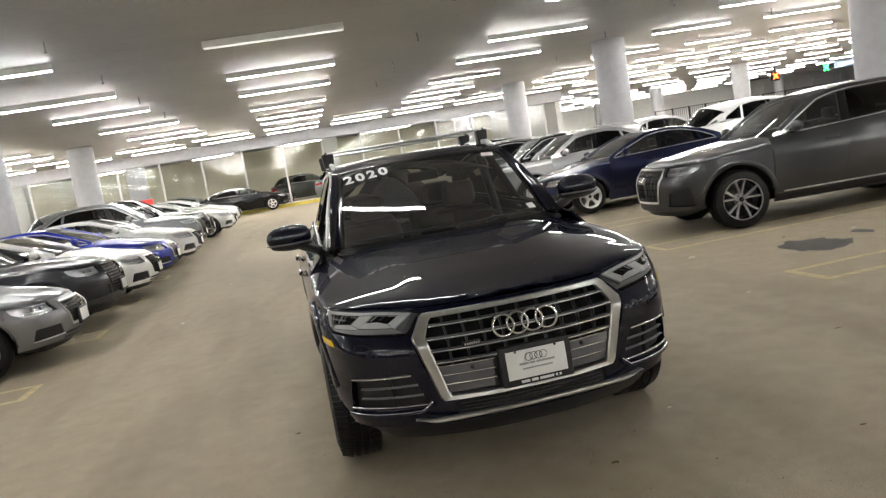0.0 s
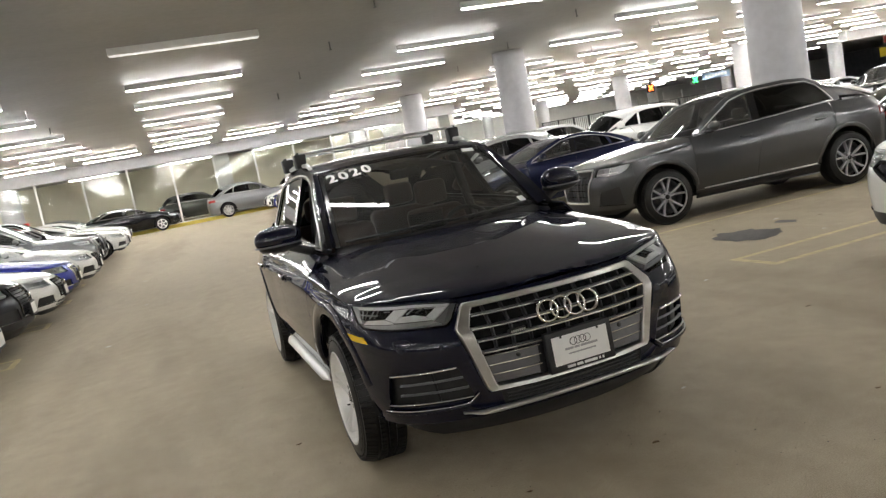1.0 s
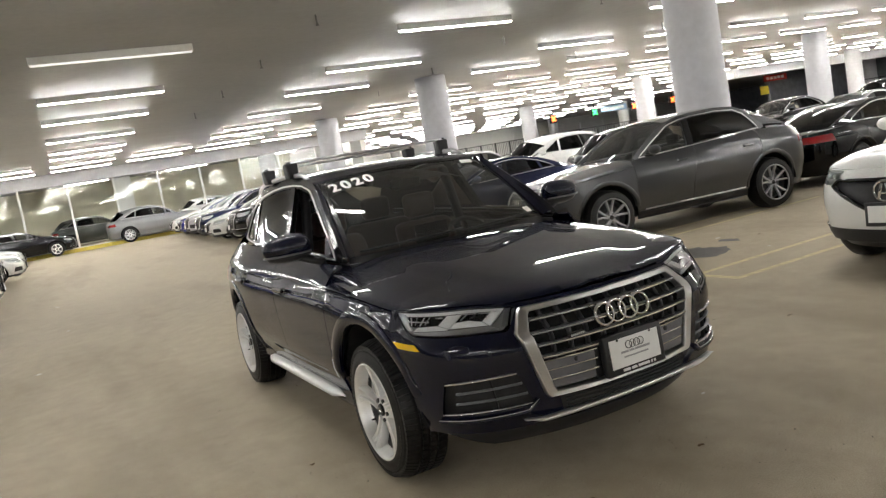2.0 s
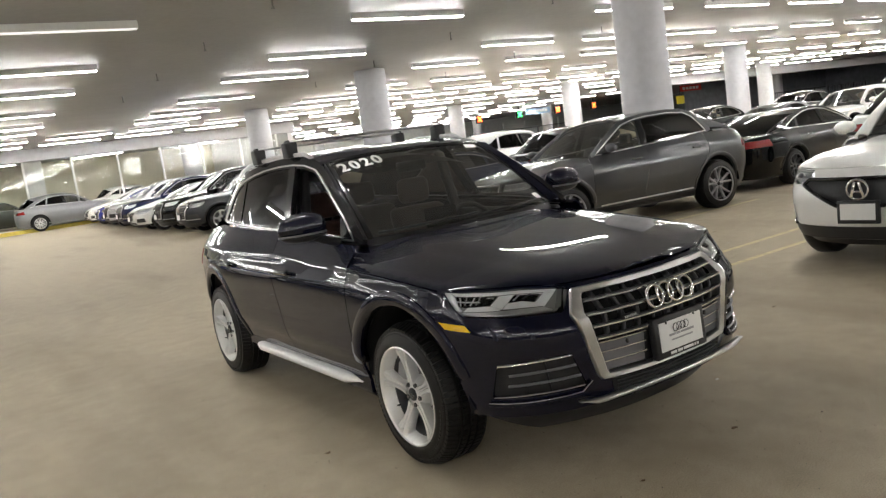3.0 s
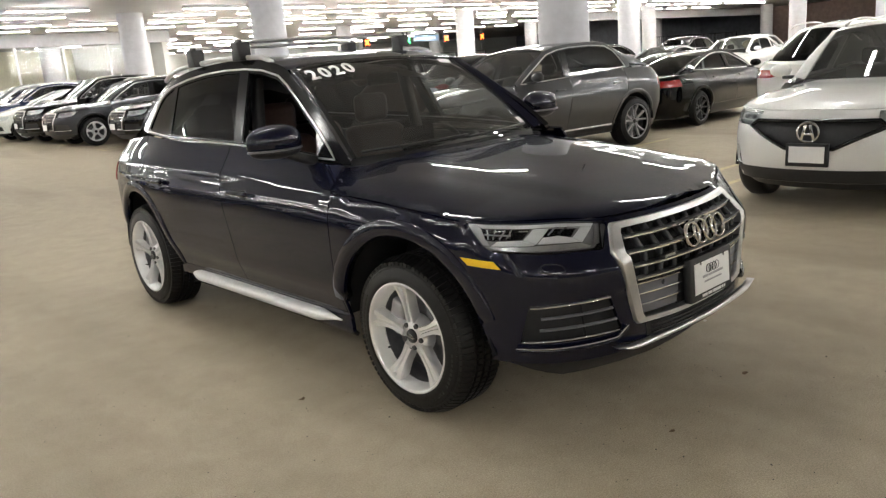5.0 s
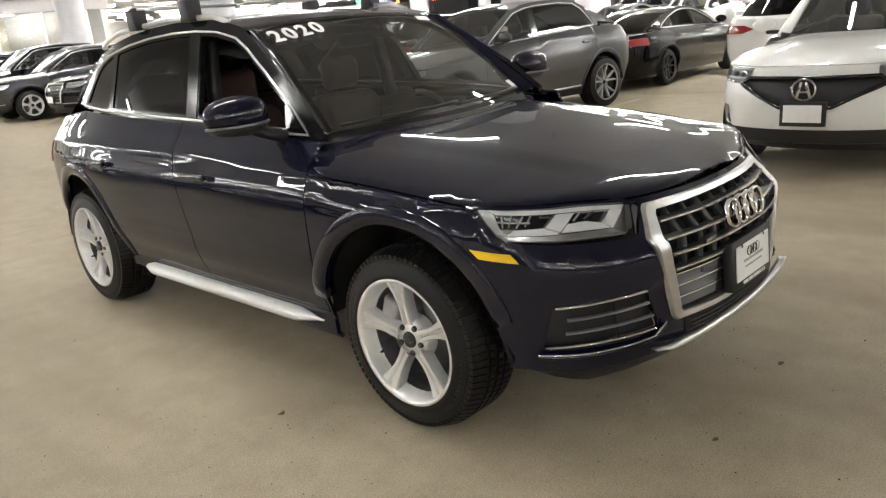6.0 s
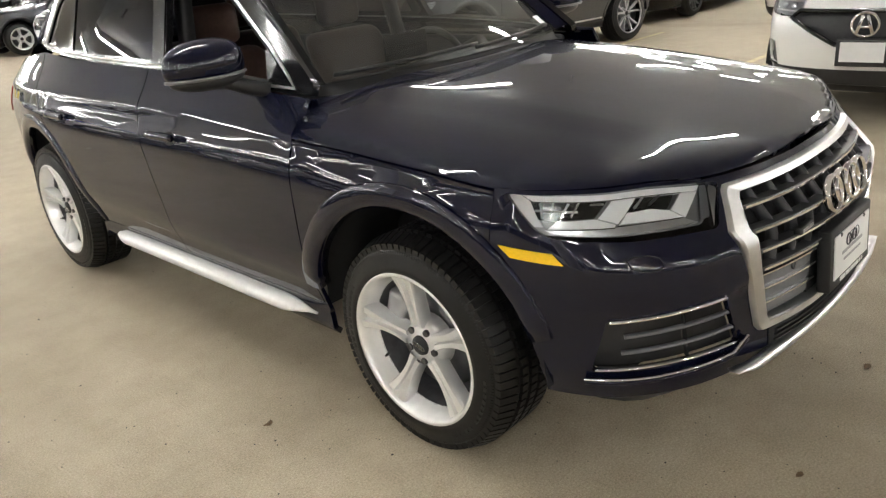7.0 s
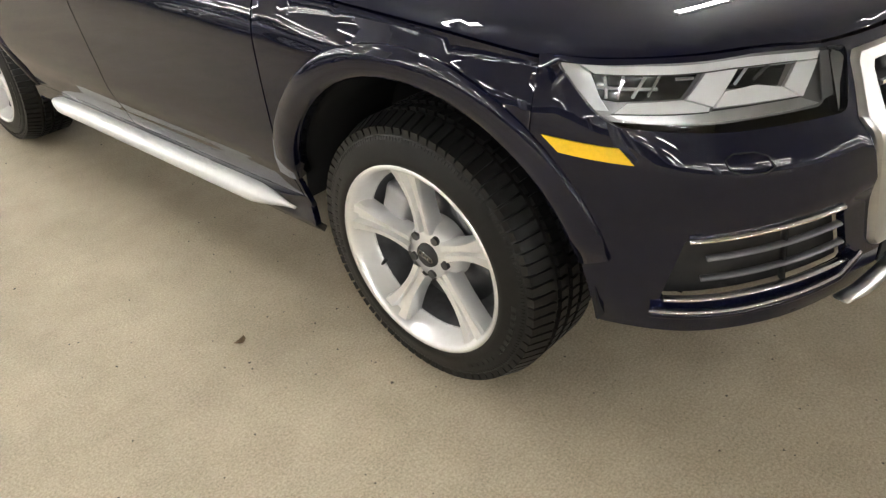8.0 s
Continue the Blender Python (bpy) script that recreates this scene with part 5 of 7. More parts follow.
def four_rings(parent, x, y, z, r, gap, tube, mat, tilt=12, name="ring_badge"):
    ob = None
    for i in range(4):
        ph = np.linspace(0, 2 * math.pi, 40, endpoint=False)
        cx = x + (i - 1.5) * gap
        path = np.stack([cx + r * np.cos(ph), 0 * ph, r * np.sin(ph)], -1)
        v, f = sweep(path, np.array([0, -1.0, 0]), rnd_prof(tube, tube * 1.6, 8), closed=True)
        ob = put(name, fix_normals(mesh_of(name, v, f, mat)), parent)
        ob.matrix_basis = pose(0, y + (0.002 if i % 2 else 0), z, -tilt)
    return ob


def grille_y(x, z):
    """The grille's own face: straight from its foot to the widest place, then leaning back."""
    return float(np.interp(z, [0.46, 0.735, 0.86], [nose_y(x, 0.46), nose_y(x, 0.735), nose_y(x, 0.86)]))


def hero_grille():
    g = bpy.data.objects.new("grille", None)
    scene.collection.objects.link(g)
    g.parent = hero
    g["label"] = "six-sided grille in a satin metal frame"
    # backing
    hexa = [(-0.43, 0.845), (0.43, 0.845), (0.485, 0.765), (0.40, 0.475), (-0.40, 0.475), (-0.485, 0.765)]
    t = triangulate(hexa, [], 0.05)
    lift = lambda x, z: np.stack([x, np.array([grille_y(a, b) for a, b in zip(x, z)]) + 0.075, z], -1)
    put("backing", panel_mesh("backing", t, lift, M_VOID, HIN, 0), g)
    # frame: broad at the cheeks, slim on top
    def pt(x, z, out=0.0):
        return (x, grille_y(x, z) - out, z)
    outer = [(0.0, 0.866), (0.20, 0.866), (0.438, 0.864), (0.455, 0.852), (0.512, 0.768), (0.510, 0.752), (0.432, 0.474), (0.415, 0.455), (0.20, 0.452), (0.0, 0.452)]
    inner = [(0.0, 0.842), (0.20, 0.842), (0.405, 0.840), (0.418, 0.828), (0.452, 0.762), (0.450, 0.748), (0.386, 0.490), (0.377, 0.478), (0.20, 0.474), (0.0, 0.474)]
    vs = []
    lo = np.array(outer)
    # the same corner numbers in both lines
    seg = np.linspace(0, len(outer) - 1, 110)
    xo = np.interp(seg, range(len(outer)), lo[:, 0]); zo = np.interp(seg, range(len(outer)), lo[:, 1])
    li = np.array(inner)
    xi = np.interp(seg, range(len(inner)), li[:, 0]); zi = np.interp(seg, range(len(inner)), li[:, 1])
    full = [(xo[i], zo[i], xi[i], zi[i]) for i in range(len(seg))] + [(-xo[i], zo[i], -xi[i], zi[i]) for i in range(len(seg) - 2, 0, -1)]
    for a, b, c, d in full:
        m1 = (a * 0.9 + c * 0.1, b * 0.9 + d * 0.1)
        m2 = (a * 0.15 + c * 0.85, b * 0.15 + d * 0.85)
        vs += [pt(a, b, -0.035), pt(a, b, 0.006), pt(*m1, 0.014), pt(*m2, 0.010), pt(c, d, 0.004), pt(c, d, -0.05)]
    k, m = 6, len(full)
    fr = [(i * k + j, i * k + j + 1, ((i + 1) % m) * k + j + 1, ((i + 1) % m) * k + j) for i in range(m) for j in range(k - 1)]
    me = fix_normals(mesh_of("frame", vs, fr, M_SATIN))
    me.set_sharp_from_angle(angle=radians(30))
    put("frame", me, g, "satin aluminium frame")

    def halfw(z):
        return float(np.interp(z, [0.478, 0.755, 0.836], [0.380, 0.451, 0.41]))

    # blades
    for z in (0.804, 0.750, 0.694, 0.638):
        hw = halfw(z)
        xs = np.linspace(-hw, hw, 25)
        bar_xz([(x, grille_y(x, z) + 0.012, z) for x in xs], M_DARKBAR, "slat", g, 0.018, 0.035)
        bar_xz([(x, grille_y(x, z) - 0.0065, z + 0.002) for x in xs], M_CHROME, "slat_edge", g, 0.009, 0.006)
    for x in (-0.36, -0.275, -0.19, -0.10, 0.0, 0.10, 0.19, 0.275, 0.36):
        zz = np.linspace(0.622, 0.838, 10)
        v, f = sweep([(x * (0.97 + 0.1 * (z - 0.62)), grille_y(x, z) + 0.022, z) for z in zz], np.array([0, -1.0, 0]), [(-0.004, -0.02), (-0.003, 0.012), (0.003, 0.012), (0.004, -0.02)])
        put("strut", fix_normals(mesh_of("strut", v, f, M_DARKBAR)), g)
    # lower field: closed grey panels with bright lines
    for s in (-1, 1):
        for z0, z1 in ((0.578, 0.618), (0.533, 0.574), (0.488, 0.529)):
            poly = [(s * 0.17, z0), (s * halfw(z0) * 0.995, z0), (s * halfw(z1) * 0.995, z1), (s * 0.17, z1)]
            t = triangulate(poly, [], 0.04)
            put("grey_panel", panel_mesh("grey_panel", t, lambda x, z: np.stack([x, np.array([grille_y(a, b) for a, b in zip(x, z)]) + 0.012, z], -1), M_GREYBAR, HIN, 0.01), g)
            xs = np.linspace(0.165, halfw(z1), 12)
            bar_xz([(s * x, grille_y(x, z1) + 0.004, z1 + 0.002) for x in xs][:: s], M_CHROME, "bright_line", g, 0.006, 0.012)
    part("backing_panel", box_bm(-0.175, 0.175, grille_y(0, 0.6) + 0.02, grille_y(0, 0.6) + 0.03, 0.48, 0.625), M_BLACK, g, smooth=False)
    # small dark badge on the blade
    part("badge", box_bm(-0.30, -0.215, grille_y(0.26, 0.71) - 0.012, grille_y(0.26, 0.71) + 0.01, 0.702, 0.722, 0.003, 1), M_BLACK, g)
    for i in range(7):
        part("badge_bar", box_bm(-0.292 + i * 0.0105, -0.285 + i * 0.0105, grille_y(0.26, 0.71) - 0.0135, grille_y(0.26, 0.71) - 0.011, 0.707, 0.717), M_SATIN, g, smooth=False)
    four_rings(hero, 0.0, -0.914, 0.765, 0.0495, 0.069, 0.0135, M_CHROME)
    # parking sensors
    for s in (-1, 1):
        b = cyl_bm((s * 0.265, grille_y(0.265, 0.585) + 0.012, 0.597), (s * 0.265, grille_y(0.265, 0.585) + 0.006, 0.597), 0.011, seg=16)
        part("parking_sensor", b, M_DASH, g)


def plate(parent, x, y, z, w=0.305, hh=0.152, tilt=3):
    """A white dealer card in a black holder."""
    p = bpy.data.objects.new("number_plate", None)
    scene.collection.objects.link(p)
    p.parent = parent
    p.matrix_basis = pose(x, y, z, -tilt)
    p["label"] = "white card in a black plate holder"
    W2, H2 = w / 2, hh / 2
    part("holder", box_bm(-W2 - 0.022, W2 + 0.022, -0.008, 0.03, -H2 - 0.02, H2 + 0.022, 0.006), M_BLACK, p)
    part("card", box_bm(-W2 + 0.006, W2 - 0.006, -0.0115, -0.006, -H2 + 0.012, H2 - 0.004), M_PLATE, p, smooth=False)
    return p


def hero_plate():
    p = plate(hero, 0.020, -0.930, 0.568, 0.296, 0.148)
    four_rings(p, 0.0, -0.0125, 0.034, 0.0175, 0.0235, 0.0035, M_INK, 0, "printed_ring")
    for i, (x0, x1, z0, z1, m) in enumerate(((-0.083, -0.040, 0.0, 0.010, M_INKGREY), (-0.035, -0.008, 0.0, 0.010, M_INKGREY), (-0.003, 0.085, 0.0, 0.010, M_INKGREY), (-0.07, 0.072, -0.022, -0.015, M_INKGREY))):
        part("print_line", box_bm(x0, x1, -0.0125, -0.011, z0, z1), m, p, smooth=False)
    xs = -0.085
    for wv in (0.04, 0.032, 0.068, 0.01, 0.01):
        part("holder_print", box_bm(xs, xs + wv, -0.0095, -0.0075, -0.083, -0.071), M_PLATE, p, smooth=False)
        xs += wv + 0.008
    for s in (-1, 1):
        part("screw", cyl_bm((s * 0.095, -0.013, 0.066), (s * 0.095, -0.008, 0.066), 0.006, seg=10), M_BLACK, p)


def hero_front_lower():
    # dark air slot under the grille with slats, and the metal blade
    t = [(-0.36, 0.385), (0.36, 0.385), (0.37, 0.447), (-0.37, 0.447)]
    lift = lambda x, z: np.stack([x, np.array([nose_y(a, b) for a, b in zip(x, z)]), z], -1)
    put("air_slot", panel_mesh("air_slot", triangulate(t, [], 0.04), lift, M_VOID, HIN, 0.003, 0.003), hero)
    for z in (0.40, 0.416, 0.432):
        xs = np.linspace(-0.345, 0.345, 20)
        bar_xz([(x, nose_y(x, z) - 0.006, z) for x in xs], M_BLACK, "slot_slat", hero, 0.006, 0.012)
    xs = np.linspace(-0.56, 0.56, 40)
    path = [(x, -0.908 + 0.040 * (x / 0.5) ** 2, 0.376 + 0.012 * sstep(0.47, 0.56, abs(x))) for x in xs]
    v, f = sweep(path, np.array([0, -1.0, 0.3]), [(-0.015, -0.02), (-0.013, 0.002), (-0.003, 0.009), (0.008, 0.009), (0.011, 0.0), (0.010, -0.02)])
    # taper the ends
    v = v.reshape(len(xs), 6, 3)
    for i, x in enumerate(xs):
        kx = np.clip((0.56 - abs(x)) / 0.1, 0.12, 1)
        c = v[i].mean(0)
        v[i, :, 2] = c[2] + (v[i, :, 2] - c[2]) * kx + (1 - kx) * 0.01
    put("lower_blade", fix_normals(mesh_of("lower_blade", v.reshape(-1, 3), f, M_SATIN)), hero, "satin metal blade under the bumper")
    # fog grilles
    for s, mir in ((1, False), (-1, True)):
        fg = bpy.data.objects.new("fog_grille", None)
        scene.collection.objects.link(fg)
        fg.parent = hero
        poly = [HS.at(*p) for p in hero_spec["fog"]]
        put("backing", panel_mesh("backing", triangulate(poly, [], 0.04), lambda a, z: HS.body(a, z) * np.array([0.97, 1, 1]) + np.array([0, 0.03, 0]), M_BLACK, HIN, 0, 0, mir), fg)
        ot, it, ib, ob = poly
        for k, (mat, w) in enumerate(((M_CHROME, 0.011), (M_GREYBAR, 0.010), (M_CHROME, 0.009), (M_GREYBAR, 0.010))):
            kk = (0.03, 0.36, 0.93, 0.66)[k]
            a0 = np.array(ot) * (1 - kk) + np.array(ob) * kk
            b0 = np.array(it) * (1 - kk) + np.array(ib) * kk
            if k % 2:
                a0 = a0 * 0.85 + b0 * 0.15
            line = [tuple(a0 + (b0 - a0) * tt) for tt in np.linspace(0.02, 0.985, 16)]
            strip_on("fog_bar", line, HS.body, mat, fg, w, 0.018, HIN, proud=-0.008 if k % 2 else 0.002, mirror=mir)
        for tt in (0.62,):
            c0 = np.array(ot) * (1 - tt) + np.array(it) * tt
            c1 = np.array(ob) * (1 - tt) + np.array(ib) * tt
            strip_on("fog_rib", [tuple(c0 + (c1 - c0) * q) for q in np.linspace(0.05, 0.95, 8)], HS.body, M_VOID, fg, 0.01, 0.02, HIN, proud=-0.016, mirror=mir)
        # body-coloured blade below with a bright top edge, sweeping up to the inner corner
        lo = [HS.at(0.82, -0.57, 0.412), HS.at(0.71, -0.70, 0.408), HS.at(0.58, -0.80, 0.412), HS.at(0.515, -0.83, 0.416), HS.at(0.468, -0.84, 0.455)]
        strip_on("fog_blade", dense(lo, 0.02, False), HS.body, P_HERO, fg, 0.02, 0.028, HIN, proud=0.006, mirror=mir)
        strip_on("fog_blade_edge", [(a, z + 0.011) for a, z in dense(lo, 0.02, False)], HS.body, M_CHROME, fg, 0.006, 0.01, HIN, proud=0.014, mirror=mir)
        # side marker
        mk = [HS.at(0.845, -0.500, 0.772), HS.at(0.838, -0.532, 0.742), HS.at(0.878, -0.395, 0.752), HS.at(0.885, -0.365, 0.782)]
        put("side_marker", panel_mesh("side_marker", triangulate(mk, [], 0.02), HS.body, M_AMBER, HIN, 0.004, 0.004, mir), hero, "amber side marker")
        # washer cover
        wc = smooth_poly([HS.at(0.744, -0.636, 0.758), HS.at(0.69, -0.689, 0.754), HS.at(0.686, -0.714, 0.720), HS.at(0.743, -0.66, 0.722)], 1)
        strip_on("washer_cover", dense(wc, 0.015), HS.body, M_VOID, hero, 0.003, 0.002, HIN, mirror=mir, closed=True)
    # lamps
    for s, mir in ((1, False), (-1, True)):
        hl = bpy.data.objects.new("headlamp", None)
        scene.collection.objects.link(hl)
        hl.parent = hero
        hl["label"] = "clear headlamp with white light guides"
        deep = lambda a, z: HS.body(a, z) * np.array([0.992, 1, 1]) + np.array([0, 0.02, 0])
        it_, ib_, mb, ob1, ob2, tip, tm, ti = [np.array(HS.at(*p)) for p in hero_spec["headlight"]]

        def mixp(u, v):
            top = np.array([np.interp(u, [0, 0.45, 0.8, 1], [it_[0], ti[0], tm[0], tip[0]]), np.interp(u, [0, 0.45, 0.8, 1], [it_[1], ti[1], tm[1], tip[1]])])
            bot = np.array([np.interp(u, [0, 0.45, 0.8, 1], [ib_[0], mb[0], ob1[0], ob2[0]]), np.interp(u, [0, 0.45, 0.8, 1], [ib_[1], mb[1], ob1[1], ob2[1]])])
            return tuple(top * (1 - v) + bot * v)

        # light guides, dark cells between them, a chrome facet at the tip and a bright apron below
        pieces = (("light_guide", M_LEDWHITE, 0.0, ((0.93, 0.02), (0.5, 0.02), (0.07, 0.03), (0.09, 0.20), (0.5, 0.20), (0.9, 0.21))),
                  ("light_guide", M_LEDWHITE, 0.0, ((0.58, 0.22), (0.46, 0.22), (0.52, 0.69), (0.62, 0.57))),
                  ("light_guide", M_LEDWHITE, 0.0, ((0.78, 0.65), (0.63, 0.58), (0.53, 0.70), (0.53, 0.76), (0.81, 0.84))),
                  ("light_guide", M_LEDWHITE, 0.0, ((0.19, 0.22), (0.09, 0.22), (0.16, 0.71), (0.25, 0.53))),
                  ("light_guide", M_LEDWHITE, 0.0, ((0.49, 0.50), (0.37, 0.46), (0.255, 0.54), (0.175, 0.70), (0.51, 0.70))),
                  ("lamp_facet", M_LAMPREFL, 0.004, ((0.98, 0.03), (0.935, 0.02), (0.905, 0.22), (0.875, 0.66), (0.83, 0.81), (0.91, 0.88))),
                  ("lamp_cell", M_GLOSSBLACK, 0.016, ((0.90, 0.20), (0.57, 0.18), (0.61, 0.58), (0.79, 0.66), (0.88, 0.66))),
                  ("lamp_cell", M_GLOSSBLACK, 0.016, ((0.47, 0.20), (0.19, 0.20), (0.24, 0.54), (0.50, 0.50))),
                  ("lamp_apron", M_LAMPREFL, 0.006, ((0.81, 0.86), (0.52, 0.77), (0.17, 0.72), (0.07, 0.87), (0.32, 0.90), (0.56, 0.93), (0.7, 0.95), (0.78, 0.91))))
        for nm, mat, back, poly in pieces:
            pl = dense([mixp(*q) for q in poly], 0.03)
            put(nm, panel_mesh(nm, triangulate(pl, [], 0.02), lambda a, z, k=back: deep(a, z) + np.array([0, k, 0]), mat, HIN, 0.012, 0.0, mir), hl)
        # reflector ribs and small bright bits in the cells
        for u0, v0, u1, v1, mat in ((0.86, 0.26, 0.84, 0.62, M_LAMPREFL), (0.81, 0.24, 0.80, 0.60, M_CHROME), (0.75, 0.26, 0.76, 0.58, M_LAMPREFL), (0.71, 0.24, 0.72, 0.55, M_CHROME), (0.88, 0.45, 0.70, 0.44, M_LAMPREFL),
                                    (0.40, 0.24, 0.44, 0.44, M_LAMPREFL), (0.30, 0.22, 0.36, 0.40, M_DARKBAR), (0.66, 0.30, 0.60, 0.30, M_CHROME)):
            strip_on("lamp_rib", [mixp(u0 + (u1 - u0) * w, v0 + (v1 - v0) * w) for w in np.linspace(0, 1, 6)], lambda a, z: deep(a, z) + np.array([0, 0.010, 0]), mat, hl, 0.006, 0.006, HIN, mirror=mir)
        # bright seam lines along the guides
        for line in (((0.9, 0.22), (0.5, 0.21), (0.19, 0.21)), ((0.52, 0.74), (0.17, 0.715)), ((0.82, 0.85), (0.53, 0.765))):
            pts = dense([mixp(*q) for q in line], 0.02, False)
            strip_on("guide_seam", pts, deep, M_DARKBAR, hl, 0.0025, 0.003, HIN, proud=0.001, mirror=mir)
        poly = [mixp(*q) for q in ((0.06, 0.10), (0.02, 0.10), (0.0, 0.80), (0.05, 0.85))]
        put("lamp_panel", panel_mesh("lamp_panel", triangulate(poly, [], 0.03), lambda a, z: deep(a, z) + np.array([0, 0.008, 0]), M_GREYBAR, HIN, 0.004, 0.0, mir), hl)



def hero_sides():
    for mir in (True, False):
        sg = -1 if mir else 1
        # metal strip on the sill
        ya, yb = 0.52, 2.16
        ys = np.linspace(ya, yb, 40)
        v, f = sweep([(sg * 0.895, y, 0.338) for y in ys], np.array([sg * 0.75, 0, 0.66]), [(-0.036, -0.014), (-0.032, 0.003), (-0.01, 0.010), (0.016, 0.008), (0.034, 0.0), (0.036, -0.014)])
        v = v.reshape(40, 6, 3)
        for i, y in enumerate(ys):
            kx = np.clip((y - ya) / 0.2, 0.12, 1) * np.clip((yb - y) / 0.06, 0.3, 1)
            c = v[i].mean(0)
            v[i] = c + (v[i] - c) * kx
        put("sill_strip", fix_normals(mesh_of("sill_strip", v.reshape(-1, 3), f, M_SILVERTRIM)), hero, "pale silver sill strip")
        # lower door cladding crease
        # handles
        for y, z in ((1.30, 0.915), (2.36, 0.925)):
            hd = bpy.data.objects.new("door_handle", None)
            scene.collection.objects.link(hd)
            hd.parent = hero
            # flat near-black patch painting the shade in the hollow behind the grip
            cup = [(float(HS.way(y)) + 0.045 * math.cos(a) - 0.02, z + 0.026 * math.sin(a)) for a in np.linspace(0, 2 * math.pi, 20, endpoint=False)]
            put("cup", panel_mesh("cup", triangulate(cup, [], 0.02), HS.body, M_VOID, HIN, 0, 0.0015, mir), hd)
            ln = [(float(HS.way(y + d)), z + 0.004) for d in np.linspace(-0.085, 0.115, 14)]
            strip_on("grip", ln, HS.body, P_HERO, hd, 0.03, 0.022, HIN, proud=0.026, mirror=mir)
            for d in (-0.078, 0.108):
                b = HS.body(np.array([HS.way(y + d)]), np.array([z]))[0]
                part("grip_foot", box_bm(sg * b[0] - 0.012, sg * b[0] + 0.016 * sg + 0.012, b[1] - 0.012, b[1] + 0.012, z - 0.010, z + 0.014, 0.004, 1), P_HERO, hd)
        # mirror
        mr = bpy.data.objects.new("wing_mirror", None)
        scene.collection.objects.link(mr)
        mr.parent = hero
        mr["label"] = "dark blue wing mirror with a silver turn lamp line"
        mr.matrix_basis = Matrix.Translation((sg * 0.985, 0.80, 1.222)) @ Matrix.Diagonal((1.14, 1.1, 1.06, 1)) @ Matrix.Translation((-sg * 0.968, -0.765, -1.165))
        bm = bmesh.new()
        bmesh.ops.create_uvsphere(bm, u_segments=32, v_segments=20, radius=1.0)
        for v in bm.verts:
            x, y, z = v.co
            kx = 0.125 * (1 - 0.18 * x)
            v.co = (x * 0.125, (y * 0.085 if y < 0 else y * 0.05) * (1 - 0.12 * x * sg), z * (0.082 if z > 0 else 0.066) * (1 - 0.10 * x) if sg > 0 else z * (0.082 if z > 0 else 0.066) * (1 + 0.10 * x))
            sq = 0.82
            for i, a in ((0, 0.125), (2, 0.075)):
                t = v.co[i] / a
                v.co[i] = a * math.copysign(abs(t) ** sq, t)
        bmesh.ops.translate(bm, vec=(sg * 0.968, 0.765, 1.165), verts=bm.verts)
        part("shell", bm, P_HERO, mr)
        bm = bmesh.new()
        bmesh.ops.create_uvsphere(bm, u_segments=28, v_segments=14, radius=1.0)
        bmesh.ops.scale(bm, vec=(0.117, 0.075, 0.036), verts=bm.verts)
        bmesh.ops.translate(bm, vec=(sg * 0.960, 0.765, 1.122), verts=bm.verts)
        part("lower_shell", bm, M_BLACK, mr)
        ph = np.linspace(math.pi * 1.02, math.pi * 1.85, 22)
        pth = np.stack([sg * (0.968 - 0.127 * np.cos(ph) * 1.0), 0.765 + 0.088 * np.sin(ph), np.full(22, 1.133)], -1)
        v, f = sweep(pth, np.array([0, 0, 1.0]), rnd_prof(0.006, 0.010, 8))
        put("turn_lamp", fix_normals(mesh_of("turn_lamp", v, f, M_GREYBAR)), mr, "silver turn lamp line")
        b = box_bm(sg * 0.968 - 0.085, sg * 0.968 + 0.085, 0.806, 0.812, 1.115, 1.21, 0.002, 1)
        part("mirror_glass", b, M_LAMPREFL, mr)
        v, f = sweep([(sg * 0.80, 0.70, 1.055), (sg * 0.85, 0.74, 1.075), (sg * 0.90, 0.75, 1.10), (sg * 0.95, 0.765, 1.13)], np.array([0, 0, 1.0]), rnd_prof(0.075, 0.05, 12))
        put("arm", fix_normals(mesh_of("arm", v, f, M_BLACK)), mr)
        # mirror triangle
        tri_ = triangulate([(0.645, 1.128), (0.755, 1.135), (0.79, 1.235), (0.76, 1.225)], [], 0.03)
        put("corner_panel", panel_mesh("corner_panel", tri_, lambda y, z: np.stack([HS.gh(y, z), y, z], -1), M_GLOSSBLACK, HIN, 0.004, 0.006, mir), hero)
        # pillar cover between the windows
        tri_ = triangulate([(1.50, 1.172), (1.60, 1.177), (1.70, 1.570), (1.60, 1.570)], [], 0.05)
        put("b_pillar_cover", panel_mesh("b_pillar_cover", tri_, lambda y, z: np.stack([HS.gh(y, z), y, z], -1), M_GLOSSBLACK, HIN, 0.004, 0.004, mir), hero)


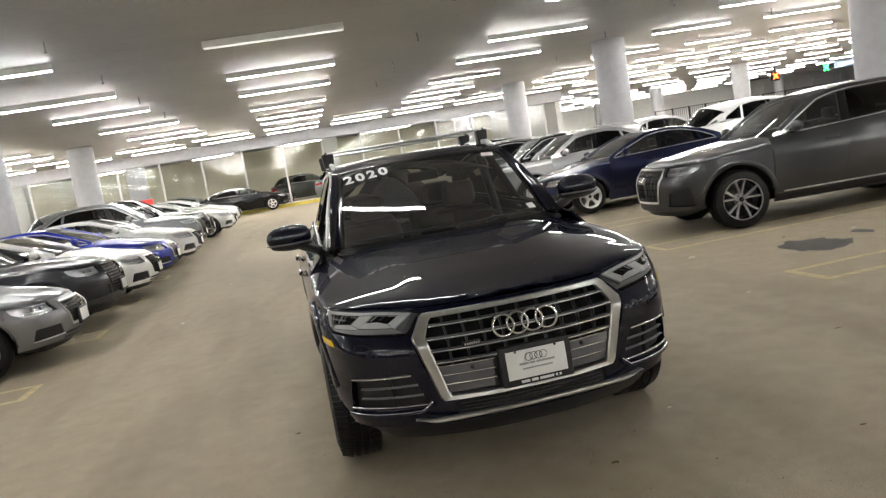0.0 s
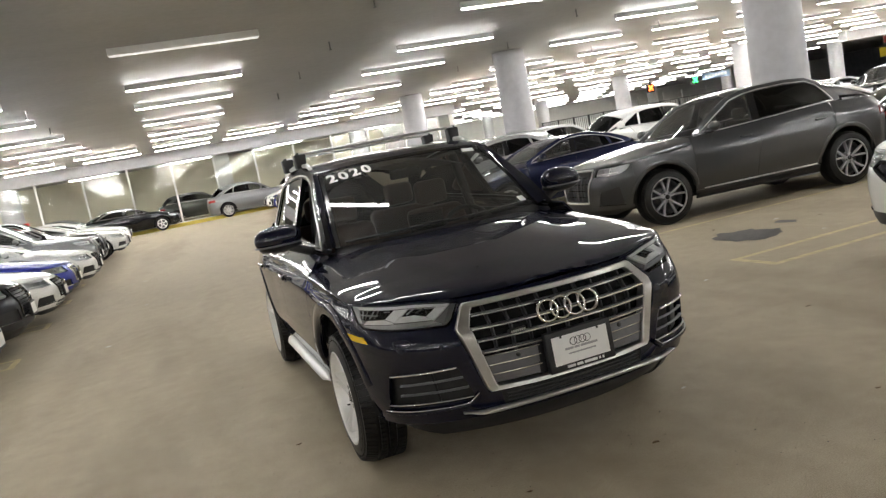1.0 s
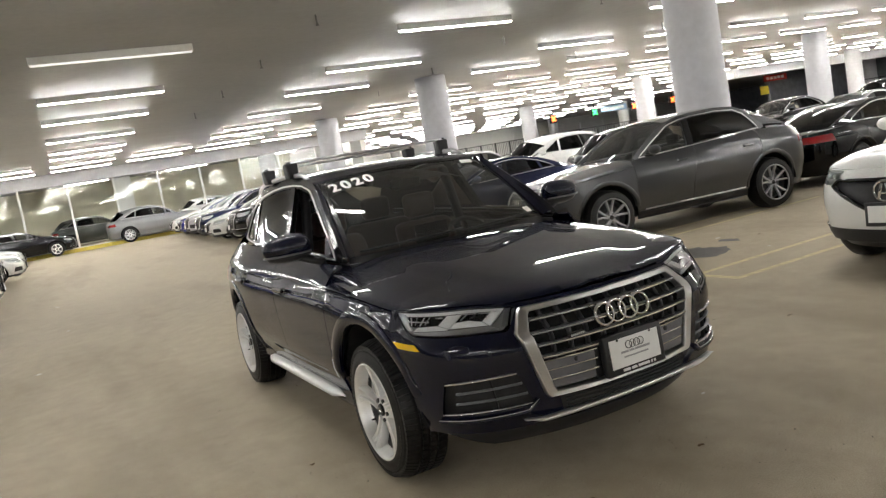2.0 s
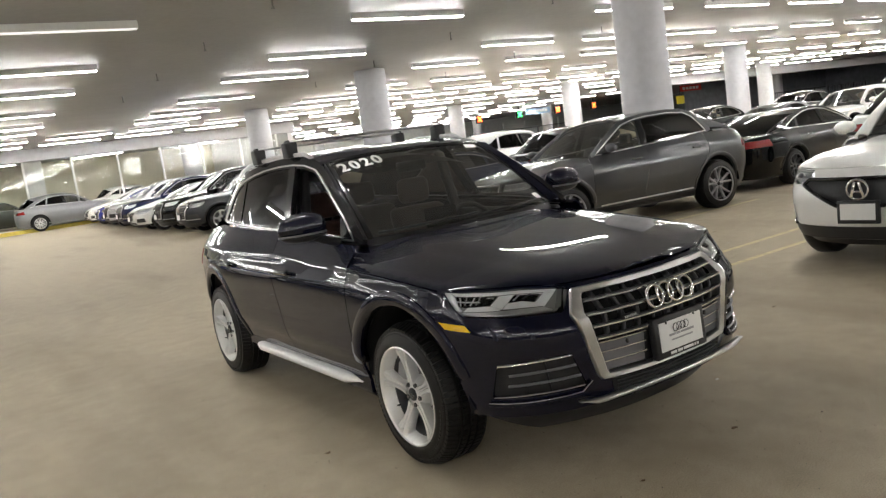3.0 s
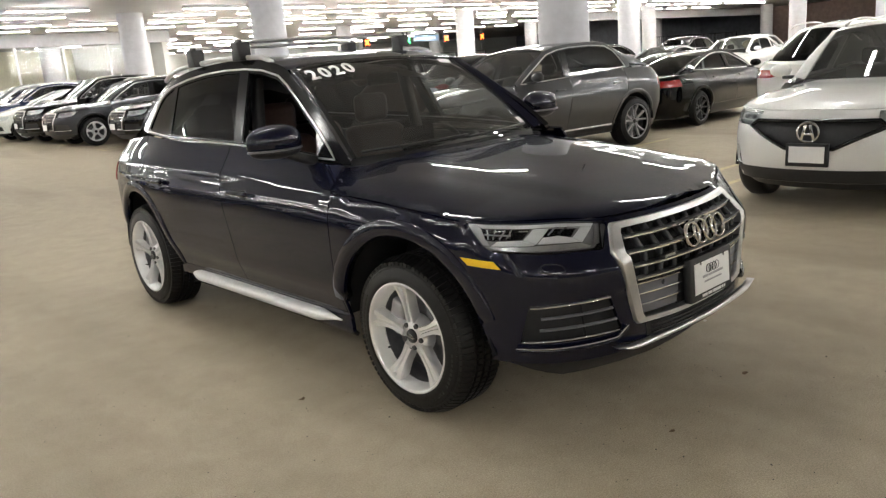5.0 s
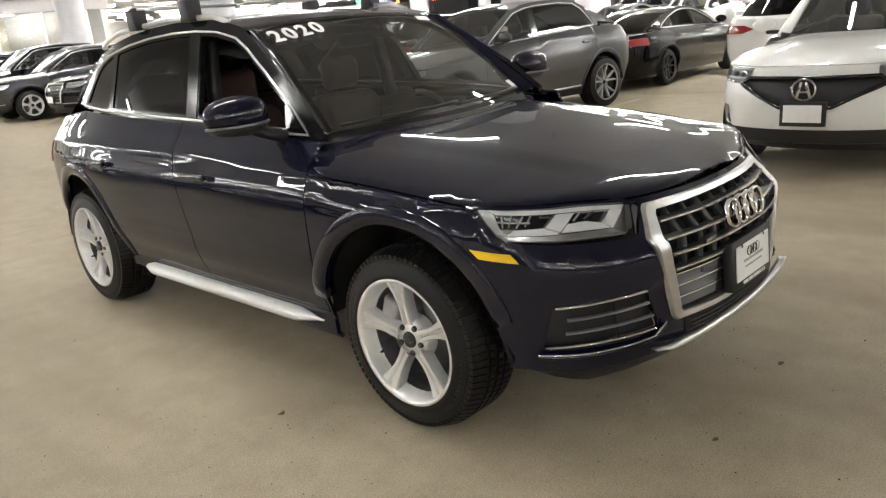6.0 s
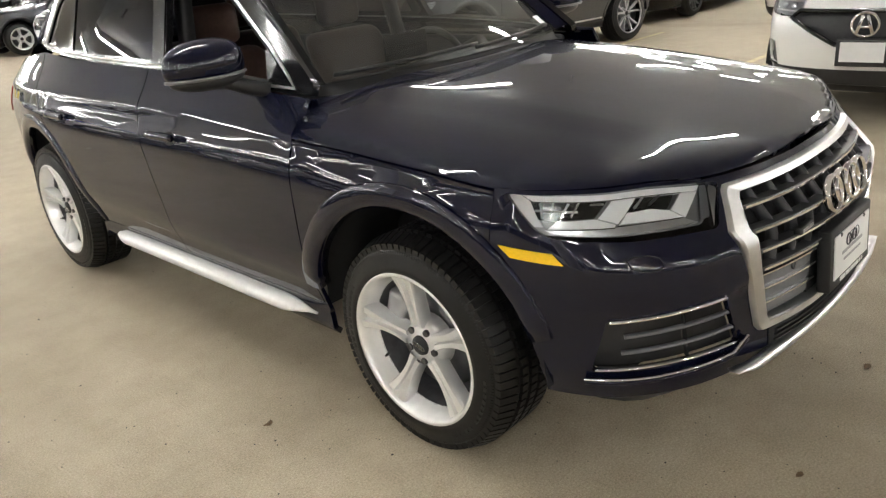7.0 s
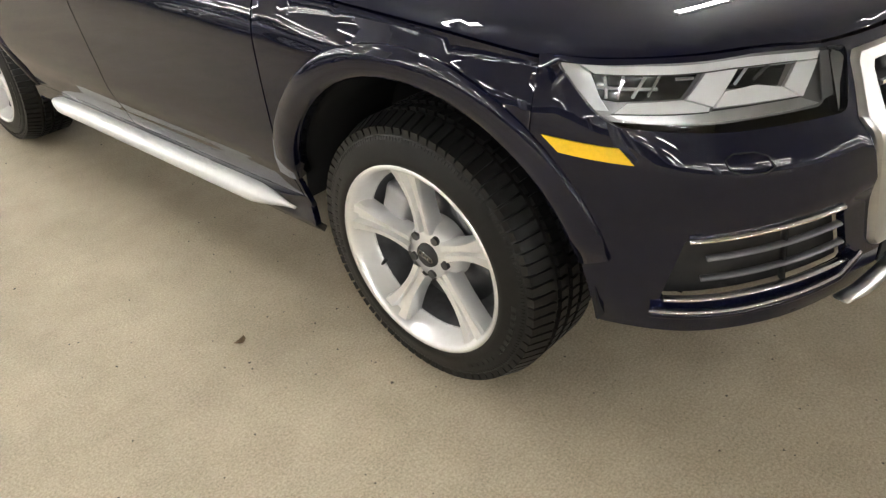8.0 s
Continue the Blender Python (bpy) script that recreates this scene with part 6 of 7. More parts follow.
def hero_roof():
    rz = lambda y: float(np.interp(y, [1.2, 1.5, 2.0, 2.6, 3.0], [1.592, 1.630, 1.642, 1.612, 1.555]))
    for sg in (-1, 1):
        rr = bpy.data.objects.new("roof_rail", None)
        scene.collection.objects.link(rr)
        rr.parent = hero
        ys = np.linspace(1.38, 2.95, 40)
        ex = lambda y: float(HS.gh(y, 1.53)) - 0.045
        path = [(sg * ex(y), y, rz(y) - 0.005 + 0.022 * min(1, (y - 1.38) / 0.12, (2.95 - y) / 0.12)) for y in ys]
        v, f = sweep(path, np.array([0, 0, 1.0]), rnd_prof(0.028, 0.03, 10))
        put("rail_tube", fix_normals(mesh_of("rail_tube", v, f, M_SATIN)), rr, "satin metal rail")
    for y in (1.70, 2.30):
        cb = bpy.data.objects.new("roof_bar", None)
        scene.collection.objects.link(cb)
        cb.parent = hero
        cb["label"] = "silver cross bar on black feet"
        zt = rz(y) + 0.108
        xs = np.linspace(-0.61, 0.61, 13)
        v, f = sweep([(x, y, zt) for x in xs], np.array([0, 0, 1.0]), [(-0.034, 0.0), (-0.022, 0.010), (0.015, 0.011), (0.034, 0.003), (0.034, -0.003), (0.0, -0.009)])
        put("bar", fix_normals(mesh_of("bar", v, f, M_SATIN)), cb)
        for sg in (-1, 1):
            e = float(HS.gh(y, 1.53)) - 0.045
            b = box_bm(-0.045, 0.045, -0.04, 0.04, 0, 0.108, 0.01)
            for vv in b.verts:
                if vv.co.z < 0.03:
                    vv.co.y *= 1.35
                    vv.co.x *= 0.8
            bmesh.ops.translate(b, vec=(sg * (e + 0.01), y, rz(y) - 0.0), verts=b.verts)
            part("foot", b, M_BLACK, cb)
            part("end_cap", box_bm(sg * 0.615 - 0.008, sg * 0.615 + 0.008, y - 0.036, y + 0.036, zt - 0.014, zt + 0.014, 0.004, 1), M_BLACK, cb)


def seat(parent, x, y, wide=0.25, mat=M_SEAT):
    st = bpy.data.objects.new("seat", None)
    scene.collection.objects.link(st)
    st.parent = parent
    st.matrix_basis = pose(x, y, 0)
    part("cushion", box_bm(-wide, wide, -0.28, 0.24, 0.56, 0.72, 0.06, 3), mat, st)
    b = box_bm(-wide, wide, -0.07, 0.07, 0.62, 1.16, 0.06, 3)
    for v in b.verts:
        v.co.y += (v.co.z - 0.62) * 0.38 + 0.16
        v.co.x *= 1 - 0.25 * max(0, v.co.z - 0.85)
    part("backrest", b, mat, st)
    b = box_bm(-0.13, 0.13, -0.045, 0.05, 1.18, 1.37, 0.045, 3)
    bmesh.ops.translate(b, vec=(0, 0.37, 0), verts=b.verts)
    part("headrest", b, mat, st)
    return st


def hero_cabin():
    part("cabin_floor", box_bm(-0.72, 0.72, 0.35, 3.1, 0.36, 0.44), M_VOID, hero, smooth=False)
    for x in (-0.37, 0.37):
        seat(hero, x, 1.42)
    seat(hero, -0.36, 2.28, 0.32)
    seat(hero, 0.36, 2.28, 0.32)
    for sg in (-1, 1):
        b = box_bm(sg * 0.76 - 0.03, sg * 0.76 + 0.03, 0.62, 2.8, 0.5, 1.075, 0.02, 2)
        part("door_lining", b, M_DASH, hero)
        b = box_bm(-0.03, 0.03, 1.52, 1.60, 0.6, 1.54, 0.02, 2)
        for v in b.verts:
            v.co.x += sg * (0.88 - 0.22 * max(0.0, v.co.z - 0.9) - 0.19)
            v.co.y += 0.24 * max(0.0, v.co.z - 1.16)
        part("inner_pillar", b, M_BLACK, hero)
    # dash: a rolled top from door to door
    xs = np.linspace(-0.70, 0.70, 24)
    prof = [(0.50, 1.035), (0.60, 1.062), (0.78, 1.065), (0.90, 1.05), (0.95, 1.0), (0.93, 0.9), (0.98, 0.75), (0.98, 0.6), (0.5, 0.6)]
    v = [(x, y, z + (0.022 * math.exp(-((x - 0.37) / 0.2) ** 2) if z > 1.0 and y > 0.6 else 0)) for x in xs for y, z in prof]
    k = len(prof)
    f = [(i * k + j, i * k + (j + 1) % k, (i + 1) * k + (j + 1) % k, (i + 1) * k + j) for i in range(23) for j in range(k)]
    put("dashboard", fix_normals(mesh_of("dashboard", v, f, M_DASH)), hero)
    part("screen", box_bm(-0.12, 0.12, 0.875, 0.89, 1.06, 1.19, 0.006, 2), M_GLOSSBLACK, hero, "dark display on the dashboard")
    sw = bpy.data.objects.new("steering_wheel", None)
    scene.collection.objects.link(sw)
    sw.parent = hero
    sw.matrix_basis = pose(0.37, 1.06, 0.98, -22)
    ph = np.linspace(0, 2 * math.pi, 40, endpoint=False)
    v, fc = sweep(np.stack([0.185 * np.cos(ph), 0 * ph, 0.185 * np.sin(ph)], -1), np.array([0, -1.0, 0]), rnd_prof(0.032, 0.032, 10), closed=True)
    put("rim", fix_normals(mesh_of("wheel_rim", v, fc, M_DASH)), sw)
    part("boss", box_bm(-0.085, 0.085, -0.035, 0.02, -0.07, 0.07, 0.03, 3), M_DASH, sw)
    for a in (0, 180, 270):
        ca, sa = math.cos(radians(a)), math.sin(radians(a))
        part("spoke", cyl_bm((ca * 0.06, 0, sa * 0.06), (ca * 0.18, 0, sa * 0.18), 0.018, seg=10), M_DASH, sw)
    part("column", cyl_bm((0, -0.02, 0), (0, -0.3, 0.0), 0.04, seg=12), M_DASH, sw)
    b = box_bm(-0.11, 0.11, -0.02, 0.02, -0.035, 0.035, 0.015, 3)
    bmesh.ops.translate(b, vec=(0, 1.16, 1.47), verts=b.verts)
    part("rear_mirror", b, M_BLACK, hero)
    # head lining
    xs, ys = np.linspace(-0.56, 0.56, 9), np.linspace(1.32, 2.9, 9)
    v = [(x, y, 1.55 - 0.12 * (x / 0.56) ** 2 + (0.03 if 1.5 < y < 2.5 else 0)) for y in ys for x in xs]
    f = [(j * 9 + i, j * 9 + i + 1, (j + 1) * 9 + i + 1, (j + 1) * 9 + i) for j in range(8) for i in range(8)]
    put("head_lining", mesh_of("head_lining", v, f, M_DASH), hero)


def words(parent, text, size, mat, m, name="lettering", bold=0.0):
    cu = bpy.data.curves.new(name, "FONT")
    cu.body, cu.size, cu.extrude, cu.offset = text, size, 0.001, bold
    ob = bpy.data.objects.new("tmp_text", cu)
    scene.collection.objects.link(ob)
    me = bpy.data.meshes.new_from_object(ob.evaluated_get(bpy.context.evaluated_depsgraph_get()))
    bpy.data.objects.remove(ob)
    me.materials.clear()
    me.materials.append(mat)
    return put(name, me, parent, m=m)


def hero_screen_bits():
    fn = hero_spec["screen_fn"]

    def frame_at(u, v):
        p = fn(np.array([u]), np.array([v]))[0]
        du = fn(np.array([u + 0.02]), np.array([v]))[0] - fn(np.array([u - 0.02]), np.array([v]))[0]
        dv = fn(np.array([u]), np.array([v + 0.02]))[0] - fn(np.array([u]), np.array([v - 0.02]))[0]
        ex = Vector(du).normalized()
        ez = ex.cross(Vector(dv)).normalized()
        ey = ez.cross(ex)
        m = Matrix((ex, ey, ez)).transposed().to_4x4()
        m.translation = Vector(p) + ez * 0.009
        return m

    m0 = frame_at(-0.90, 0.80)
    for i, ch in enumerate("2020"):
        ob = words(hero, ch, 0.125, M_STICKER, m0 @ Matrix.Translation((i * 0.082, 0, 0)), "year_figure", 0.004)
        ob["label"] = "white figure of the year on the windscreen"
    for u, v, w, h in ((0.80, 0.90, 0.085, 0.045), (0.86, 0.10, 0.05, 0.05)):
        m = frame_at(u, v)
        b = box_bm(-w / 2, w / 2, -h / 2, h / 2, -0.001, 0.0005)
        ob = part("paper_sticker", b, M_STICKER, hero, smooth=False)
        ob.matrix_basis = m
    # wipers
    for x0, x1 in ((-0.60, 0.02), (0.0, 0.56)):
        u = np.linspace(x0, x1, 14) / 0.66
        p = fn(u, np.full(14, 0.025) + np.linspace(0.0, 0.02, 14))
        n = np.array([0, -0.55, 0.83])
        v, f = sweep(p + n * 0.018, n, rnd_prof(0.014, 0.016, 8))
        put("wiper", fix_normals(mesh_of("wiper", v, f, M_BLACK)), hero)
    # black band round the glass
    for pts in ([(u, 0.965) for u in np.linspace(-0.99, 0.99, 24)], [(-0.975, v) for v in np.linspace(0.0, 1, 16)], [(0.975, v) for v in np.linspace(0.0, 1, 16)]):
        strip_on("screen_band", pts, fn, M_GLOSSBLACK, hero, 0.03, 0.003, HIN, proud=0.001)


def hero_wheel_bits():
    """Raised sidewall marks, a serrated shoulder band, valve, caliper and cap badge on each wheel."""
    h = 0.1175
    vs, fs = [], []
    for i in range(200):
        a = 2 * math.pi * i / 200
        c, s = math.cos(a), math.sin(a)
        b = len(vs)
        for x, r in ((-h * 0.945, 0.3135), (-h * 0.93, 0.3225)):
            for d in (-0.0026, 0.0026):
                vs += [(x, r * s + d * c, r * c - d * s), (x - 0.0022, r * s + d * 0.4 * c, r * c - d * 0.4 * s)]
        fs += [(b, b + 1, b + 5, b + 4), (b + 1, b + 3, b + 7, b + 5), (b + 3, b + 2, b + 6, b + 7)]
    band = fix_normals(mesh_of("shoulder_band", vs, fs, M_TYRE, False))
    for wo in [o for o in hero.children if o.name.startswith("wheel") and "housing" not in o.name and not o.data]:
        put("shoulder_band", band, wo)
        for a0, n in ((60, 11), (-150, 14)):
            for i in range(n):
                if i == 5 and n == 14:
                    continue
                a = radians(a0 + i * 4.4)
                b = box_bm(-0.0012, 0.0018, -0.0075, 0.0075, -0.009, 0.009)
                bmesh.ops.translate(b, vec=(-0.1162, 0, 0.292), verts=b.verts)
                bmesh.ops.rotate(b, cent=(0, 0, 0), matrix=Matrix.Rotation(-a, 3, "X"), verts=b.verts)
                part("raised_mark", b, M_TYRE_MARK, wo, smooth=False)
        a = radians(118)
        part("valve", cyl_bm((-0.055, 0.222 * math.sin(a), 0.222 * math.cos(a)), (-0.080, 0.205 * math.sin(a), 0.205 * math.cos(a)), 0.006, 0.004, 10), M_BLACK, wo)
        b = box_bm(-0.052, 0.03, 0.115, 0.20, -0.085, 0.085, 0.018, 3)
        bmesh.ops.rotate(b, cent=(0, 0, 0), matrix=Matrix.Rotation(radians(20), 3, "X"), verts=b.verts)
        part("brake_caliper", b, M_ALLOY_M, wo)
        ph = np.linspace(0, 2 * math.pi, 20, endpoint=False)
        for i in range(4):
            v, f = sweep(np.stack([0 * ph, (i - 1.5) * 0.0105 + 0.0075 * np.cos(ph), 0.0075 * np.sin(ph)], -1), np.array([-1.0, 0, 0]), rnd_prof(0.0022, 0.002, 6), closed=True)
            ob = put("cap_badge", fix_normals(mesh_of("cap_badge", v, f, M_CHROME)), wo)
            ob.matrix_basis = pose(-h * 0.40 - 0.022 - 0.0205, 0, 0, 20)


hero_grille()
hero_plate()
hero_front_lower()
hero_sides()
hero_roof()
hero_cabin()
hero_screen_bits()
hero_wheel_bits()
hero.matrix_basis = Matrix.LocRotScale((0.022, 0, 0), None, (1.02, 1, 1))



# ---------------------------------------------------------------- parked cars
WHEELS = {
    "five": wheel_meshes("w_five", 0.335, 0.225, 0.215, 5, M_ALLOY, "five", False, -0.02),
    "twin": wheel_meshes("w_twin", 0.335, 0.232, 0.215, 5, M_ALLOY, "twin", False, -0.02),
    "ten": wheel_meshes("w_ten", 0.36, 0.25, 0.225, 7, M_ALLOY, "ten", False, -0.02),
    "dark": wheel_meshes("w_dark", 0.36, 0.25, 0.225, 5, M_ALLOY_D, "twin", False, -0.02),
    "big": wheel_meshes("w_big", 0.392, 0.272, 0.27, 5, M_ALLOY_M, "twin", True, -0.025),
    "rdx": wheel_meshes("w_rdx", 0.365, 0.25, 0.23, 5, M_ALLOY_D, "twin", False, -0.02),
}
Q_RAIL = [(0.66, 1.152), (0.95, 1.335), (1.30, 1.535), (1.55, 1.592), (1.8, 1.617), (2.27, 1.627), (2.6, 1.600), (2.76, 1.520), (2.88, 1.385), (2.96, 1.275)]
Q_BELT = [(0.3, 1.135), (0.66, 1.145), (1.8, 1.197), (2.62, 1.245), (3.4, 1.275)]
SPECS = {
    "q": make_spec("big_suv", half=0.985, fo=0.985, wb=2.99, ro=1.02, R=0.392, arch=0.47, zb=0.27, dz=0.085, roof=0.03, hood_dz=0.075, belt=Q_BELT, rail=Q_RAIL,
                   rail_out=[(-1.6, 0.2), (-0.9, 0.75), (-0.5, 0.95), (-0.2, 1.1), (0, 1.1), (0, 1.1), (0.2, 1.1), (0.8, 1.0), (1.8, 0.9), (2.6, 0.6)],
                   windows=[(window_in(0.80, 1.52, 0.03, 0.08, 16, 0.02, Q_RAIL, Q_BELT), M_CLEAR), (window_in(1.66, 2.92, 0.06, -0.10, 16, 0.02, Q_RAIL, Q_BELT), M_TINT)],
                   roof_c=[(1.1, 1.58), (1.35, 1.645), (1.8, 1.70), (2.3, 1.707), (2.8, 1.672), (3.2, 1.60), (3.6, 1.47)], header=(1.27, 1.34), rear_header=(2.90, 3.30),
                   screen_base=(0.70, 0.50, 1.14, 0.62, 1.14), rear_base=(0.70, 3.80, 1.24, 3.62), deck_z=1.17, rdoor_top=2.86),
    "suv": make_spec("mid_suv", half=0.93, fo=0.9, wb=2.78, ro=0.95, R=0.36, arch=0.43, zb=0.23, dz=0.0, hood_dz=0.02),
    "tall": make_spec("tall_suv", half=0.96, fo=0.92, wb=2.9, ro=1.05, R=0.36, arch=0.435, zb=0.24, dz=0.06, roof=0.05, hood_dz=0.07),
    "sedan": make_spec("saloon", half=0.915, fo=0.88, wb=2.8, ro=1.08, R=0.335, arch=0.39, zb=0.2, dz=-0.06, kind="saloon", hood_dz=-0.12, seam_z=0.6),
    "rdx": make_spec("cross_suv", half=0.95, fo=0.94, wb=2.75, ro=1.02, R=0.365, arch=0.43, zb=0.24, dz=0.02, roof=0.02, hood_dz=0.04),
}
for _k in ("sedan",):
    SPECS[_k]["grille"] = [(0.36, -0.78, 0.70), (0.40, -0.80, 0.62), (0.30, -0.84, 0.42)]
    SPECS[_k]["fog"] = [(0.76, -0.6, 0.47), (0.5, -0.78, 0.47), (0.45, -0.79, 0.35), (0.78, -0.56, 0.34)]
SPECS["rdx"]["grille"] = [(0.50, -0.70, 0.822), (0.56, -0.70, 0.775), (0.20, -0.9, 0.595)]
SPECS["rdx"]["zf"] = 0.30
SPECS["rdx"]["fog"] = [(0.79, -0.62, 0.60), (0.70, -0.72, 0.59), (0.68, -0.74, 0.42), (0.80, -0.58, 0.43)]


def ellipsoid_bm(c, r, seg=16):
    bm = bmesh.new()
    bmesh.ops.create_uvsphere(bm, u_segments=seg, v_segments=seg // 2 + 2, radius=1.0)
    bmesh.ops.scale(bm, vec=r, verts=bm.verts)
    bmesh.ops.translate(bm, vec=c, verts=bm.verts)
    return bm


def dress(car, spec, colour, wheels, badge="ring", bright=True, rails=False, card=True, slats=5, far=False, frame=None):
    """Lamps, grille, mirrors, handles, seats and wheels of a parked car."""
    S, fo, wb, half = spec["skin"], spec["fo"], spec["wb"], spec["half"]
    IN = np.array((0, wb / 2, 0.75))
    ny = lambda x, z: nose_y(x, z, S)
    gz = [(p[0], p[2]) for p in spec["grille"]]
    hexa = [(-gz[0][0], gz[0][1]), gz[0], gz[1], gz[2], (-gz[2][0], gz[2][1]), (-gz[1][0], gz[1][1])]
    top_z, bot_z = gz[0][1], gz[2][1]
    lift = lambda x, z: np.stack([x, np.array([ny(a, b) for a, b in zip(x, z)]) + 0.04, z], -1)
    gr = bpy.data.objects.new("grille", None)
    scene.collection.objects.link(gr)
    gr.parent = car
    put("backing", panel_mesh("grille_backing", triangulate(hexa, [], 0.08), lift, M_BLACK, IN, 0), gr)
    loop = dense(hexa, 0.05)
    path = np.array([(x, ny(x, z) - 0.006, z) for x, z in loop])
    v, f = sweep(path, np.array([0, -1.0, 0.1]), rnd_prof(0.032, 0.02, 6), closed=True)
    put("frame", fix_normals(mesh_of("grille_frame", v, f, frame or (M_SATIN if bright else M_GLOSSBLACK))), gr)
    for z in np.linspace(bot_z, top_z, slats + 2)[1:-1]:
        hw = float(np.interp(z, [bot_z, gz[1][1], top_z], [gz[2][0], gz[1][0], gz[0][0]])) - 0.01
        xs = np.linspace(-hw, hw, 9)
        bar_xz([(x, ny(x, z) + 0.012, z) for x in xs], M_CHROME if bright else M_GLOSSBLACK, "slat", gr, 0.014, 0.02)
    zc = (top_z * 0.6 + bot_z * 0.4)
    yb = ny(0, zc) - 0.01
    if badge == "rings":
        four_rings(car, 0, yb - 0.006, zc + 0.04, 0.045, 0.062, 0.012, M_CHROME)
    elif badge == "caliper":
        ph = np.linspace(0, 2 * math.pi, 32, endpoint=False)
        v, f = sweep(np.stack([0.088 * np.cos(ph), 0 * ph, 0.082 * np.sin(ph)], -1), np.array([0, -1.0, 0]), rnd_prof(0.02, 0.022, 8), closed=True)
        b = put("badge_ring", fix_normals(mesh_of("badge_ring", v, f, M_CHROME)), car)
        b.matrix_basis = pose(0, yb - 0.014, zc + 0.005)
        for s in (-1, 1):
            ob = part("badge_bar", box_bm(-0.012, 0.012, -0.012, 0.01, -0.066, 0.066, 0.004, 1), M_CHROME, car)
            ob.matrix_basis = pose(s * 0.034, yb - 0.016, zc + 0.005, 0, -s * 16, 0)
        part("badge_bar", box_bm(-0.03, 0.03, yb - 0.026, yb - 0.006, zc - 0.02, zc - 0.004, 0.003, 1), M_CHROME, car)
    else:
        part("badge", cyl_bm((0, yb - 0.012, zc + 0.03), (0, yb + 0.01, zc + 0.03), 0.042, seg=20), M_CHROME, car)
    for mir in (True, False):
        sg = -1 if mir else 1
        # lamp guides
        P = [np.array(S.at(*p)) for p in spec["headlight"]]
        deep = lambda a, z: S.body(a, z) + np.array([0, 0.02, 0])
        for kk in (0.16, 0.78):
            ln = [tuple((P[0] * (1 - kk) + P[1] * kk) * (1 - t) + (P[6] * (1 - kk) + P[3] * kk) * t) for t in np.linspace(0.08, 0.92, 8)]
            strip_on("light_guide", ln, deep, M_LEDWHITE, car, 0.016, 0.012, IN, mirror=mir)
        c = (P[0] + P[1] + P[3] + P[6]) / 4
        for d in (-0.07, 0.05):
            q = deep(np.array([c[0] + d]), np.array([c[1]]))[0]
            part("lamp_module", ellipsoid_bm((sg * q[0], q[1] + 0.01, q[2]), (0.028, 0.02, 0.026), 12), M_LAMPREFL, car)
        # fog recess
        if spec["fog"]:
            poly = [S.at(*p) for p in spec["fog"]]
            put("air_inlet", panel_mesh("air_inlet", triangulate(poly, [], 0.07), lambda a, z: S.body(a, z) * np.array([0.975, 1, 1]) + np.array([0, 0.02, 0]), M_BLACK, IN, 0, 0, mir), car)
            strip_on("inlet_trim", [tuple(np.array(poly[3]) * (1 - t) + np.array(poly[2]) * t) for t in np.linspace(0, 1, 8)], S.body, M_SATIN if bright else M_GLOSSBLACK, car, 0.014, 0.014, IN, proud=0.003, mirror=mir)
        # handles
        for y in (() if far else (1.30, wb - 0.45)):
            z = float(spline(S.shoulder, y)) - 0.045
            strip_on("door_handle", [(float(S.way(y + d)), z) for d in np.linspace(-0.09, 0.1, 6)], S.body, colour, car, 0.03, 0.02, IN, proud=0.022, mirror=mir)
        # mirror
        bz = float(spline(spec["belt"], 0.75))
        mrr = bpy.data.objects.new("wing_mirror", None)
        scene.collection.objects.link(mrr)
        mrr.parent = car
        part("shell", ellipsoid_bm((sg * (half + 0.05), 0.80, bz + 0.085), (0.115, 0.07, 0.07)), colour, mrr)
        part("arm", box_bm(min(sg * (half - 0.15), sg * (half + 0.02)), max(sg * (half - 0.15), sg * (half + 0.02)), 0.76, 0.82, bz - 0.005, bz + 0.03, 0.008, 1), M_BLACK, mrr)
        b0 = float(spline(spec["belt"], 1.5))
        rl = np.array(spec["rail"])
        zt = float(np.interp(1.62, rl[:, 0], rl[:, 1]))
        tri_ = triangulate([(1.54, b0), (1.66, b0), (1.71, zt - 0.02), (1.6, zt - 0.02)], [], 0.1)
        put("pillar_cover", panel_mesh("pillar_cover", tri_, lambda y, z: np.stack([S.gh(y, z), y, z], -1), M_GLOSSBLACK, IN, 0.003, 0.004, mir), car)
        if rails:
            ys = np.linspace(1.45, wb + 0.1, 16)
            rc = spec["roof_c"]
            pth = [(sg * (float(S.gh(y, 1.5)) - 0.06), y, float(spline(rc, y)) - 0.02 + 0.03 * min(1, (y - 1.45) / 0.15, (wb + 0.1 - y) / 0.15)) for y in ys]
            v, f = sweep(pth, np.array([0, 0, 1.0]), rnd_prof(0.03, 0.03, 8))
            put("roof_rail", fix_normals(mesh_of("roof_rail", v, f, M_SATIN)), car)
    if badge == "caliper":
        xs = np.linspace(-0.72, 0.72, 25)
        v = [(x, ny(x, z) - 0.006, z) for z in (0.302, 0.36, 0.415) for x in xs]
        put("lower_bumper", mesh_of("lower_bumper", v, [(r * 25 + i, r * 25 + i + 1, r * 25 + 26 + i, r * 25 + 25 + i) for r in range(2) for i in range(24)], M_BLACK), car, "black lower bumper")
    # lower grille
    bz0 = spec["zf"] + 0.012
    xs = np.linspace(-0.42, 0.42, 13)
    v = [(x, ny(x, z) - 0.004, z) for z in (bz0, bz0 + 0.075) for x in xs]
    put("lower_inlet", mesh_of("lower_inlet", v, [(i, i + 1, 14 + i, 13 + i) for i in range(12)], M_BLACK), car)
    # cabin
    dzc = float(spline(spec["belt"], 1.2)) - 1.09
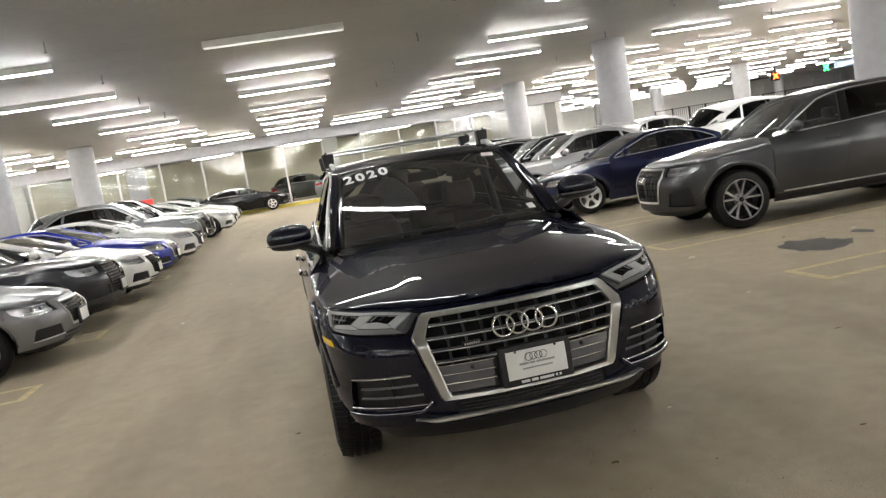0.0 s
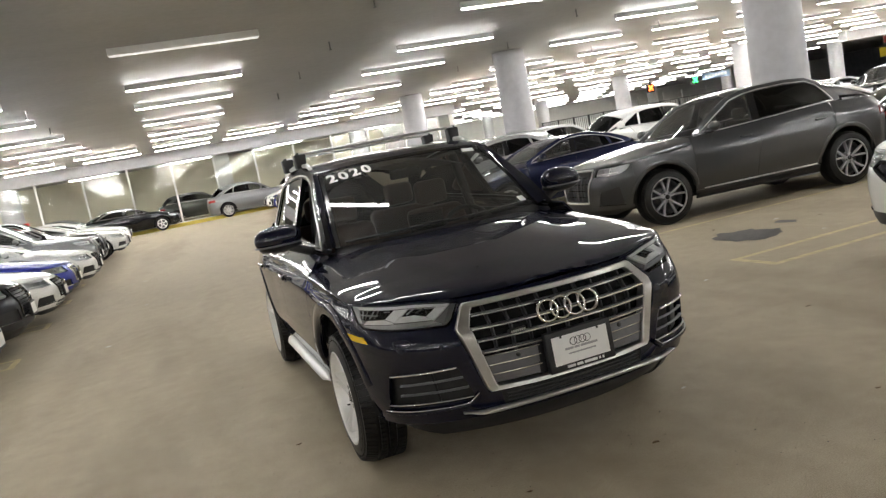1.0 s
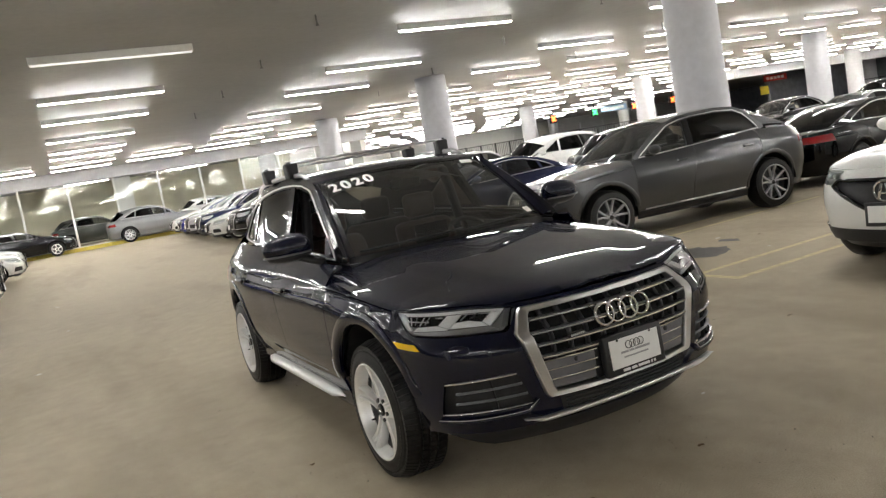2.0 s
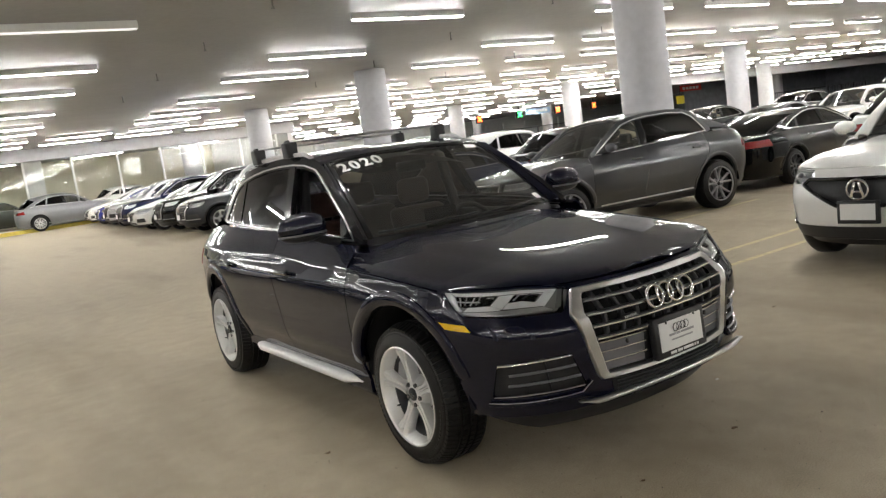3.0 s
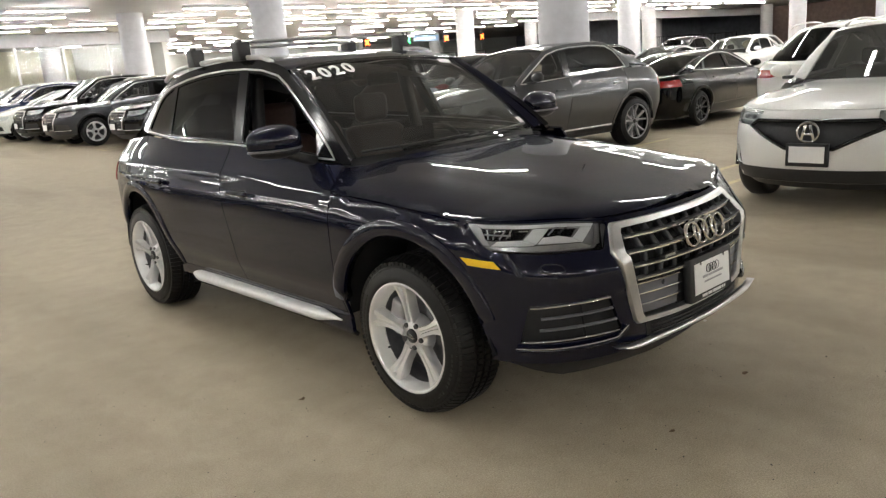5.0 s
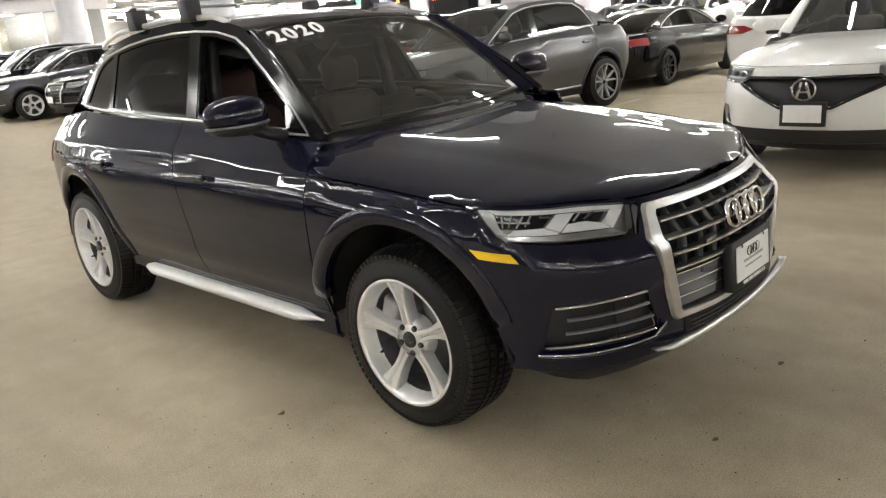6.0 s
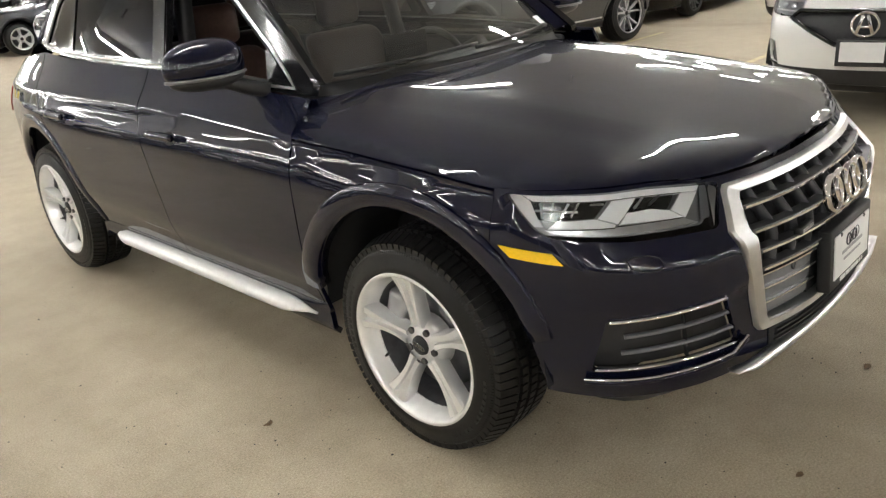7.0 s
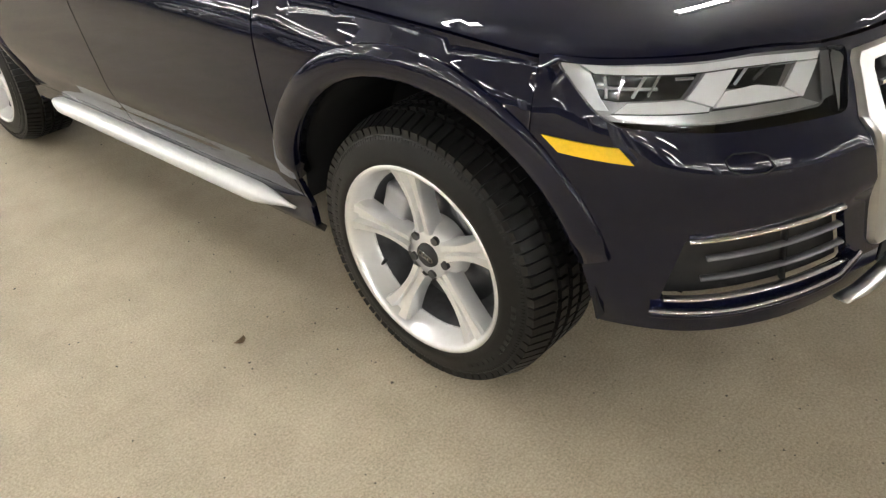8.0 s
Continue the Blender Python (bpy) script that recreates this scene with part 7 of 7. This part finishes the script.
    part("cabin_tub", box_bm(-half + 0.24, half - 0.24, 0.45, wb + 0.2, 0.4, 0.62), M_VOID, car, smooth=False)
    part("dashboard", box_bm(-half + 0.26, half - 0.26, 0.55, 0.95, 0.62, 1.04 + dzc, 0.06, 3), M_DASH, car)
    for x, y in ((-0.37, 1.42), (0.37, 1.42), (0.0, wb - 0.55)):
        b = box_bm(x - (0.25 if x else 0.55), x + (0.25 if x else 0.55), y - 0.07, y + 0.1, 0.6, 1.15 + dzc, 0.05, 2)
        for vv in b.verts:
            vv.co.y += (vv.co.z - 0.6) * 0.35
        part("seat_back", b, M_DASH, car)
        if x:
            part("headrest", box_bm(x - 0.12, x + 0.12, y + 0.18, y + 0.28, 1.16 + dzc, 1.32 + dzc, 0.04, 2), M_DASH, car)
    if card:
        plate(car, 0, ny(0, bot_z + 0.02) - 0.025, max(0.42, bot_z - 0.05) if badge == "caliper" else bot_z + 0.06)
    ww = WHEELS[wheels]
    k = spec["R"] / {"five": 0.335, "twin": 0.335, "ten": 0.36, "dark": 0.36, "big": 0.392, "rdx": 0.365}[wheels]
    tr = half - 0.15
    for sx, y in ((-1, 0), (-1, wb), (1, 0), (1, wb)):
        w = add_wheel("wheel", ww, car, sx * tr, y, spec["R"] - 0.004, sx > 0)
        w.scale = (1, k, k)


def park(kind, colour, label, nose, y, heading, wheels="five", turn=0.0, **kw):
    """heading -1: nose towards -x, +1: nose towards +x; nose: x of the nose."""
    spec = SPECS[kind]
    car = build_car(spec, colour, label, h=0.09)
    dress(car, spec, colour, wheels, **kw)
    fo = spec["fo"]
    car.matrix_basis = pose(nose + fo if heading < 0 else nose - fo, y, float(rise(y)), 0, 0, (-90 if heading < 0 else 90) + turn)
    return car


SPECS["q"]["fog"] = [(0.86, -0.66, 0.66), (0.60, -0.82, 0.60), (0.56, -0.84, 0.42), (0.86, -0.60, 0.40)]
SPECS["q"]["sill_mat"] = M_BLACK
# right-hand row, noses towards the aisle
park("rdx", P_WHITE, "pearl white crossover with a dark grille and white dealer card", 3.70, 0.13, -1, "rdx", badge="caliper", bright=False, rails=True, slats=0)
park("q", P_GREY, "dark grey coupe-roofed sport utility with twin-spoke wheels", 3.99, 5.79, -1, "big", turn=-7.0, badge="rings", card=False, slats=4, bright=False, frame=M_SATIN)
qcar = [o for o in scene.objects if o.get("label", "").startswith("dark grey coupe")][0]
QS = SPECS["q"]["skin"]
for _m in (True, False):
    strip_on("lower_trim", [(float(QS.way(y)), 0.40) for y in np.linspace(0.6, 2.45, 20)], QS.body, M_SATIN, qcar, 0.02, 0.012, (0, 1.5, 0.75), proud=0.004, mirror=_m)
    for _x in np.linspace(0.08, 0.36, 4):
        _s = -1 if _m else 1
        _v, _f = sweep([(_s * _x, nose_y(_x, z, QS) + 0.006, z) for z in np.linspace(0.5, 0.86, 8)], np.array([0, -1.0, 0]), [(-0.006, -0.02), (-0.004, 0.01), (0.004, 0.01), (0.006, -0.02)])
        put("grille_bar", fix_normals(mesh_of("grille_bar", _v, _f, M_DARKBAR)), qcar)
park("sedan", P_NAVY, "navy blue saloon with silver wheels", 3.75, 10.35, -1, "five", badge="rings")
park("suv", P_SILVER, "silver sport utility parked nose out", 3.6, 13.2, -1, "five", badge="rings", rails=True)
park("suv", P_BLACK, "black sport utility parked nose out", 3.7, 15.9, -1, "ten", badge="rings")
park("suv", P_DARKGREY, "dark grey sport utility with chrome grille", 2.95, 18.4, -1, "five", badge="rings", rails=True)
park("tall", P_BLACK, "black sport utility with bright grille", 2.9, 20.8, -1, "ten", badge="rings")
park("sedan", P_WHITE, "white saloon parked nose out", 2.6, 23.1, -1, "twin", badge="rings")
park("suv", P_NAVY, "navy blue sport utility parked nose out", 2.7, 25.5, -1, "five", badge="rings", rails=True)
park("suv", P_SILVER, "silver sport utility parked nose out", 2.7, 27.9, -1, "ten", badge="rings")
park("sedan", P_BLUE, "bright blue saloon parked nose out", 2.8, 30.3, -1, "twin", badge="rings")
park("sedan", P_WHITE, "white saloon parked nose out", 2.8, 32.7, -1, "twin")
# left-hand row
park("sedan", P_MIDGREY, "grey saloon with a broad bright grille", -3.55, 5.3, 1, "twin", slats=8)
park("suv", P_DARKGREY, "dark grey crossover with a black mesh grille", -3.55, 7.6, 1, "dark", bright=False, slats=8)
park("sedan", P_WHITE, "white coupe with sharp front inlets", -3.4, 9.9, 1, "twin", bright=False)
park("sedan", P_BLUE, "bright blue saloon beside white saloons", -3.4, 12.3, 1, "dark", slats=3)
park("sedan", P_WHITE, "white saloon with a dark grille", -3.2, 14.9, 1, "dark", bright=False)
park("tall", P_MIDGREY, "grey sport utility with dark side windows", -3.35, 17.6, 1, "ten")
park("tall", P_BLACK, "black sport utility with bright wheels", -3.4, 20.4, 1, "ten")
park("sedan", P_WHITE, "white saloon parked nose out", -2.9, 23.2, 1, "twin")
park("sedan", P_WHITE, "white saloon parked nose out", -3.0, 27.6, 1, "five")
# along the glass
park("sedan", P_BLACK, "black saloon parked along the glass partition", -1.0, 36.2, 1, "five")
park("suv", P_MIDGREY, "grey sport utility parked along the glass partition", 5.0, 36.4, 1, "ten", rails=True)
# behind the glass
park("suv", P_GREEN, "grey-green sport utility behind the glass", 2.6, 41.6, 1, "ten", far=True, card=False)
park("sedan", P_SILVER, "silver saloon behind the glass", -4.5, 42.4, 1, "ten", far=True, card=False)
park("suv", P_WHITE, "white sport utility behind the glass", 9.5, 43.0, 1, "ten", far=True, card=False)
park("sedan", P_SILVER, "silver saloon behind the glass", -11.5, 42.0, 1, "ten", far=True, card=False)
park("suv", P_MIDGREY, "grey sport utility behind the glass", -19.0, 42.5, 1, "ten", far=True, card=False)
# second row, tails towards the first
park("sedan", P_BLACK, "gloss black saloon with red tail lamps", 14.35, 5.75, 1, "dark")
park("tall", P_WHITE, "white sport utility seen from its tail", 14.3, 2.55, 1, "ten", rails=True)
park("sedan", P_WHITE, "white saloon in the second row", 14.2, 8.7, 1, "five")
park("suv", P_BLACK, "black sport utility in the second row", 14.3, 11.6, 1, "five")
park("tall", P_WHITE, "white sport utility in the second row", 14.2, 14.5, 1, "ten")
park("suv", P_SILVER, "silver sport utility in the second row", 14.3, 20.3, 1, "five")
park("sedan", P_WHITE, "white saloon in the second row", 14.3, 23.2, 1, "five")
# third and fourth rows
for i, (kd, co, lb) in enumerate((("suv", P_SILVER, "silver sport utility in the third row"), ("tall", P_BLACK, "black sport utility in the third row"), ("sedan", P_WHITE, "white saloon in the third row"),
                                  ("tall", P_SILVER, "silver sport utility in the third row"), ("suv", P_WHITE, "white sport utility in the third row"), ("sedan", P_MIDGREY, "grey saloon in the third row"),
                                  ("suv", P_BLACK, "black sport utility in the third row"), ("sedan", P_SILVER, "silver saloon in the third row"))):
    park(kd, co, lb, 20.8, -1.5 + i * 2.95, -1, "ten", card=False, rails=kd == "tall", far=True)
for i, (kd, co, lb) in enumerate((("tall", P_WHITE, "white sport utility in the fourth row"), ("suv", P_SILVER, "silver sport utility in the fourth row"), ("sedan", P_BLACK, "black saloon in the fourth row"),
                                  ("tall", P_MIDGREY, "grey sport utility in the fourth row"), ("suv", P_WHITE, "white sport utility in the fourth row"), ("tall", P_BLACK, "black sport utility in the fourth row"))):
    park(kd, co, lb, 32.6, 0.5 + i * 3.1, 1, "ten", card=False, far=True)



# ---------------------------------------------------------------- floor marks and small things
def flat_strip(name, poly, z, mat, parent=None, label=""):
    me = mesh_of(name, [(x, y, z + float(rise(y))) for x, y in poly], [tuple(range(len(poly)))], mat, False)
    return put(name, me, parent, label)


def hairpin(x_tip, x_far, yc, gap=0.54, w=0.085):
    """A double bay line, closed at the aisle end."""
    top = bpy.data.objects.new("bay_line", None)
    scene.collection.objects.link(top)
    tagged(top, "worn yellow double parking bay line on the floor", "floor marking", "bay lines", "structure")
    s = 1 if x_far > x_tip else -1
    a, b = yc - gap / 2, yc + gap / 2
    for y in (a, b):
        n = 12
        for i in range(n):
            x0, x1 = x_tip + (x_far - x_tip) * i / n, x_tip + (x_far - x_tip) * (i + 0.985) / n
            flat_strip("stripe", [(x0, y - w / 2), (x1, y - w / 2 + 0.004), (x1, y + w / 2), (x0, y + w / 2 - 0.004)][:: s], 0.004, M_LINE, top)
    flat_strip("stripe_end", [(x_tip - s * w, a - w / 2), (x_tip, a - w / 2), (x_tip, b + w / 2), (x_tip - s * w, b + w / 2)][:: s], 0.004, M_LINE, top)


for k in range(-1, 10):
    hairpin(3.50, 8.7, 1.76 + 2.9 * k)
for k in range(0, 9):
    hairpin(-3.75, -8.7, 3.6 + 2.9 * k)

rng = random.Random(4)


def blotch(name, x, y, rx, ry, mat, label, n=28, z=0.005):
    pts = [(x + rx * math.cos(a) * (1 + rng.uniform(-0.22, 0.18)), y + ry * math.sin(a) * (1 + rng.uniform(-0.22, 0.18))) for a in np.linspace(0, 2 * math.pi, n, endpoint=False)]
    ob = flat_strip(name, pts, z, mat)
    tagged(ob, label, "floor patch", kind="structure")


blotch("floor_patch", 4.47, 2.95, 0.34, 0.42, M_STAIN, "dark rough patch in the concrete floor")
blotch("floor_patch", 5.2, 3.15, 0.10, 0.16, M_STAIN, "small dark patch in the concrete floor", 14)

# litter: scraps of paper, dry leaves and grit
M_SCRAP = plain("paper_scrap", (0.6, 0.58, 0.52), 0.7)
M_LEAF = plain("dry_leaf", (0.12, 0.075, 0.035), 0.8, 0, 0.3, 80.0)
M_GRIT = plain("dark_grit", (0.035, 0.03, 0.025), 0.8, 0, 0.3, 80.0)


def scrap(x, y, size, mat, label, cat):
    bm = bmesh.new()
    n = 7
    vs = [bm.verts.new((x + size * math.cos(a) * rng.uniform(0.5, 1.0), y + size * 0.6 * math.sin(a) * rng.uniform(0.5, 1.0), float(rise(y)) + 0.001 + rng.uniform(0, 0.25) * size)) for a in np.linspace(0, 2 * math.pi, n, endpoint=False)]
    c = bm.verts.new((x, y, float(rise(y)) + size * 0.3))
    for i in range(n):
        bm.faces.new((vs[i], vs[(i + 1) % n], c))
    ob = part(cat.replace(" ", "_"), bm, mat, None)
    tagged(ob, label, cat, "litter on the floor")


for x, y, sz in ((-2.6, 6.1, 0.05), (-2.2, 9.2, 0.04), (-2.3, 13.0, 0.05), (3.35, 3.6, 0.05), (3.9, 5.0, 0.035), (5.3, 3.4, 0.06), (4.9, 2.3, 0.035), (2.75, 1.6, 0.03), (0.9, -0.45, 0.02)):
    scrap(x, y, sz, M_SCRAP, "small pale scrap of paper on the floor", "paper scrap")
for x, y, sz in ((5.6, 3.0, 0.05), (4.6, 3.7, 0.04), (2.5, 0.2, 0.03), (-1.15, 0.55, 0.028), (0.35, -0.95, 0.028), (-0.36, -0.98, 0.022), (1.5, -1.2, 0.025)):
    scrap(x, y, sz, M_LEAF, "small dry leaf on the floor", "dry leaf")


def grit():
    """Loose specks of grit, thickest near the main car."""
    vs, fs = [], []
    for _ in range(900):
        x, y = rng.gauss(-0.8, 1.7), rng.gauss(-0.3, 1.6)
        s = rng.uniform(0.0015, 0.0045) * (1.6 if rng.random() < 0.1 else 1)
        b = len(vs)
        a = rng.uniform(0, 6.28)
        vs += [(x + s * math.cos(a + q), y + s * math.sin(a + q), 0.0006) for q in (0, 2.1, 4.2)] + [(x, y, s * 0.9)]
        fs += [(b, b + 1, b + 3), (b + 1, b + 2, b + 3), (b + 2, b, b + 3)]
    ob = put("floor_grit", mesh_of("floor_grit", vs, fs, M_GRIT))
    tagged(ob, "scattered dark grit on the concrete floor", "grit", kind="stuff")


grit()

# red fire box on the glass wall side
fb = bpy.data.objects.new("fire_box", None)
scene.collection.objects.link(fb)
tagged(fb, "red fire hose box fixed before the glass", "fire box")
part("box", box_bm(-8.35, -7.6, WALL_Y - 0.62, WALL_Y - 0.36, 1.0, 2.0, 0.02), M_RED, fb)
part("stand", box_bm(-8.05, -7.9, WALL_Y - 0.5, WALL_Y - 0.4, 0.2, 1.0), M_BLACKSTEEL, fb, smooth=False)
# ceiling pipework drops: small sprinkler heads
M_PIPE = plain("dull_metal_pipe", (0.25, 0.25, 0.25), 0.4, 0.6)
sp0 = None
for x in (-4.0, 2.2, 8.0, 13.0):
    for y in (5.0, 8.0, 11.5, 15.2, 19.0):
        if sp0 is None:
            sp0 = bpy.data.objects.new("sprinkler", None)
            scene.collection.objects.link(sp0)
            tagged(sp0, "small metal sprinkler head under the ceiling", "sprinkler", "sprinklers")
            part("stem", cyl_bm((0, 0, -0.14), (0, 0, 0), 0.014, seg=8), M_PIPE, sp0)
            part("head", cyl_bm((0, 0, -0.17), (0, 0, -0.135), 0.03, 0.018, seg=10), M_PIPE, sp0)
            sp0.location = (x, y, CEIL)
        else:
            copy_thing(sp0, pose(x, y, CEIL))
